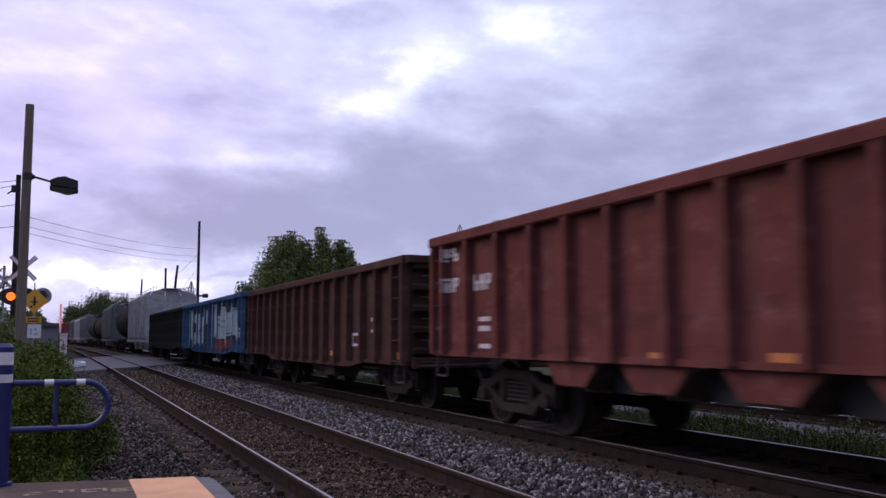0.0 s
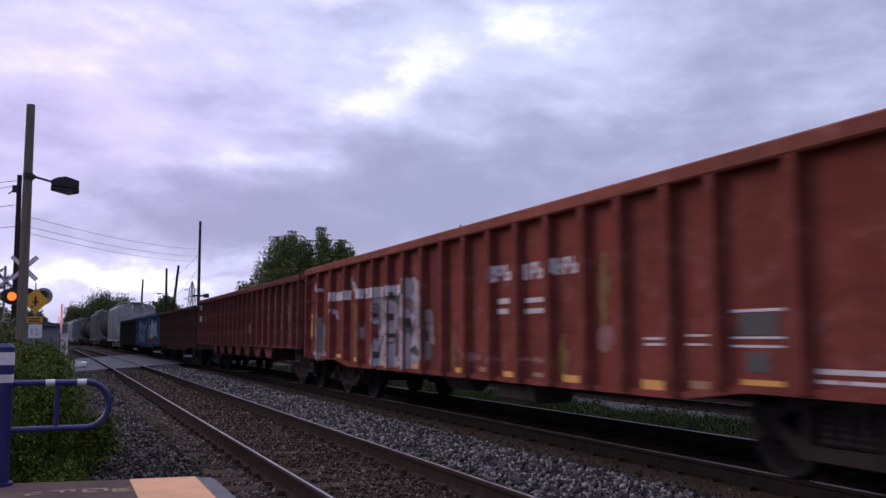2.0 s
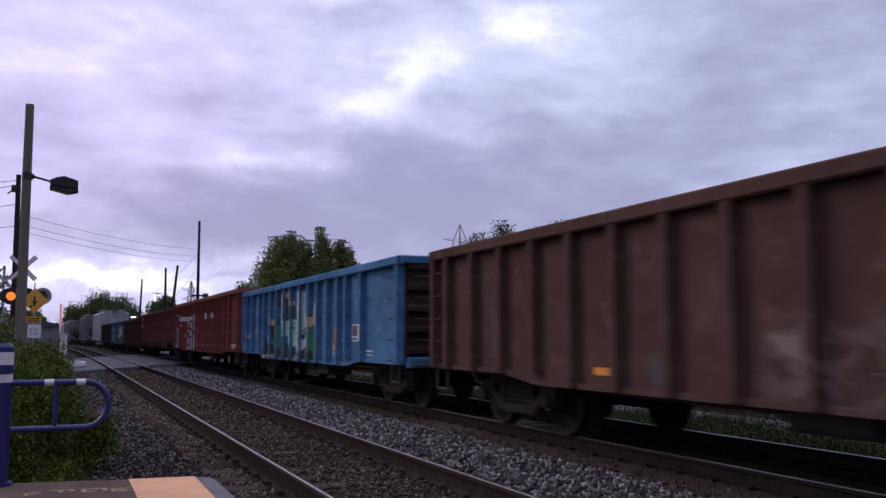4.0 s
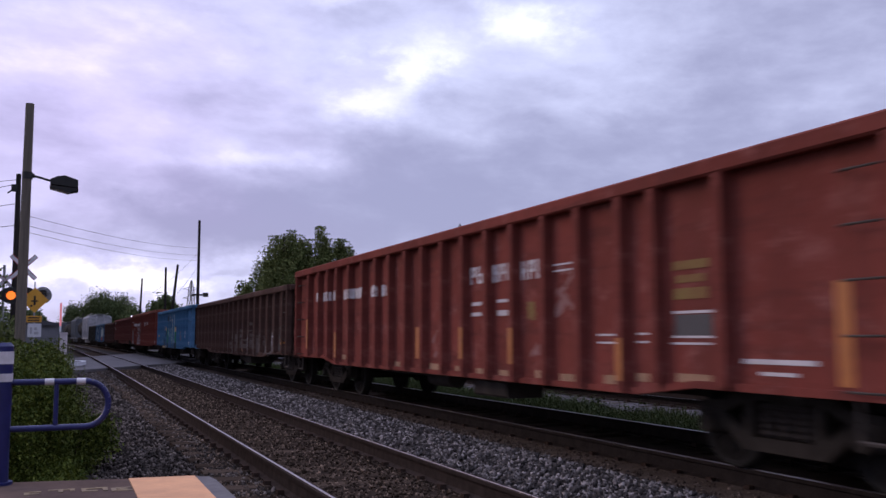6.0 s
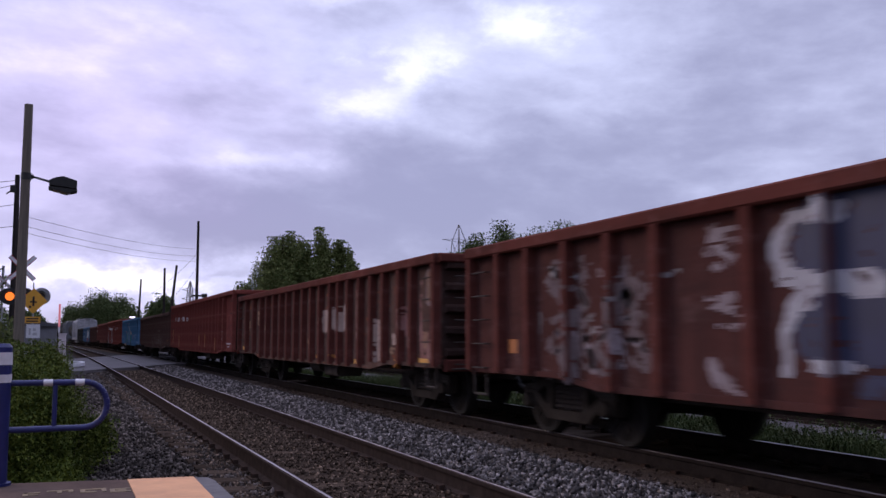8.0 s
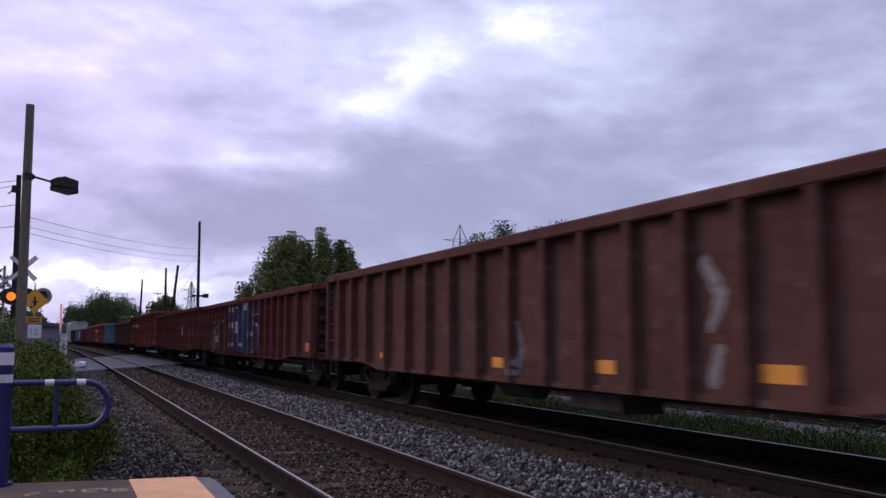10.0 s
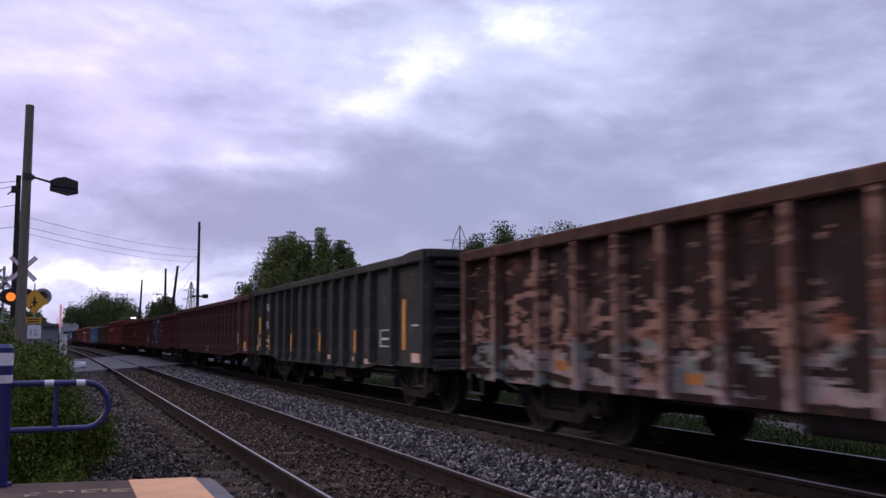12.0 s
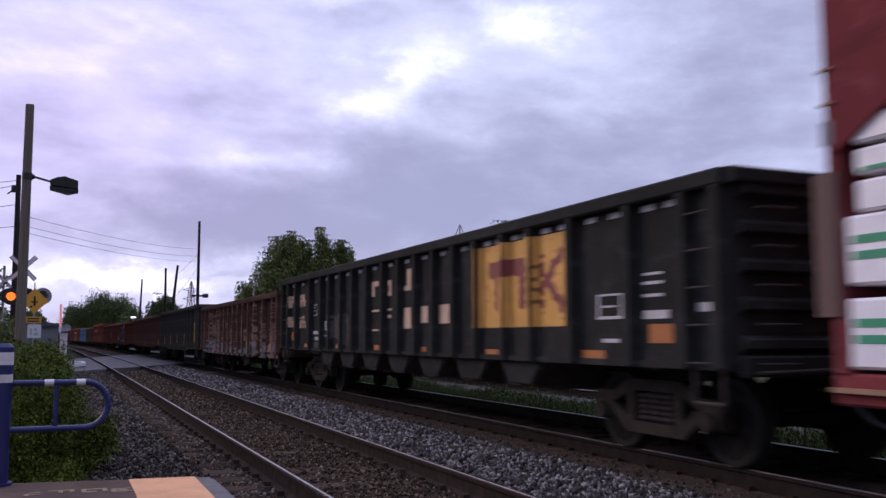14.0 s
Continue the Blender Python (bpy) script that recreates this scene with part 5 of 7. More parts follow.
    for nm, mat_, boxes in rows:
        wide = boxes if nm in ("road_name", "car_number") else [q for q in boxes if q[3] - q[2] > 0.2 and nm in ("pale_patch", "dull_patch", "faded_patch", "green_smear")]
        loose.append((nm, mat_, [q for q in boxes if q not in wide]))
        if wide:
            spots = [((a + b) / 2, (z0 + z1) / 2, (b - a) / 2, (z1 - z0) / 2, 0) for a, b, z0, z1 in wide]
            if nm == "car_number":
                marks = []
                for k, (cu, cz, ru, rz, c) in enumerate(spots):
                    if ru > 0.13:
                        marks.append((cu, cz, ru, rz, c))
                        continue
                    up = (1, -1, 0)[k % 3]
                    marks += [(cu - ru * 0.66, cz, ru * 0.34, rz, c), (cu + ru * 0.62, cz + up * rz * 0.42, ru * 0.32, rz * (0.58 if up else 1), c), (cu, cz + up * rz * 0.80, ru * 0.8, rz * 0.20, c), (cu, cz - rz * 0.06, ru * 0.8, rz * 0.16, c)]
                spots = marks
            fray, cell = (0.06, 0.012) if nm in ("road_name", "car_number") else (0.22, 0.024)
            u0, u1, z0, z1 = min(q[0] for q in wide), max(q[1] for q in wide), min(q[2] for q in wide), max(q[3] for q in wide)
            paint_film(car, "", u0 - 0.06, u1 + 0.06, z0 - 0.06, z1 + 0.06, blotch(spots, fray, 3, True), [mat_], ribs, rib_w, cell, 0.12, nm)
    decals(car, loose, HALF, ribs)
    for lab, u0, u1, z0, z1, colour, mats, nm, *rest in films:
        paint_film(car, lab, u0, u1, z0, z1, colour, mats, ribs, rib_w, 0.024, *(rest or (0.2,)), name=nm)
    ROLLING.append((car, s0, L))
    return car


def covered_hopper(label, s0, L, top, paint, roof):
    car = thing("covered_hopper", label, "freight car", "cars of the freight train")
    n = 14
    prof = []
    for x, z in [(-1.25, 0.95), (-1.52, 1.25), (-1.56, 2.4), (-1.56, top - 0.38), (-1.40, top - 0.20), (-0.5, top - 0.05), (0.5, top - 0.05), (1.40, top - 0.20), (1.56, top - 0.38), (1.56, 2.4), (1.52, 1.25), (1.25, 0.95)]:
        prof.append((x, z))
    part("body", Mesh().prism(prof, -L + 1.1, -1.1, "y"), paint, car)
    part("running_board", Mesh().box(-0.55, 0.55, -L + 0.9, -0.9, top, top + 0.05), M_GALV, car)
    rail = Mesh()
    for q in (-1.0, 1.0):
        rail.cyl((q, -L + 0.7, top + 0.16), (q, -0.7, top + 0.16), 0.022, n=6)
        for k in range(9):
            y = -0.7 - (L - 1.4) * k / 8
            rail.cyl((q, y, top - 0.15), (q, y, top + 0.16), 0.018, n=6)
    part("roof_rail", rail, M_GALV, car)
    for i in range(3):
        y = -1.6 - (L - 3.2) * i / 3
        w = (L - 3.2) / 3
        part("hopper_bay", Mesh().prism([(y - w * 0.95, 1.0), (y - w * 0.05, 1.0), (y - w * 0.38, 0.4), (y - w * 0.62, 0.4)], -1.2, 1.2, "x"), paint, car)
        part("hatch", Mesh().cyl((0, y - w / 2, top - 0.03), (0, y - w / 2, top + 0.12), 0.4, n=14), roof, car)
    part("side_sill", Mesh().box(-1.56, 1.56, -L + 0.2, -0.2, 0.92, 1.06), paint, car)
    for s, y in ((1, -0.15), (-1, -L + 0.15)):
        fr = Mesh()
        for x in (-1.45, -0.5, 0.5, 1.45):
            fr.cyl((x, y, 1.0), (x, y, top - 0.5), 0.045, n=6)
            fr.cyl((x, y, top - 0.5), (x * 0.8, y - s * 1.0, top - 0.15), 0.04, n=6)
        for z in np.linspace(1.3, top - 0.5, 6):
            fr.cyl((-1.45, y, z), (-0.5, y, z), 0.02, n=6)
        fr.box(-1.5, 1.5, y - 0.1, y + 0.1, 0.9, 1.05)
        part("end_frame", fr, paint, car)
        coupler(car, 0.0 if s > 0 else -L, s)
    for i in range(9):
        y = -1.3 - (L - 2.6) * i / 8
        part("rib", Mesh().prism([(-1.53, 1.25), (-1.60, 1.35), (-1.62, 2.4), (-1.62, top - 0.42), (-1.55, top - 0.40), (-1.55, 2.4)], y - 0.04, y + 0.04, "y"), paint, car)
    truck(car, -1.9)
    truck(car, -L + 1.9)
    ROLLING.append((car, s0, L))


def tank_car(label, s0, L, paint):
    car = thing("tank_car", label, "freight car", "cars of the freight train")
    r, z = 1.45, 2.55
    t = Mesh()
    ys = [(-0.55, 0.35), (-0.65, 0.75), (-0.9, 1.2), (-1.3, r), (-L + 1.3, r), (-L + 0.9, 1.2), (-L + 0.65, 0.75), (-L + 0.55, 0.35)]
    for (ya, ra), (yb, rb) in zip(ys, ys[1:]):
        t.cyl((0, ya, z), (0, yb, z), ra, rb, 28, cap=(ya == ys[0][0] or yb == ys[-1][0]))
    part("tank", t, paint, car, smooth=True)
    part("dome", Mesh().cyl((0, -L / 2, z + r - 0.1), (0, -L / 2, z + r + 0.35), 0.45, n=18), paint, car, smooth=True)
    part("platform", Mesh().box(-1.0, 1.0, -L / 2 - 1.2, -L / 2 + 1.2, z + r + 0.0, z + r + 0.05), M_UNDER, car)
    rail = Mesh()
    for x in (-1.0, 1.0):
        for y in (-1.2, 0, 1.2):
            rail.cyl((x, -L / 2 + y, z + r), (x, -L / 2 + y, z + r + 0.9), 0.025, n=6)
        rail.cyl((x, -L / 2 - 1.2, z + r + 0.9), (x, -L / 2 + 1.2, z + r + 0.9), 0.025, n=6)
    part("handrail", rail, M_UNDER, car)
    for y in (-2.2, -L / 2, -L + 2.2):
        b = Mesh()
        b.cyl((0, y - 0.05, z), (0, y + 0.05, z), r + 0.02, n=28)
        part("tank_band", b, M_UNDER, car)
    part("underframe", Mesh().box(-1.3, 1.3, -2.4, 0, 0.85, 1.1).box(-1.3, 1.3, -L, -L + 2.4, 0.85, 1.1).box(-0.25, 0.25, -L, 0, 0.75, 1.12), M_UNDER, car)
    for s, y in ((1, 0.0), (-1, -L)):
        coupler(car, y, s)
    truck(car, -1.9)
    truck(car, -L + 1.9)
    ROLLING.append((car, s0, L))


def boxcar(label, s0, L, top, paint):
    car = thing("boxcar", label, "freight car", "cars of the freight train")
    part("body", Mesh().prism([(-1.5, 0.95), (-1.5, top - 0.15), (0, top), (1.5, top - 0.15), (1.5, 0.95)], -L + 0.3, -0.3, "y"), paint, car)
    for i in range(11):
        y = -0.5 - (L - 1.0) * i / 10
        part("rib", Mesh().box(-1.56, -1.502, y - 0.05, y + 0.05, 1.0, top - 0.3), paint, car)
    d = part("door", Mesh().box(-1.60, -1.57, -L / 2 - 1.5, -L / 2 + 1.5, 1.05, top - 0.4), paint, car)
    part("door_bar", Mesh().cyl((-1.63, -L / 2, 1.1), (-1.63, -L / 2, top - 0.5), 0.025, n=6), M_UNDER, d)
    part("underframe", Mesh().box(-0.3, 0.3, -L, 0, 0.65, 0.94), M_UNDER, car)
    for s, y in ((1, 0.0), (-1, -L)):
        coupler(car, y, s)
    truck(car, -1.9)
    truck(car, -L + 1.9)
    ROLLING.append((car, s0, L))


def lumber_flat(label, s0, L, paint):
    """Bulkhead flat: end walls with gussets and layers of wrapped lumber."""
    car = thing("lumber_flat_car", label, "freight car", "cars of the freight train")
    part("deck", Mesh().box(-1.48, 1.48, -L, 0, 0.72, 0.955, 0.02), paint, car)
    part("underframe", Mesh().box(-0.3, 0.3, -L, 0, 0.50, 0.72), M_UNDER, car)
    for q in (-1, 1):
        part("side_flange", Mesh().box(q * 1.50 - 0.03, q * 1.50 + 0.03, -L, 0, 0.815, 0.85), M_CREAM_DULL, car)
    for s, y in ((1, -0.065), (-1, -L + 0.065)):
        bh = part("bulkhead", Mesh().box(-1.5, 1.5, y - 0.065, y + 0.065, 0.955, 4.6, 0.02), paint, car)
        for k in range(5):
            part("bulkhead_rib", Mesh().box(-1.3, 1.3, min(y + s * 0.065, y + s * 0.13), max(y + s * 0.065, y + s * 0.13), 1.3 + k * 0.72, 1.42 + k * 0.72), paint, bh)
        for q in (-1, 1):
            a, b = sorted((q * 1.50, q * 1.525))
            part("gusset", Mesh().prism([(y - s * 0.02, 2.55), (y - s * 0.16, 2.62), (y - s * 0.9, 3.05), (y - s * 1.6, 3.15), (y - s * 1.6, 4.6), (y - s * 0.02, 4.6)], a, b, "x"), paint, bh)
            part("edge_plate", Mesh().box(a, b, min(y - s * 0.04, y + s * 0.17), max(y - s * 0.04, y + s * 0.17), 1.36, 2.42), M_EDGEPLATE, bh)
            part("data_plate", Mesh().box(q * 1.50 - 0.004 + (-0.028 if q < 0 else 0.028), q * 1.50 + 0.004 + (-0.028 if q < 0 else 0.028), y - 0.03, y + 0.06, 2.62, 2.80), M_FARWALL, bh)
            for z in (2.92, 3.18):
                part("grab_iron", Mesh().box(q * 1.53 - 0.02, q * 1.53 + 0.02, y - 0.05, y + 0.06, z, z + 0.02), M_CREAM_DULL, bh)
        coupler(car, 0.0 if s > 0 else -L, s)
    layers = [(0.985, 1.49, 2), (1.58, 2.085, 2), (2.10, 2.33, 0), (2.37, 2.56, 1), (2.60, 2.80, 0), (2.84, 3.30, 2), (3.34, 3.85, 1)]
    for k in range(3):
        for j, (z0, z1, bands) in enumerate(layers):
            y = -0.16 - k * 5.75 - (0.11 if j > 1 else 0.0) + random.uniform(-0.015, 0.015)
            for s in (-1, 1):
                a, b = sorted((s * 0.03, s * 1.49))
                pk = part("lumber_pack", Mesh().box(a, b, y - 5.4, y, z0, z1, 0.022), M_WRAP, car)
                for i in range(bands):
                    z = z0 + (z1 - z0) * (0.36 if bands > 1 else 0.1) + i * 0.115
                    part("printed_band", Mesh().box(s * 1.49 - 0.004, s * 1.49 + 0.004, y - 5.3, y - 0.04, z, z + (0.062 if bands > 1 else 0.03)), M_GREEN, pk)
                for d in (0.8, 2.7, 4.6):
                    part("batten", Mesh().box(a, b, y - d - 0.1, y - d, z0 - (0.09 if j == 1 else 0.03), z0), M_LUMBER, pk)
    truck(car, -1.9)
    truck(car, -L + 1.9)
    ROLLING.append((car, s0, L))


M_EDGEPLATE = plain("edge_plate_dusty", (0.17, 0.105, 0.09), (0.09, 0.07, 0.066), 3, 0.8, stretch=(1, 4, 0.4))
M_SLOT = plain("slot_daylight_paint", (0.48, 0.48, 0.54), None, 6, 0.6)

# paints of the cars
P_BROWNRED = car_paint("paint_brown_red", (0.155, 0.052, 0.046), (0.085, 0.032, 0.024), 0.38)
P_CP1 = car_paint("paint_red_tagged", (0.205, 0.054, 0.042), (0.12, 0.042, 0.028), 0.45)
P_CPTOP = car_paint("paint_red_dusty_top", (0.25, 0.083, 0.062), (0.16, 0.06, 0.04), 0.4)
P_CP2 = car_paint("paint_red_faded", (0.205, 0.054, 0.043), (0.12, 0.040, 0.028), 0.45)
P_BLUE = car_paint("paint_blue", (0.070, 0.165, 0.290), (0.07, 0.08, 0.10), 0.10)
P_BLUE_OLD = car_paint("paint_blue_old", (0.050, 0.105, 0.190), (0.05, 0.045, 0.05), 0.25)
P_DARK = car_paint("paint_dark_brown", (0.078, 0.038, 0.033), (0.060, 0.030, 0.022), 0.35)
P_DARK3 = car_paint("paint_dark_rusty_tagged", (0.092, 0.052, 0.043), (0.09, 0.040, 0.025), 0.45,
                    [(-14.0, -7.0, 0.75, 1.3, (0.17, 0.14, 0.13), (0.06, 0.035, 0.03), (0.10, 0.07, 0.06), 0.35, 2.5)])
P_BROWN4 = car_paint("paint_brown_panel", (0.106, 0.062, 0.051), (0.12, 0.050, 0.036), 0.4, patches=0.28, patch_col=(0.24, 0.085, 0.05))
# for end sheets and ribs: the dimness between cars mixed into the colour
P_ENDSHADE = car_paint("end_shade", (0.046, 0.027, 0.023), (0.06, 0.030, 0.022), 0.4)
P_RIBRED = car_paint("paint_rib_red", (0.118, 0.037, 0.030), (0.09, 0.034, 0.022), 0.35)
P_SOWS = car_paint("paint_red_brown", (0.092, 0.037, 0.032), (0.038, 0.019, 0.017), 0.65)
P_GON5 = car_paint("paint_dull_brown", (0.104, 0.049, 0.041), (0.060, 0.030, 0.024), 0.3)
P_BLACK = car_paint("paint_black", (0.034, 0.034, 0.032), (0.048, 0.042, 0.038), 0.30)
P_BLACKOLD = car_paint("paint_black_weathered", (0.057, 0.054, 0.049), (0.070, 0.060, 0.050), 0.30)
P_RUSTY = car_paint("paint_rusted_out", (0.040, 0.024, 0.021), (0.026, 0.016, 0.015), 0.55, patches=0.30, patch_col=(0.13, 0.062, 0.045))
P_RUSTYRIB = car_paint("paint_rust_pale", (0.13, 0.066, 0.05), (0.06, 0.033, 0.026), 0.5, patches=0.6, patch_col=(0.28, 0.16, 0.12))
P_RUSTTOP = car_paint("paint_rust_chord", (0.062, 0.035, 0.028), (0.17, 0.085, 0.06), 0.5)
P_WHITE = car_paint("paint_hopper_grey", (0.36, 0.36, 0.39), (0.16, 0.14, 0.14), 0.2)
P_GREY = car_paint("paint_hopper_dull", (0.13, 0.14, 0.16), (0.12, 0.11, 0.11), 0.25)
P_TANK = car_paint("paint_tank_black", (0.016, 0.016, 0.017), (0.05, 0.045, 0.042), 0.2)
P_MAROON = car_paint("paint_maroon", (0.210, 0.048, 0.052), (0.07, 0.025, 0.022), 0.2)

# the cars, from the head of the train to its tail; front ends at the start of the shot
tank_lab = "black tank car with a top platform"
covered_hopper("pale grey covered hopper car with rust stains", 75.0, 15.4, 4.35, P_WHITE, M_GALV)
tank_car(tank_lab, 90.4, 14.2, P_TANK)
covered_hopper("dull grey covered hopper car", 108.4, 16.8, 4.5, P_GREY, M_GALV)
tank_car(tank_lab, 123.6, 14.2, P_TANK)
tank_car(tank_lab, 138.8, 14.2, P_TANK)
for k in range(3):
    covered_hopper("pale grey covered hopper car", 156.2 + k * 17.2, 16.2, 4.5, P_WHITE if k % 2 else P_GREY, M_GALV)
for k in range(4):
    boxcar("maroon boxcar with a sliding door", 208 + k * 17.2, 16.2, 4.5, P_MAROON)

R_CP1 = [1.1, 2.1, 3.1, 4.05, 4.87, 5.66, 6.45, 7.26, 8.07, 8.88, 9.67, 10.45, 11.22, 11.99, 12.68, 13.45, 14.09, 15.03]
R_BLUE = [0.6, 1.45, 2.47, 3.13, 3.95, 4.72, 5.53, 6.25, 7.14, 7.97, 8.71, 9.5, 10.27, 10.86, 11.82]
R_CP2 = [1.2, 2.05, 2.8, 3.47, 4.29, 5.16, 5.92, 6.64, 7.42, 8.17, 8.96, 9.7, 10.47, 11.2, 12.0, 12.76, 13.55, 14.11, 15.05]
R_BROWN = [1.28, 2.36, 3.38, 4.19, 5.04, 5.81, 6.55, 7.33, 8.09, 8.83, 9.57, 10.37, 10.98, 11.64, 12.35, 13.04, 13.71, 14.49, 15.06]
R_NAVY = [0.95, 1.74, 2.62, 3.48, 4.28, 5.51, 6.3, 7.1, 7.9, 8.7, 9.5, 10.3, 11.1, 11.9, 12.7, 13.5, 14.3, 15.4]
R_GON5 = [0.9, 1.73, 2.64, 3.68, 4.68, 5.58, 6.49, 7.39, 8.34, 9.24, 10.08, 10.95, 11.79, 12.55, 13.36, 14.12, 15.26]
R_BLACK = [1.27, 2.32, 3.3, 4.09, 4.82, 5.7, 6.55, 7.41, 8.3, 9.07, 9.93, 10.74, 11.88]
R_RUSTY = [1.03, 2.17, 3.01, 3.8, 4.56, 5.35, 6.14, 6.98, 7.85, 8.69, 9.57, 10.43, 11.65, 12.85]
R_PANEL = [0.7, 1.49, 2.77, 3.71, 4.38, 5.22, 6.02, 6.89, 7.77, 8.57, 9.35, 10.1, 10.86, 11.6, 12.43, 13.15, 14.09, 15.19, 16.04]
R_HOPPER = [0.45, 1.3, 2.24, 3.15, 3.97, 4.83, 5.75, 6.58, 7.43, 8.17, 8.96, 9.71, 10.48, 11.24, 12.06, 12.87, 13.7, 14.5, 15.3, 16.2]

# tags sprayed on the cars
G_MINT, G_GREEN, G_PALE, G_INK, G_SAND = (plain("spray_mint", (0.27, 0.42, 0.36), (0.20, 0.33, 0.28), 3, 0.6), plain("spray_green", (0.028, 0.19, 0.10), (0.018, 0.12, 0.068), 3, 0.6),
                                         plain("spray_pale", (0.36, 0.42, 0.43), (0.25, 0.30, 0.31), 3, 0.6), plain("spray_ink", (0.016, 0.020, 0.022), (0.03, 0.035, 0.04), 4, 0.6), plain("spray_sand", (0.48, 0.33, 0.17), (0.36, 0.25, 0.14), 4, 0.6))
G_DUSTY = plain("spray_dusty", (0.27, 0.215, 0.215), (0.17, 0.10, 0.095), 5, 0.8)
G_PALE_GREY = plain("spray_pale_grey", (0.27, 0.23, 0.25), (0.14, 0.09, 0.09), 7, 0.7)
G_PEACH, G_ROSE, G_SAGE, G_RUST = (plain("old_paint_peach", (0.29, 0.165, 0.125), (0.13, 0.07, 0.053), 5, 0.8), plain("old_paint_rose", (0.32, 0.245, 0.235), (0.18, 0.12, 0.11), 5, 0.8),
                                   plain("old_paint_sage", (0.19, 0.20, 0.18), (0.11, 0.095, 0.088), 5, 0.8), plain("old_paint_rust", (0.19, 0.075, 0.05), (0.11, 0.045, 0.032), 5, 0.85))
G_PATCH = plain("old_white_patch", (0.40, 0.305, 0.265), (0.27, 0.18, 0.15), 7, 0.8)
G_DUSTDIM = plain("spray_dust_dim", (0.15, 0.118, 0.105), (0.09, 0.06, 0.052), 7, 0.85)
G_HAZE = plain("spray_haze", (0.17, 0.135, 0.14), (0.10, 0.07, 0.07), 8, 0.85)
G_CHALK = plain("rubbed_chalk", (0.19, 0.09, 0.078), (0.155, 0.062, 0.054), 6, 0.8)
G_LILAC = plain("spray_lilac_grey", (0.40, 0.355, 0.385), (0.27, 0.225, 0.24), 6, 0.75)
G_FAINT = plain("spray_faint", (0.26, 0.15, 0.14), (0.19, 0.07, 0.06), 5, 0.8)
G_NAVY, G_WHITE, G_GREY = plain("spray_navy", (0.022, 0.026, 0.070), (0.020, 0.022, 0.050), 2, 0.6), plain("spray_white", (0.37, 0.37, 0.41), (0.24, 0.22, 0.25), 5, 0.6), plain("spray_grey", (0.20, 0.18, 0.19), (0.115, 0.095, 0.10), 4, 0.6)
GREY_FRONT = [([(0.57, 2.32), (1.17, 2.23), (0.7, 2.17)], 0.05, (1, 1)), ([(0.82, 2.08), (1.06, 1.54)], 0.12, (0, 0)), ([(0.7, 1.41), (1.29, 1.36)], 0.13, (0, 2)),
    ([(1.06, 1.41), (1.18, 0.85)], 0.15, (0, 2)), ([(0.46, 0.83), (1.36, 0.81)], 0.07, (1, 1)), ([(2.79, 2.34), (2.92, 2.11), (3.04, 2.29)], 0.035, (1, 1)),
    ([(3.36, 2.3), (3.52, 2.14), (3.77, 2.23)], 0.035, (1, 1)), ([(1.84, 1.73), (2.15, 1.76), (2.35, 1.63)], 0.035, (1, 1)), ([(3.55, 1.78), (3.57, 0.91)], 0.05, (4, 4)),
    ([(4.17, 1.47), (4.14, 1.27)], 0.05, (2, 2))]
GREY_LETTERS = [([(5.05, 1.82), (5.93, 1.84), (6.3, 1.94), (6.64, 1.96)], 0.09, (3, 3)), ([(5.04, 1.68), (5.22, 1.26), (5.08, 0.85)], 0.22, (1, 0)),
    ([(4.98, 1.71), (5.04, 1.45)], 0.09, (0, 0)), ([(5.23, 1.7), (5.26, 1.51)], 0.05, (0, 0)), ([(5.18, 1.2), (5.02, 0.94)], 0.05, (3, 3)),
    ([(5.7, 1.62), (5.63, 1.2), (5.79, 0.81)], 0.2, (1, 0)), ([(6.09, 1.69), (6.02, 1.43)], 0.1, (0, 0)), ([(6.25, 1.26), (6.11, 0.85)], 0.15, (1, 1)),
    ([(5.63, 1.29), (5.96, 1.2), (5.88, 0.91)], 0.045, (3, 3)), ([(5.57, 1.72), (5.72, 1.53)], 0.04, (3, 3)), ([(6.08, 1.48), (6.34, 1.51)], 0.05, (3, 3))]
GREY_BLOCK = [([(6.83, 1.93), (7.12, 1.72), (7.26, 1.4), (7.29, 1.0)], 0.16, (0, 0)), ([(6.92, 1.94), (7.21, 1.66), (7.29, 1.2)], 0.06, (3, 3)),
    ([(6.64, 1.86), (6.7, 1.42), (6.74, 0.88)], 0.34, (1, 1)), ([(6.45, 1.42), (6.62, 1.32)], 0.1, (0, 0)), ([(6.53, 1.44), (6.6, 1.34)], 0.05, (3, 3)),
    ([(6.59, 1.02), (6.81, 0.99)], 0.06, (3, 3)), ([(6.59, 1.75), (6.77, 1.66)], 0.08, (2, 2)), ([(6.81, 1.41), (6.93, 1.25)], 0.06, (2, 2)), ([(7.19, 1.25), (7.07, 0.85)], 0.1, (1, 1)),
    ([(6.34, 1.65), (6.34, 0.97)], 0.05, (0, 0)), ([(7.44, 1.55), (7.48, 1.2)], 0.07, (2, 2))]
GREEN_GROUND = [([(2.86, 0.86), (4.34, 0.82), (5.62, 0.82)], 0.16, (3, 3)), ([(5.62, 0.82), (6.67, 0.8), (7.66, 0.89), (8.12, 0.72)], 0.2, (3, 3)),
    ([(5.25, 1.2), (5.55, 0.86)], 0.12, (3, 3)), ([(6.37, 1.2), (6.3, 0.85)], 0.16, (3, 3)), ([(2.7, 1.79), (2.97, 1.32)], 0.1, (3, 3))]
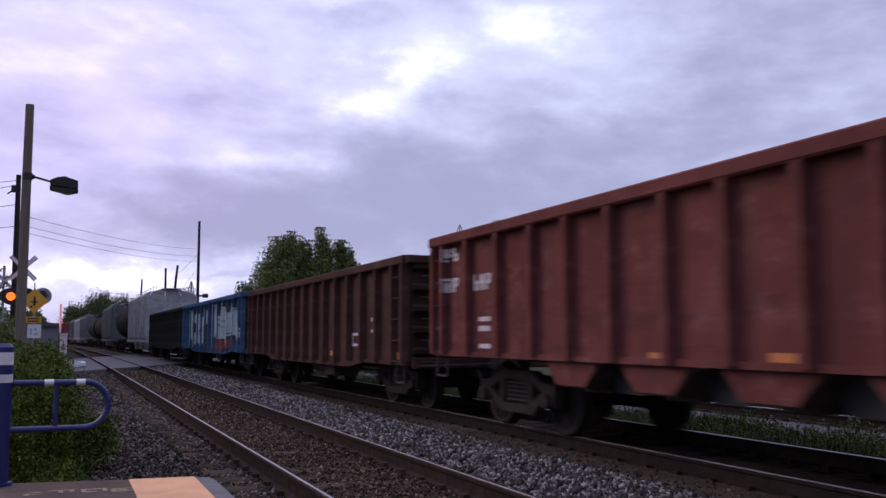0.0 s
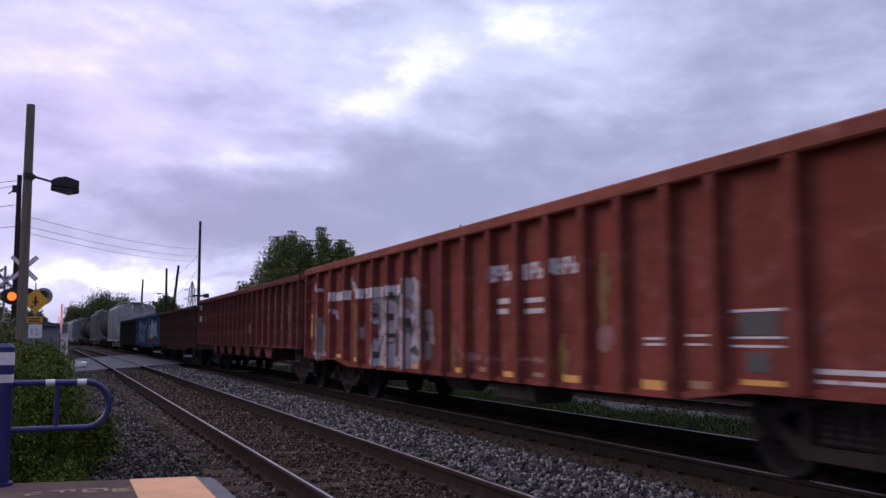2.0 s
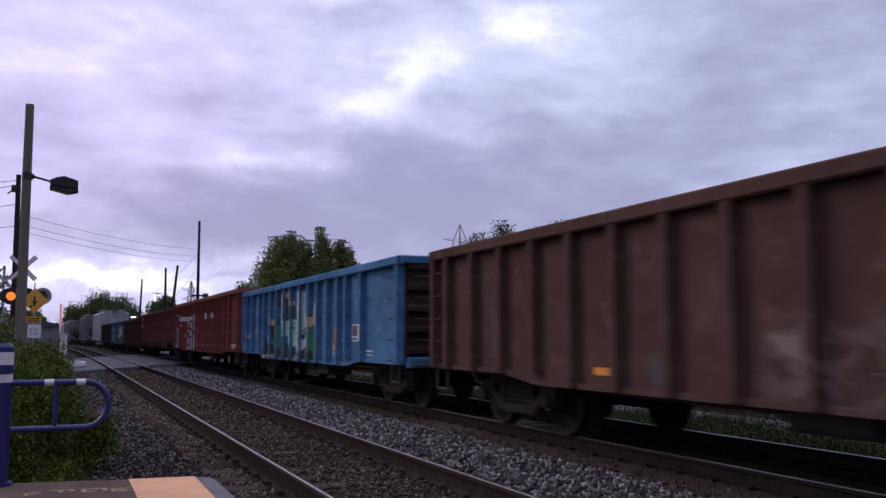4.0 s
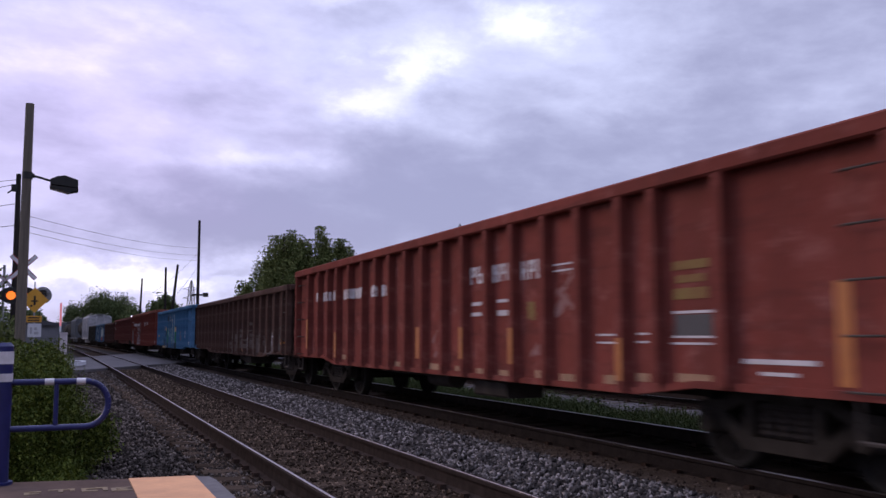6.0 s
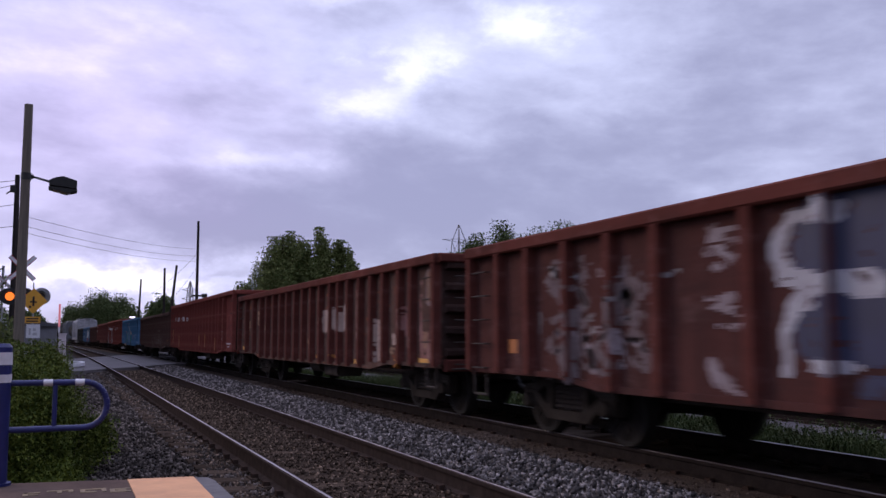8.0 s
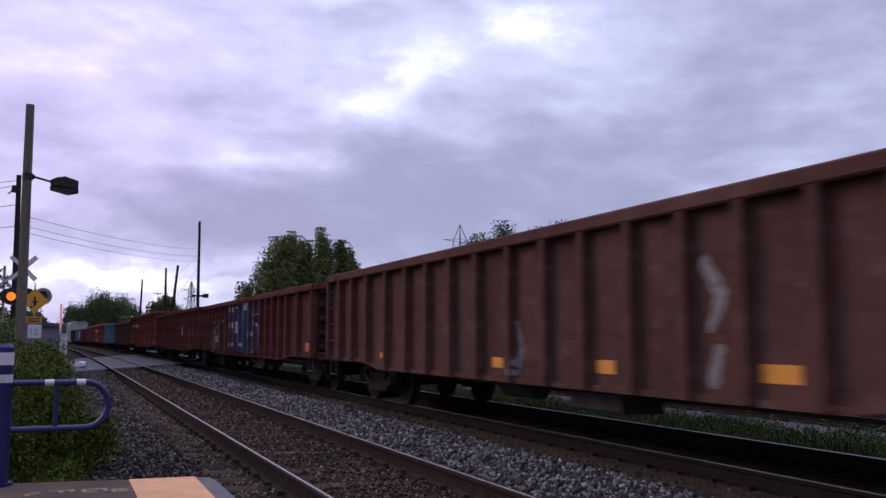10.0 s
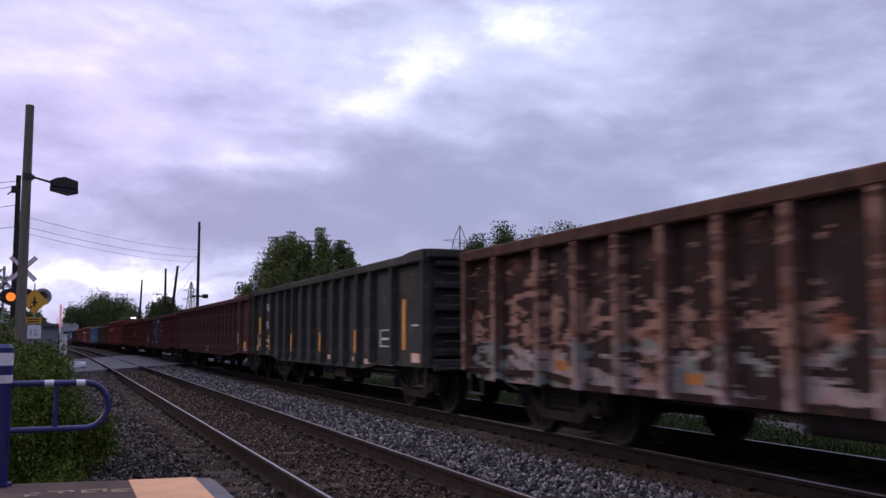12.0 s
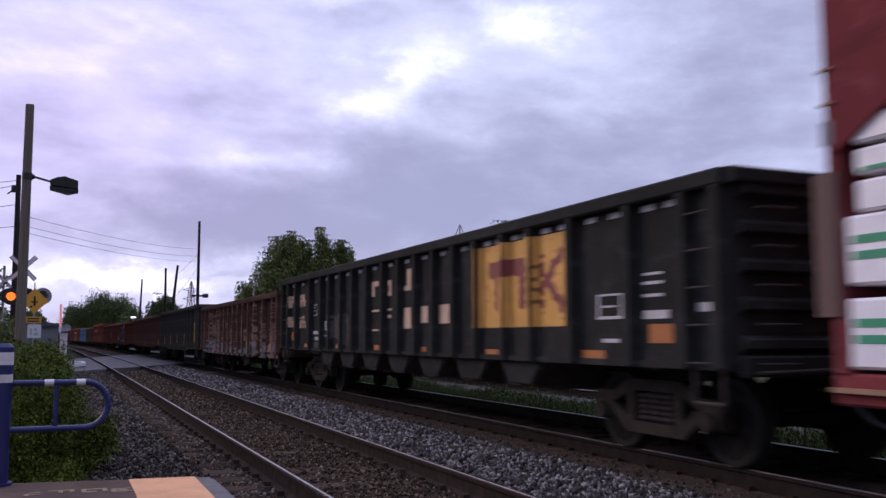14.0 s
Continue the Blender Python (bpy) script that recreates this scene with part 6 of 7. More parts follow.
GREEN_FIRST = [([(2.86, 1.7), (3.1, 1.03)], 0.09, (2, 3)), ([(2.79, 1.28), (2.92, 1.11)], 0.05, (4, 4)), ([(2.75, 0.92), (2.97, 0.86)], 0.04, (6, 6)),
    ([(3.63, 2.23), (3.69, 1.67), (3.55, 1.35)], 0.09, (2, 3)), ([(3.35, 1.15), (3.79, 1.31), (3.63, 0.96)], 0.09, (2, 3)), ([(4.03, 1.54), (4.12, 1.27)], 0.07, (3, 3)),
    ([(4.34, 1.5), (4.25, 1.04), (4.48, 0.75)], 0.09, (2, 3)), ([(4.31, 2.07), (4.55, 1.49)], 0.1, (1, 3)), ([(4.49, 2.36), (4.56, 2.09)], 0.06, (2, 2)),
    ([(4.63, 2.31), (4.87, 2.03)], 0.05, (3, 3)), ([(3.18, 0.68), (3.97, 0.73)], 0.05, (4, 4)), ([(3.9, 1.74), (4.02, 1.62)], 0.05, (4, 4))]
GREEN_SECOND = [([(4.72, 1.49), (4.72, 1.01)], 0.1, (1, 3)), ([(4.98, 2.21), (5.07, 1.48), (5.25, 0.99)], 0.11, (2, 3)), ([(4.94, 1.77), (5.02, 1.48)], 0.06, (0, 0)),
    ([(5.79, 2.18), (5.99, 1.66)], 0.27, (1, 3)), ([(5.5, 2.17), (5.57, 1.54)], 0.1, (3, 3)), ([(6.26, 2.04), (6.38, 1.65)], 0.05, (3, 3)),
    ([(5.65, 2.28), (5.93, 2.3), (6.26, 2.04)], 0.035, (4, 4)), ([(5.48, 1.47), (6.05, 1.33), (6.37, 1.2)], 0.2, (0, 3)), ([(5.77, 1.3), (5.9, 0.93)], 0.09, (2, 2)),
    ([(5.98, 1.54), (6.44, 1.55)], 0.06, (2, 2)), ([(5.7, 1.2), (5.76, 0.93)], 0.04, (3, 3))]
GREEN_THIRD = [([(6.7, 1.88), (6.81, 1.38)], 0.13, (0, 3)), ([(6.56, 1.32), (6.79, 0.95), (6.91, 0.84)], 0.19, (0, 0)), ([(7.0, 1.93), (6.93, 1.73)], 0.05, (4, 4)),
    ([(7.23, 2.15), (7.28, 1.55), (7.03, 1.17)], 0.17, (2, 3)), ([(7.27, 1.79), (7.26, 1.43)], 0.06, (0, 0)), ([(7.69, 1.74), (7.63, 1.54)], 0.13, (0, 3)),
    ([(7.48, 1.78), (7.81, 1.79)], 0.03, (3, 3)), ([(7.69, 1.85), (7.81, 1.9)], 0.05, (4, 4)), ([(7.08, 1.08), (7.62, 1.26), (7.87, 1.39)], 0.2, (2, 3)),
    ([(7.57, 1.43), (7.25, 1.22)], 0.045, (3, 3))]
GREEN_LAST = [([(7.92, 1.39), (8.14, 1.2), (8.48, 0.94)], 0.3, (1, 3)), ([(8.06, 1.5), (8.49, 1.28)], 0.16, (1, 3)), ([(7.83, 1.59), (8.42, 1.49)], 0.05, (4, 4)),
    ([(7.63, 0.78), (7.73, 0.7)], 0.11, (4, 4)), ([(7.51, 0.91), (7.8, 0.92)], 0.05, (6, 6)), ([(7.85, 1.42), (7.81, 1.2)], 0.1, (0, 0)), ([(6.42, 0.68), (6.67, 0.66)], 0.04, (4, 4)),
    ([(8.15, 1.41), (8.32, 1.2)], 0.035, (3, 3)), ([(8.26, 1.97), (8.57, 1.96)], 0.02, (5, 5)), ([(8.22, 1.9), (8.16, 1.62)], 0.025, (5, 5)), ([(8.25, 1.75), (8.53, 1.77)], 0.02, (5, 5)),
    ([(8.25, 1.67), (8.5, 1.61)], 0.05, (4, 4))]
SCRAWL_LOW = [([(2.19, 1.98), (2.5, 1.86)], 0.05, (2, 2)), ([(2.74, 1.88), (3.02, 1.38), (3.07, 1.2)], 0.04, (2, 2)), ([(3.14, 1.9), (3.39, 1.86)], 0.04, (1, 2)),
    ([(3.45, 1.6), (3.73, 1.65), (3.7, 1.42)], 0.05, (2, 2)), ([(1.91, 1.46), (1.83, 1.23)], 0.05, (2, 2)), ([(2.3, 1.26), (2.52, 0.95)], 0.06, (1, 2)),
    ([(2.29, 1.07), (2.67, 1.23)], 0.05, (1, 2)), ([(2.93, 1.2), (3.06, 0.9)], 0.08, (1, 2)), ([(3.18, 1.26), (3.36, 0.94)], 0.07, (1, 2)), ([(3.5, 1.31), (3.63, 0.98)], 0.06, (1, 2)),
    ([(3.69, 1.2), (3.97, 1.13)], 0.05, (1, 2))]
SCRAWL_UPRIGHT = [([(4.97, 2.16), (5.29, 2.14), (4.96, 2.08), (5.32, 2.02)], 0.03, (1, 1)), ([(5.32, 2.02), (4.92, 1.96), (5.28, 1.88), (4.99, 1.81)], 0.03, (1, 1)),
    ([(4.9, 1.54), (5.26, 1.55), (4.94, 1.47), (5.33, 1.43)], 0.03, (1, 1)), ([(5.04, 1.31), (5.39, 1.29)], 0.025, (1, 1)), ([(4.95, 0.98), (5.02, 0.86), (5.3, 0.78)], 0.07, (1, 1)),
    ([(4.35, 1.78), (4.52, 1.82)], 0.02, (2, 2))]
NAVY_FIRST = [([(6.31, 1.94), (6.67, 1.95)], 0.4, (0, 0)), ([(6.23, 1.28), (6.63, 1.32)], 0.33, (0, 0)),
    ([(6.38, 2.15), (5.93, 2.14), (5.75, 1.91), (5.84, 1.68), (6.19, 1.65)], 0.07, (1, 1)), ([(6.22, 1.6), (6.7, 1.59)], 0.09, (1, 1)),
    ([(6.18, 1.54), (5.93, 1.46), (5.82, 1.24), (5.84, 0.96)], 0.07, (1, 1)), ([(6.05, 1.0), (6.52, 1.0)], 0.04, (1, 1))]
NAVY_REST = [([(7.3, 2.0), (7.0, 1.8), (6.98, 1.3), (7.3, 1.02), (7.62, 1.3), (7.6, 1.85), (7.3, 2.0)], 0.19, (0, 1)), ([(7.95, 2.1), (8.1, 1.15), (8.45, 1.6), (8.8, 1.1), (8.95, 2.1)], 0.19, (0, 1)),
    ([(10.3, 2.1), (9.7, 2.15), (9.35, 1.85), (9.6, 1.6), (10.2, 1.45), (10.3, 1.2), (9.9, 0.98), (9.3, 1.05)], 0.21, (0, 1)), ([(7.28, 1.62), (7.34, 1.5)], 0.07, (1, 1)), ([(6.6, 0.86), (10.4, 0.9)], 0.035, (0, 0))]
GREEN_TAG = spray(GREEN_GROUND + GREEN_FIRST + GREEN_SECOND + GREEN_THIRD + GREEN_LAST, 0.035, seed=4)
def navy_tag(u, z):
    first, rest = spray(NAVY_FIRST, 0.0, seed=6)(u, z), spray(NAVY_REST, 0.06, seed=6)(u, z)
    return np.where(first >= 0, first, rest)



SCRAWL = spray(SCRAWL_LOW + SCRAWL_UPRIGHT, 0.0, fray=0.012, seed=8)
GREY_TAG = spray(GREY_FRONT + GREY_LETTERS + GREY_BLOCK, 0.012, fray=0.03, seed=9)


def panel_colour(u, z):
    """worn remains of a painted sign: a bar, two thin posts and two slanting strokes"""
    u = u - 0.13
    c = np.where((u > 11.48) & (u < 13.92), 0, -1)
    rag = 0.018 * np.sin(u * 31) + 0.014 * np.sin(z * 43)
    red = ((u > 11.75) & (u < 12.95 + rag) & (z > 1.98 + rag) & (z < 2.2)) | (np.abs(u - 11.98) < 0.055 + rag) & (z > 1.56) & (z < 2.1) | (np.abs(u - 12.72) < 0.10 + rag) & (z > 1.56) & (z < 2.1)
    cross = near_line(u, z, [(13.62, 2.16), (13.30, 1.88), (13.66, 1.58)]) < 0.065 + rag
    cross = cross | (np.abs(u - 13.18) < 0.06 + rag) & (z > 1.56) & (z < 2.18) & (np.sin(z * 29) > -0.75)
    stain = (np.hypot(u - 13.05, (z - 1.85) * 0.5) < 0.15)
    c = np.where(red | cross, 1, c)
    return np.where(stain & (np.sin(u * 60) * np.sin(z * 47) > 0.1), 2, c)


gondola("plain black-brown gondola car", 57.69, 14.7, 2.62, P_BLACK, 15)
BLOCK_TAG = spray([([(2.2, 1.0), (2.4, 2.0), (3.4, 1.2), (4.2, 2.1), (5.2, 1.1), (6.4, 2.0)], 0.42, (0, 1)), ([(3.0, 1.7), (3.6, 1.6)], 0.10, (1, 1)), ([(5.0, 1.6), (5.5, 1.5)], 0.12, (1, 1)), ([(7.0, 0.85), (7.2, 2.2)], 0.25, (2, 1)),
                   ([(8.2, 0.95), (8.6, 2.05), (9.6, 1.3), (10.4, 2.1), (11.4, 1.0), (12.2, 2.0), (13.4, 1.4)], 0.40, (0, 1)), ([(9.0, 0.9), (10.6, 1.0)], 0.12, (2, 2)), ([(11.2, 0.85), (12.4, 1.2)], 0.13, (2, 1))], 0.10, seed=12)
gondola("blue gondola car covered in pale graffiti", 42.36, 14.3, 2.62, P_BLUE_OLD, 14,
        films=[("pale blocky graffiti with dark red shapes", 1.6, 14.0, 0.72, 2.42, BLOCK_TAG, [G_PALE, G_INK, M_LOGO_RED], "graffiti")])
gondola("dark brown gondola car with small white stencils", 27.0, 13.2, 2.56, P_DARK, 15, rows=[
    ("stencil", M_LETTER, [(0.9, 1.25, 2.05, 2.2), (0.9, 1.25, 1.85, 1.98), (10.1, 10.6, 1.25, 1.3), (10.1, 10.15, 1.05, 1.3), (10.55, 10.6, 1.05, 1.3), (10.1, 10.6, 1.05, 1.1), (11.3, 11.7, 1.5, 1.58), (11.3, 11.7, 1.3, 1.36)]),
    ("reflector", M_ORANGE, [(0.3, 0.7, 0.85, 0.97), (4.4, 4.7, 0.85, 0.95), (8.6, 8.95, 0.85, 0.95), (12.3, 12.9, 0.85, 0.97)])])
gondola("brown-red hopper car with sawtooth discharge pockets", 12.64, 16.9, 2.70, P_BROWNRED, R_HOPPER, 0.11, 0.96, 0.96, name="open_hopper_car",
        pockets=[(3.1 + 1.53 * k, 4.63 + 1.53 * k) for k in range(7)], rows=[
    ("car_number", M_LETTER, chars(0.48, 0.9, 2.31, 2.5, 2) + chars(0.48, 0.9, 1.86, 2.07, 2) + chars(1.38, 1.95, 1.85, 2.07, 3)),
    ("stencil", M_LETTER, [(1.54, 1.88, 1.43, 1.49), (1.54, 1.88, 1.30, 1.37), (1.55, 1.88, 1.07, 1.13), (8.55, 8.83, 0.99, 1.05), (14.9, 15.25, 2.0, 2.06), (14.0, 14.25, 1.33, 1.355), (14.0, 14.025, 1.15, 1.355), (14.0, 14.25, 1.15, 1.175)]),
    ("reflector", M_STRIPE, [(3.74, 4.05, 0.97, 1.06), (5.37, 5.58, 0.98, 1.07), (6.98, 7.36, 0.99, 1.09), (9.19, 9.68, 1.0, 1.09), (10.72, 11.16, 1.01, 1.11), (12.24, 12.65, 1.01, 1.11), (15.75, 16.1, 1.0, 1.2)])],
        films=[("chalky rubbed patches and dusty streaks", 6.0, 16.4, 1.0, 2.45, blotch([(13.35, 1.85, 0.35, 0.22, 0), (14.2, 1.95, 0.3, 0.3, 0), (15.2, 1.8, 0.4, 0.3, 0), (14.9, 1.5, 0.3, 0.08, 0), (11.7, 1.35, 0.2, 0.12, 1), (12.4, 1.45, 0.15, 0.12, 1), (10.6, 1.5, 0.2, 0.15, 1), (8.6, 1.5, 0.15, 0.15, 1), (15.9, 1.3, 0.25, 0.1, 0)], 1.1, 5), [G_CHALK, G_FAINT, M_SMUDGE], "scrape", 0.42)])
gondola("red gondola car with white lettering and grey graffiti", -4.84, 16.7, 2.76, P_CP1, R_CP1, chord=P_CPTOP, rows=[
    ("road_name", M_LETTER, chars(1.62, 6.75, 1.97, 2.15, 24, 0.24, (8, 17), -0.06)),
    ("car_number", M_LETTER, chars(9.72, 10.2, 1.93, 2.14, 2) + chars(10.52, 11.0, 1.91, 2.11, 3) + chars(11.28, 11.78, 1.92, 2.12, 3)),
    ("stencil", M_LETTER, [(9.77, 10.09, 1.64, 1.71), (9.76, 10.05, 1.51, 1.58), (10.53, 10.96, 1.63, 1.69), (10.53, 10.96, 1.5, 1.56), (14.22, 14.81, 1.42, 1.445), (14.21, 14.8, 1.2, 1.22), (14.21, 14.79, 1.13, 1.15), (12.97, 13.32, 1.19, 1.215), (12.97, 13.32, 1.135, 1.16),
                            (13.61, 13.92, 1.22, 1.24), (13.61, 13.94, 1.14, 1.16), (15.14, 15.95, 0.94, 0.98), (15.41, 15.8, 0.87, 0.9), (15.14, 15.35, 0.87, 0.9)]),
    ("dark_panel", M_SLATE, [(14.29, 14.74, 1.23, 1.41), (14.37, 14.63, 0.93, 1.09)]), ("pale_patch", M_CREAM_DULL, [(9.2, 9.45, 0.76, 0.82), (10.72, 10.95, 0.75, 0.8), (13.64, 13.94, 0.76, 0.83), (16.2, 16.5, 0.82, 0.89), (16.32, 16.5, 2.05, 2.2)]),
    ("reflector", M_PANEL, [(2.3, 2.6, 0.80, 0.88), (3.5, 3.8, 0.76, 0.84), (4.43, 4.69, 0.75, 0.82), (5.19, 5.49, 0.72, 0.79), (6.69, 6.99, 0.70, 0.79), (8.39, 8.78, 0.70, 0.79), (9.92, 10.3, 0.70, 0.79), (11.4, 11.82, 0.71, 0.80), (12.91, 13.32, 0.72, 0.81), (14.31, 14.78, 0.79, 0.87), (16.31, 16.53, 0.99, 1.85), (0.2, 0.34, 1.2, 1.75)])],
        films=[("sprayed grey and white tags", 0.15, 11.2, 0.7, 2.45, GREY_TAG, [G_GREY, G_LILAC, G_DUSTY, G_INK, M_OLIVE], "graffiti", 0.20), ("scraped olive and dusty smears", 7.6, 12.6, 0.74, 2.3, blotch([(8.3, 1.05, 0.06, 0.25, 0), (8.75, 1.3, 0.05, 0.5, 1), (9.1, 0.95, 0.25, 0.05, 1), (11.4, 1.0, 0.1, 0.3, 0), (12.25, 1.8, 0.08, 0.35, 0), (12.3, 1.2, 0.12, 0.12, 1), (10.9, 0.95, 0.3, 0.03, 1), (9.6, 0.93, 0.3, 0.03, 1)], 0.9, 6), [M_OLIVE, G_FAINT], "scrape", 0.2)])
gondola("blue gondola car with green and white graffiti", -22.36, 13.9, 2.57, P_BLUE, R_BLUE, rows=[
    ("car_number", M_LETTER, chars(1.78, 2.28, 1.74, 1.95, 3) + chars(1.78, 2.28, 1.33, 1.51, 4) + [(1.85, 2.28, 1.04, 1.09), (1.85, 2.28, 0.93, 0.98)]),
    ("road_name", M_LETTER, [(8.24, 8.6, 1.2, 1.28)]),
    ("stencil", M_LETTER, [(11.06, 11.63, 1.44, 1.465), (11.05, 11.62, 1.21, 1.235), (11.04, 11.61, 1.14, 1.165), (11.04, 11.07, 1.15, 1.46), (11.60, 11.63, 1.15, 1.46), (10.38, 10.73, 1.25, 1.28), (10.38, 10.73, 1.15, 1.19), (9.71, 10.03, 0.9, 0.925), (9.71, 10.03, 0.845, 0.87), (11.95, 12.3, 0.95, 0.98), (11.95, 12.3, 0.88, 0.9)]),
    ("dark_panel", M_SLATE, [(11.15, 11.59, 1.245, 1.43)]), ("ghost_mark", M_SLATEBLUE, [(8.9, 9.35, 1.9, 2.05), (8.9, 9.4, 1.62, 1.72), (8.92, 9.38, 1.36, 1.46), (8.9, 9.35, 1.12, 1.2), (9.65, 10.12, 1.82, 1.92), (9.66, 10.1, 1.56, 1.63), (9.65, 10.0, 1.3, 1.38)]),
    ("rust_patch", M_RUSTORANGE, [(10.07, 10.16, 1.03, 1.45)]), ("pale_patch", M_CREAM_DULL, [(9.0, 9.22, 0.87, 0.95), (10.48, 10.68, 0.91, 0.96)]),
    ("reflector", M_ORANGE, [(9.74, 10.04, 0.95, 1.05), (6.75, 7.0, 0.92, 1.0)])],
        films=[("green, mint and black graffiti lettering", 2.5, 8.75, 0.66, 2.40, GREEN_TAG, [G_MINT, G_GREEN, G_PALE, G_INK, G_SAND, M_LETTER, M_RUSTORANGE], "graffiti", 0.12), ("small cream and ink scribbles", 0.25, 1.6, 0.72, 2.4, blotch([(0.75, 1.25, 0.10, 0.07, 0), (0.55, 0.95, 0.08, 0.11, 0), (1.05, 0.84, 0.22, 0.05, 0), (0.9, 1.12, 0.08, 0.06, 1), (1.1, 2.1, 0.25, 0.05, 1), (0.8, 1.75, 0.12, 0.05, 2), (0.95, 1.68, 0.2, 0.03, 2)], 0.8, 3), [G_SAND, G_INK, M_LOGO_RED], "graffiti")])
gondola("dark rusty gondola car with pale tags along its sill", -37.67, 15.8, 2.50, P_DARK3, 18, rows=[
    ("stencil", M_LETTER, [(13.6, 14.1, 1.2, 1.24), (13.6, 13.65, 1.0, 1.24), (14.05, 14.1, 1.0, 1.24)]), ("reflector", M_ORANGE, [(14.9, 15.3, 0.82, 0.95), (4.4, 4.7, 0.82, 0.9)])],
        films=[("dusty tags and orange stains low on the sheets", 0.6, 15.6, 0.68, 2.2, blotch([(7.5, 0.95, 0.25, 0.2, 0), (8.3, 1.0, 0.2, 0.3, 0), (9.2, 1.1, 0.22, 0.35, 0), (10.0, 0.95, 0.25, 0.2, 0), (10.9, 1.2, 0.25, 0.4, 0), (11.7, 1.0, 0.2, 0.3, 0), (12.4, 1.05, 0.25, 0.25, 0),
                   (13.1, 0.9, 0.2, 0.2, 0), (14.6, 1.1, 0.12, 0.35, 2), (15.1, 1.02, 0.15, 0.10, 1), (2.0, 1.4, 0.06, 0.5, 2), (1.2, 1.8, 0.08, 0.2, 0), (5.5, 0.9, 0.2, 0.12, 2), (9.6, 0.8, 0.4, 0.06, 1), (15.0, 1.9, 0.1, 0.3, 2)], 1.1, 7), [G_DUSTDIM, M_RUSTORANGE, M_SMUDGE], "graffiti", 0.4)])
gondola("red gondola car with white lettering and orange stripes", -54.28, 16.9, 2.75, P_CP2, R_CP2, rows=[
    ("road_name", M_LETTER, chars(1.95, 6.60, 1.97, 2.16, 24, 0.20, (8, 17), -0.05)),
    ("car_number", M_LETTER, chars(9.8, 10.25, 1.93, 2.16, 2) + chars(10.55, 11.05, 1.92, 2.15, 3) + chars(11.3, 11.88, 1.9, 2.13, 3)),
    ("stencil", M_LETTER, [(9.85, 10.14, 1.63, 1.68), (9.84, 10.14, 1.49, 1.54), (10.64, 11.02, 1.65, 1.69), (10.63, 11.02, 1.48, 1.55), (14.29, 14.84, 1.42, 1.445), (14.28, 14.83, 1.2, 1.22), (14.27, 14.82, 1.14, 1.16), (13.01, 13.37, 1.22, 1.24), (13.01, 13.37, 1.14, 1.16), (13.71, 14.0, 1.23, 1.25), (13.71, 14.0, 1.15, 1.17),
                            (15.2, 16.0, 0.99, 1.03), (15.4, 15.8, 0.9, 0.93), (12.1, 12.5, 2.02, 2.04), (12.1, 12.5, 1.95, 1.97)]),
    ("dark_panel", M_SLATE, [(14.31, 14.83, 1.22, 1.41)]), ("green_smear", M_OLIVE, [(14.3, 14.8, 1.82, 1.9), (14.35, 14.75, 1.7, 1.77), (14.3, 14.78, 1.55, 1.65), (11.45, 11.65, 1.42, 1.62)]),
    ("pale_patch", M_CREAM_DULL, [(3.63, 3.9, 0.77, 0.86), (6.72, 6.98, 0.72, 0.8), (8.29, 8.72, 0.72, 0.81), (9.27, 9.52, 0.73, 0.8), (9.98, 10.36, 0.71, 0.79), (10.68, 11.06, 0.71, 0.79), (11.65, 11.92, 0.73, 0.82), (12.22, 12.6, 0.72, 0.80), (13.12, 13.44, 0.73, 0.82), (13.69, 13.97, 0.78, 0.86), (14.32, 14.8, 0.80, 0.88)]),
    ("reflector", M_STRIPE, [(0.95, 1.1, 0.95, 1.6), (3.2, 3.34, 0.80, 1.3), (7.7, 7.85, 0.87, 1.36), (9.4, 9.55, 0.91, 1.34), (10.95, 11.08, 0.88, 1.32), (13.28, 13.44, 0.78, 1.2), (16.2, 16.34, 0.85, 1.62)])],
        films=[("faint pale scrawls", 8.2, 12.8, 0.9, 2.2, spray([([(8.45, 1.15), (8.6, 1.3), (8.7, 1.0), (8.5, 0.95)], 0.03, (0, 0)), ([(12.2, 2.0), (12.5, 1.9), (12.25, 1.7), (12.5, 1.55)], 0.05, (0, 0)), ([(12.15, 1.5), (12.3, 1.6)], 0.05, (0, 0)), ([(11.5, 1.0), (11.8, 1.05)], 0.05, (0, 0))], 0.0, fray=0.03, seed=5), [G_FAINT], "graffiti")])
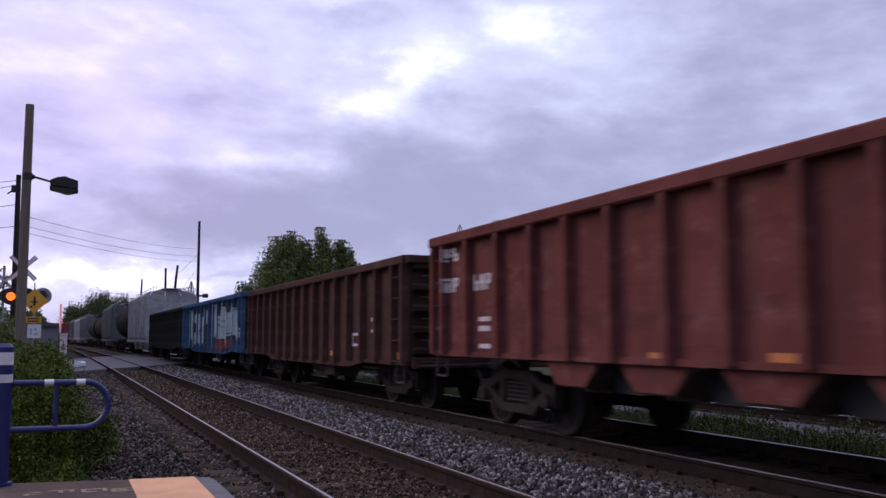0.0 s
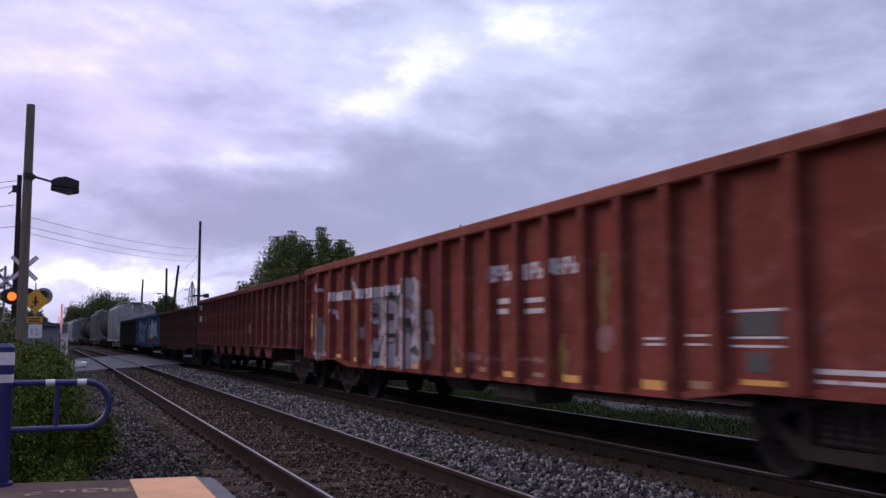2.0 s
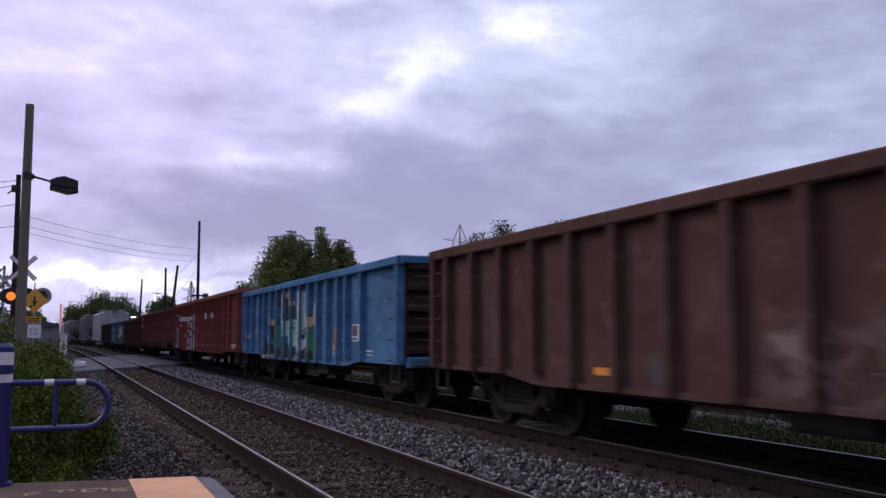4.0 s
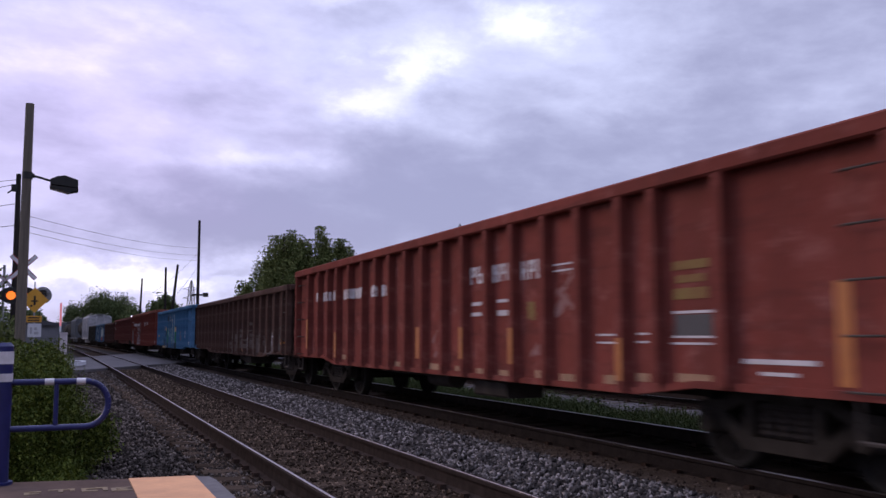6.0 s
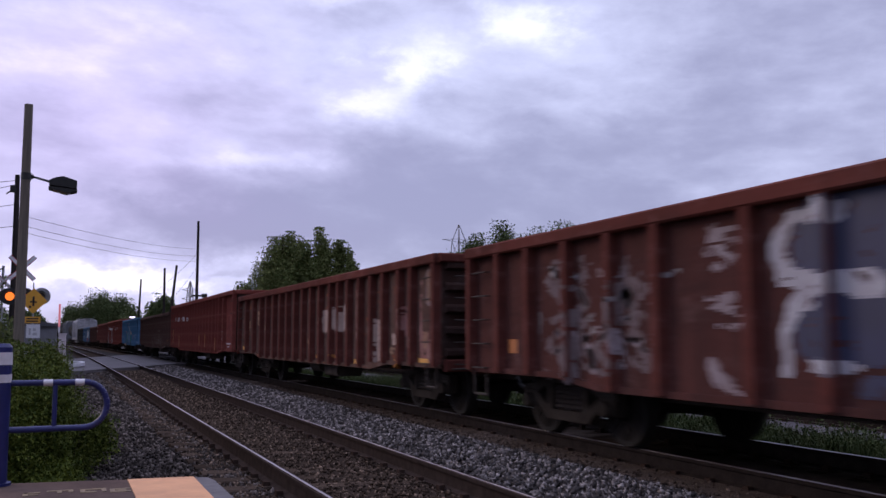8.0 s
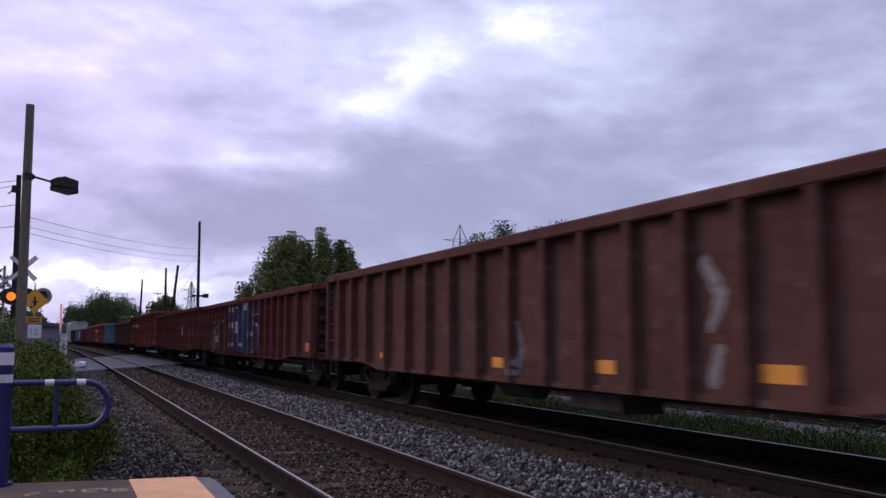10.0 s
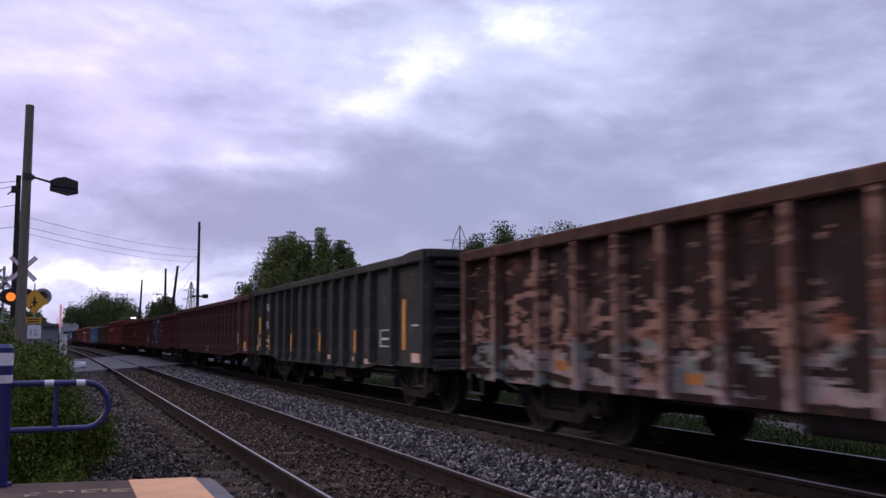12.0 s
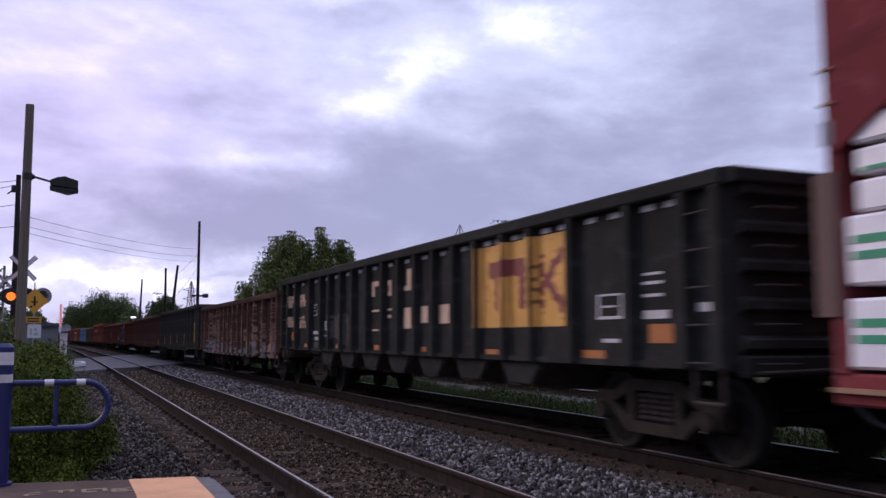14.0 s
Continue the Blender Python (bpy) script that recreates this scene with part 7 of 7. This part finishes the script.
gondola("brown gondola car with red posts and white patches", -72.1, 16.1, 2.47, P_BROWN4, R_BROWN, rib_mat=P_RIBRED, chord=P_RIBRED, rows=[
    ("dull_patch", M_CREAM_DULL, [(15.55, 15.68, 1.76, 2.24), (12.8, 13.0, 0.85, 1.02), (15.4, 15.55, 1.05, 1.3), (15.75, 15.98, 0.95, 1.05), (2.6, 2.9, 1.85, 1.95), (3.0, 3.3, 1.55, 1.7), (4.5, 4.62, 1.8, 1.95), (4.7, 4.78, 1.76, 1.86)]),
    ("dark_panel", M_SLATE, [(15.72, 16.0, 1.42, 1.8)]), ("chalk_smear", M_CREAM_DULL, [(15.8, 15.96, 1.63, 1.74)]),
    ("reflector", M_PANEL, [(0.4, 0.8, 0.85, 0.95), (6.25, 6.5, 0.71, 0.80), (9.17, 9.48, 0.70, 0.78), (11.83, 12.22, 0.70, 0.80), (15.2, 15.6, 0.80, 0.89)])],
        films=[("torn white patches", 9.5, 15.9, 0.7, 2.4, blotch([(9.86, 1.56, 0.22, 0.23, 0), (10.62, 1.58, 0.18, 0.25, 0), (11.28, 1.6, 0.24, 0.25, 0), (13.37, 1.30, 0.26, 0.24, 0), (13.37, 0.94, 0.26, 0.15, 0), (14.1, 1.18, 0.14, 0.10, 0), (15.6, 1.98, 0.09, 0.28, 1), (15.85, 1.68, 0.16, 0.10, 1)], 0.20, 2, True), [G_PATCH, G_DUSTY], "pale_patch", 0.12),
               ("scraped pale and orange flecks", 0.4, 15.95, 0.68, 2.3, blotch([(1.46, 1.6, 0.07, 0.14, 0), (2.1, 1.93, 0.07, 0.14, 1), (2.75, 1.75, 0.12, 0.22, 0), (3.2, 1.6, 0.10, 0.12, 1), (4.1, 1.5, 0.09, 0.15, 0), (7.05, 1.0, 0.08, 0.25, 0), (8.42, 1.0, 0.10, 0.26, 0), (9.3, 0.8, 0.25, 0.05, 2), (12.86, 0.95, 0.12, 0.15, 2),
                   (14.6, 1.5, 0.10, 0.25, 1), (14.95, 1.1, 0.10, 0.3, 1), (14.2, 0.8, 0.3, 0.07, 2), (15.5, 1.0, 0.20, 0.25, 1), (15.3, 1.45, 0.05, 0.5, 1), (10.6, 0.85, 0.2, 0.06, 2), (14.0, 1.0, 0.12, 0.06, 0), (12.3, 1.6, 0.05, 0.4, 1)], 0.9, 9), [M_CREAM_DULL, G_FAINT, M_RUSTORANGE], "scrape", 0.3)])
gondola("red-brown gondola car with large navy and white graffiti", -89.31, 16.8, 2.42, P_SOWS, R_NAVY, rib_mat=P_RIBRED, chord=P_RIBRED, rows=[
    ("reflector", M_STRIPE, [(1.1, 1.32, 1.02, 1.19), (15.9, 16.2, 0.9, 1.1)])],
        films=[("large navy and white graffiti letters", 5.6, 10.8, 0.78, 2.26, navy_tag, [G_NAVY, G_WHITE], "graffiti"), ("small pale scrawls", 1.9, 5.6, 0.68, 2.3, SCRAWL, [G_NAVY, G_PALE_GREY, G_GREY], "graffiti", 0.45), ("hazy grey overspray", 1.7, 4.2, 0.7, 2.2, blotch([(2.5, 1.1, 0.35, 0.30, 0), (3.2, 1.12, 0.45, 0.32, 0), (3.7, 1.5, 0.25, 0.30, 0), (2.3, 1.85, 0.25, 0.2, 0), (2.9, 1.6, 0.15, 0.4, 0), (3.9, 1.1, 0.2, 0.2, 0)], 1.5, 12), [G_HAZE], "graffiti", 0.5)])
gondola("dull brown gondola car with small orange reflectors", -107.33, 16.7, 2.49, P_GON5, R_GON5, hump=0.035, rows=[
    ("car_number", M_LETTER, chars(1.35, 1.66, 1.82, 2.0, 2) + chars(1.35, 1.66, 1.55, 1.72, 2)),
    ("stencil", M_LETTER, [(14.45, 14.9, 1.31, 1.35), (14.45, 14.9, 1.07, 1.11), (14.45, 14.5, 1.07, 1.35), (14.85, 14.9, 1.07, 1.35), (15.4, 16.2, 0.84, 0.87)]),
    ("red_patch", M_LOGO_RED, [(14.3, 14.44, 0.98, 1.42), (14.91, 15.08, 0.98, 1.42)]),
    ("grab_iron", M_UNDER, [(15.85, 16.25, z, z + 0.03) for z in (1.1, 1.4, 1.7, 2.0)] + [(15.83, 15.86, 1.0, 2.1), (16.24, 16.27, 1.0, 2.1)]),
    ("reflector", M_ORANGE, [(3.2, 3.4, 0.86, 0.96), (5.25, 5.46, 0.84, 0.95), (7.73, 8.02, 0.83, 0.96), (10.23, 10.56, 0.84, 0.98), (12.66, 13.09, 0.85, 1.0), (15.42, 15.81, 0.88, 1.11)])],
        films=[("pale scrawls", 7.6, 12.6, 0.75, 1.95, spray([([(8.45, 1.4), (8.55, 1.1), (8.4, 0.8)], 0.035, (1, 2)), ([(12.0, 1.85), (12.2, 1.6), (12.05, 1.3)], 0.04, (2, 2)), ([(12.15, 1.1), (12.1, 0.85)], 0.06, (2, 1))], 0.02, seed=3), [G_NAVY, G_GREY, G_GREY], "graffiti")])
gondola("black gondola car with orange stripes and white stencils", -124.63, 13.4, 2.55, P_BLACKOLD, R_BLACK, hump=0.035, rows=[
    ("car_number", M_LETTER, chars(1.42, 1.86, 1.95, 2.15, 3) + chars(1.4, 2.08, 1.48, 1.67, 6) + [(1.45, 1.72, 1.13, 1.18), (1.45, 1.72, 0.98, 1.02)]),
    ("stencil", M_LETTER, [(11.05, 11.61, 1.34, 1.36), (11.04, 11.6, 1.06, 1.085), (11.05, 11.09, 1.06, 1.36), (11.57, 11.61, 1.06, 1.36), (11.15, 11.5, 1.18, 1.22), (10.98, 11.76, 0.74, 0.765), (12.13, 12.43, 0.80, 0.825), (4.2, 4.6, 0.70, 0.73), (1.5, 2.1, 0.80, 0.83), (12.6, 12.9, 1.4, 1.43)]),
    ("pale_patch", M_CREAM, [(2.72, 3.05, 0.80, 0.88), (5.22, 5.55, 0.73, 0.85), (7.66, 8.09, 0.78, 0.87), (9.43, 9.69, 0.78, 0.86), (10.15, 10.6, 0.74, 0.83), (12.61, 13.1, 0.80, 0.97), (0.18, 0.36, 0.87, 1.03)]),
    ("reflector", M_ORANGE, [(0.44, 0.65, 1.32, 1.8), (0.46, 0.67, 0.98, 1.2), (1.97, 2.17, 0.89, 1.30), (4.55, 4.72, 0.9, 1.32), (7.1, 7.3, 0.94, 1.33), (9.62, 9.83, 0.94, 1.37), (12.18, 12.32, 1.02, 1.85)])],
        films=[("blurred pale scrawls", 0.1, 10.7, 0.8, 1.5, spray([([(0.2, 1.3), (0.25, 1.1), (0.35, 1.25), (0.4, 0.95)], 0.06, (0, 1)), ([(0.7, 1.2), (0.85, 1.0)], 0.07, (0, 1)), ([(10.1, 1.35), (10.4, 1.3), (10.15, 1.2), (10.45, 1.12), (10.2, 1.0), (10.4, 0.95)], 0.025, (1, 1)), ([(5.3, 1.3), (5.4, 1.05)], 0.03, (1, 1))], 0.015, fray=0.03, seed=5), [G_GREY, M_SMUDGE], "graffiti")])
gondola("badly rusted gondola car with peeling pale paint", -139.43, 13.5, 2.40, P_RUSTY, R_RUSTY, hump=0.035, rib_mat=P_RUSTYRIB, chord=P_RUSTTOP, rows=[
    ("reflector", M_RUSTORANGE, [(2.4, 2.7, 0.85, 0.96), (4.75, 5.0, 0.80, 0.9), (8.05, 8.3, 0.82, 0.91), (9.0, 9.3, 0.82, 0.92), (12.1, 12.7, 0.92, 1.05)]),
    ("pale_patch", M_CREAM_DULL, [(10.75, 11.2, 1.36, 1.38), (10.85, 11.25, 1.12, 1.15), (12.55, 12.75, 1.4, 1.62), (9.75, 9.95, 0.98, 1.01)]),
    ("dark_panel", M_SLATE, [(12.45, 12.8, 1.1, 1.35)])],
        films=[("scabs of peach, pale pink and grey-green old paint", 0.02, 13.46, 0.66, 2.24, peeled(R_RUSTY, 0.13, 0.63, 2.25), [G_PEACH, G_ROSE, G_SAGE, G_RUST], "peeling_paint", 0.3),
               ("torn pale patches and a dark plate", 12.0, 13.4, 0.7, 2.2, blotch([(12.62, 1.55, 0.17, 0.16, 0), (13.2, 1.6, 0.10, 0.5, 1), (12.3, 0.98, 0.35, 0.09, 2), (12.6, 0.8, 0.6, 0.08, 1)], 0.5, 4), [G_ROSE, G_PEACH, M_RUSTORANGE], "peeling_paint", 0.1)])
PANEL_CAR = gondola("black hopper-bottom gondola car with an orange panel and pale blocks", -153.38, 16.6, 2.66, P_BLACK, R_PANEL, 0.13, 0.94, 0.94, slot=0.06, name="open_hopper_car",
        pockets=[(3.2 + 1.46 * k, 4.66 + 1.46 * k) for k in range(7)], rows=[
    ("wordmark_block", M_CREAM, [(6.95, 7.12, 1.95, 2.22), (7.12, 7.34, 2.13, 2.22), (7.64, 7.7, 1.95, 2.1), (7.9, 8.03, 1.93, 2.2), (7.7, 7.9, 1.93, 2.0), (7.7, 7.9, 2.12, 2.2), (8.44, 8.6, 1.96, 2.2), (8.66, 8.97, 1.98, 2.06), (8.8, 8.97, 2.06, 2.33),
                                  (6.98, 8.04, 1.675, 1.71), (7.0, 7.35, 1.33, 1.36), (7.85, 8.02, 1.55, 1.60), (8.64, 8.97, 1.36, 1.7), (9.4, 9.7, 1.44, 1.7), (10.18, 10.6, 1.42, 1.7)]),
    ("car_number", M_CREAM, chars(0.75, 1.21, 1.93, 2.22, 2) + chars(1.6, 2.13, 1.93, 2.22, 3) + chars(0.74, 1.18, 1.46, 1.71, 2) + chars(1.57, 2.16, 1.44, 1.71, 4)),
    ("stencil", M_LETTER, chars(2.5, 3.29, 1.29, 1.36, 9) + chars(2.49, 2.88, 1.16, 1.23, 5) + chars(2.99, 3.29, 1.16, 1.23, 4) + [(2.77, 3.13, 1.93, 1.945), (2.77, 3.13, 1.70, 1.715), (2.77, 2.785, 1.7, 1.945), (3.115, 3.13, 1.7, 1.945), (2.87, 3.03, 1.87, 1.885), (2.87, 3.03, 1.80, 1.815), (3.65, 4.05, 1.38, 1.41), (3.65, 4.05, 1.43, 1.46), (3.65, 4.05, 1.48, 1.51), (3.65, 4.05, 1.53, 1.56), (3.68, 4.04, 1.24, 1.265), (14.51, 14.98, 1.64, 1.66), (14.5, 14.97, 1.4, 1.43), (14.51, 14.55, 1.41, 1.66), (14.93, 14.97, 1.41, 1.66), (14.6, 14.85, 1.52, 1.54), (15.33, 15.63, 1.81, 1.835), (15.33, 15.63, 1.72, 1.75), (15.33, 15.63, 1.6, 1.63), (15.33, 15.72, 1.39, 1.47), (16.15, 16.4, 1.44, 1.52), (14.6, 14.9, 1.16, 1.2)]),
    ("faded_patch", M_SMUDGE, [(4.36, 4.75, 1.2, 1.66), (5.18, 5.55, 1.06, 1.67), (2.61, 3.3, 0.99, 1.12)]),
    ("reflector", M_STRIPE, [(0.78, 1.13, 1.15, 1.35), (2.07, 2.4, 0.98, 1.08), (15.42, 15.78, 1.16, 1.34), (14.19, 14.63, 0.99, 1.08), (11.78, 12.16, 0.98, 1.06), (9.39, 9.65, 0.99, 1.07), (7.13, 7.4, 0.99, 1.08), (4.66, 4.84, 0.97, 1.08)])],
        films=[("orange-yellow painted panel with red shapes", 11.5, 14.08, 1.34, 2.41, panel_colour, [M_PANEL, M_LOGO_RED, M_DULLPANEL], "painted_panel", 0.02)])
lumber_flat("maroon lumber flat car with white wrapped lumber packs", -171.03, 18.0, P_MAROON)


def motions():
    times = [0.5 * k for k in range(29)]
    for car, s0, length in ROLLING:
        rows = []
        for t in times:
            f = s0 + SPEED * t
            r = f - length
            a = Vector((X2 + bend(f), f, Z2))
            b = Vector((X2 + bend(r), r, Z2))
            turn = math.degrees(math.atan2(-(a.x - b.x), a.y - b.y))
            rows.append((t, pose(a.x, a.y, a.z, 0, 0, turn)))
        walk(car, rows)
    # wheels of the open cars roll on the rail
    turn = math.degrees(SPEED / 0.42 / FPS)
    for w, dy in WHEELS:
        if w.parent.parent.name.startswith(("gondola_car", "open_hopper_car")):
            walk(w, [(k / FPS, pose(0, dy, 0.42, -turn * k, 0, 0)) for k in range(421)])


motions()
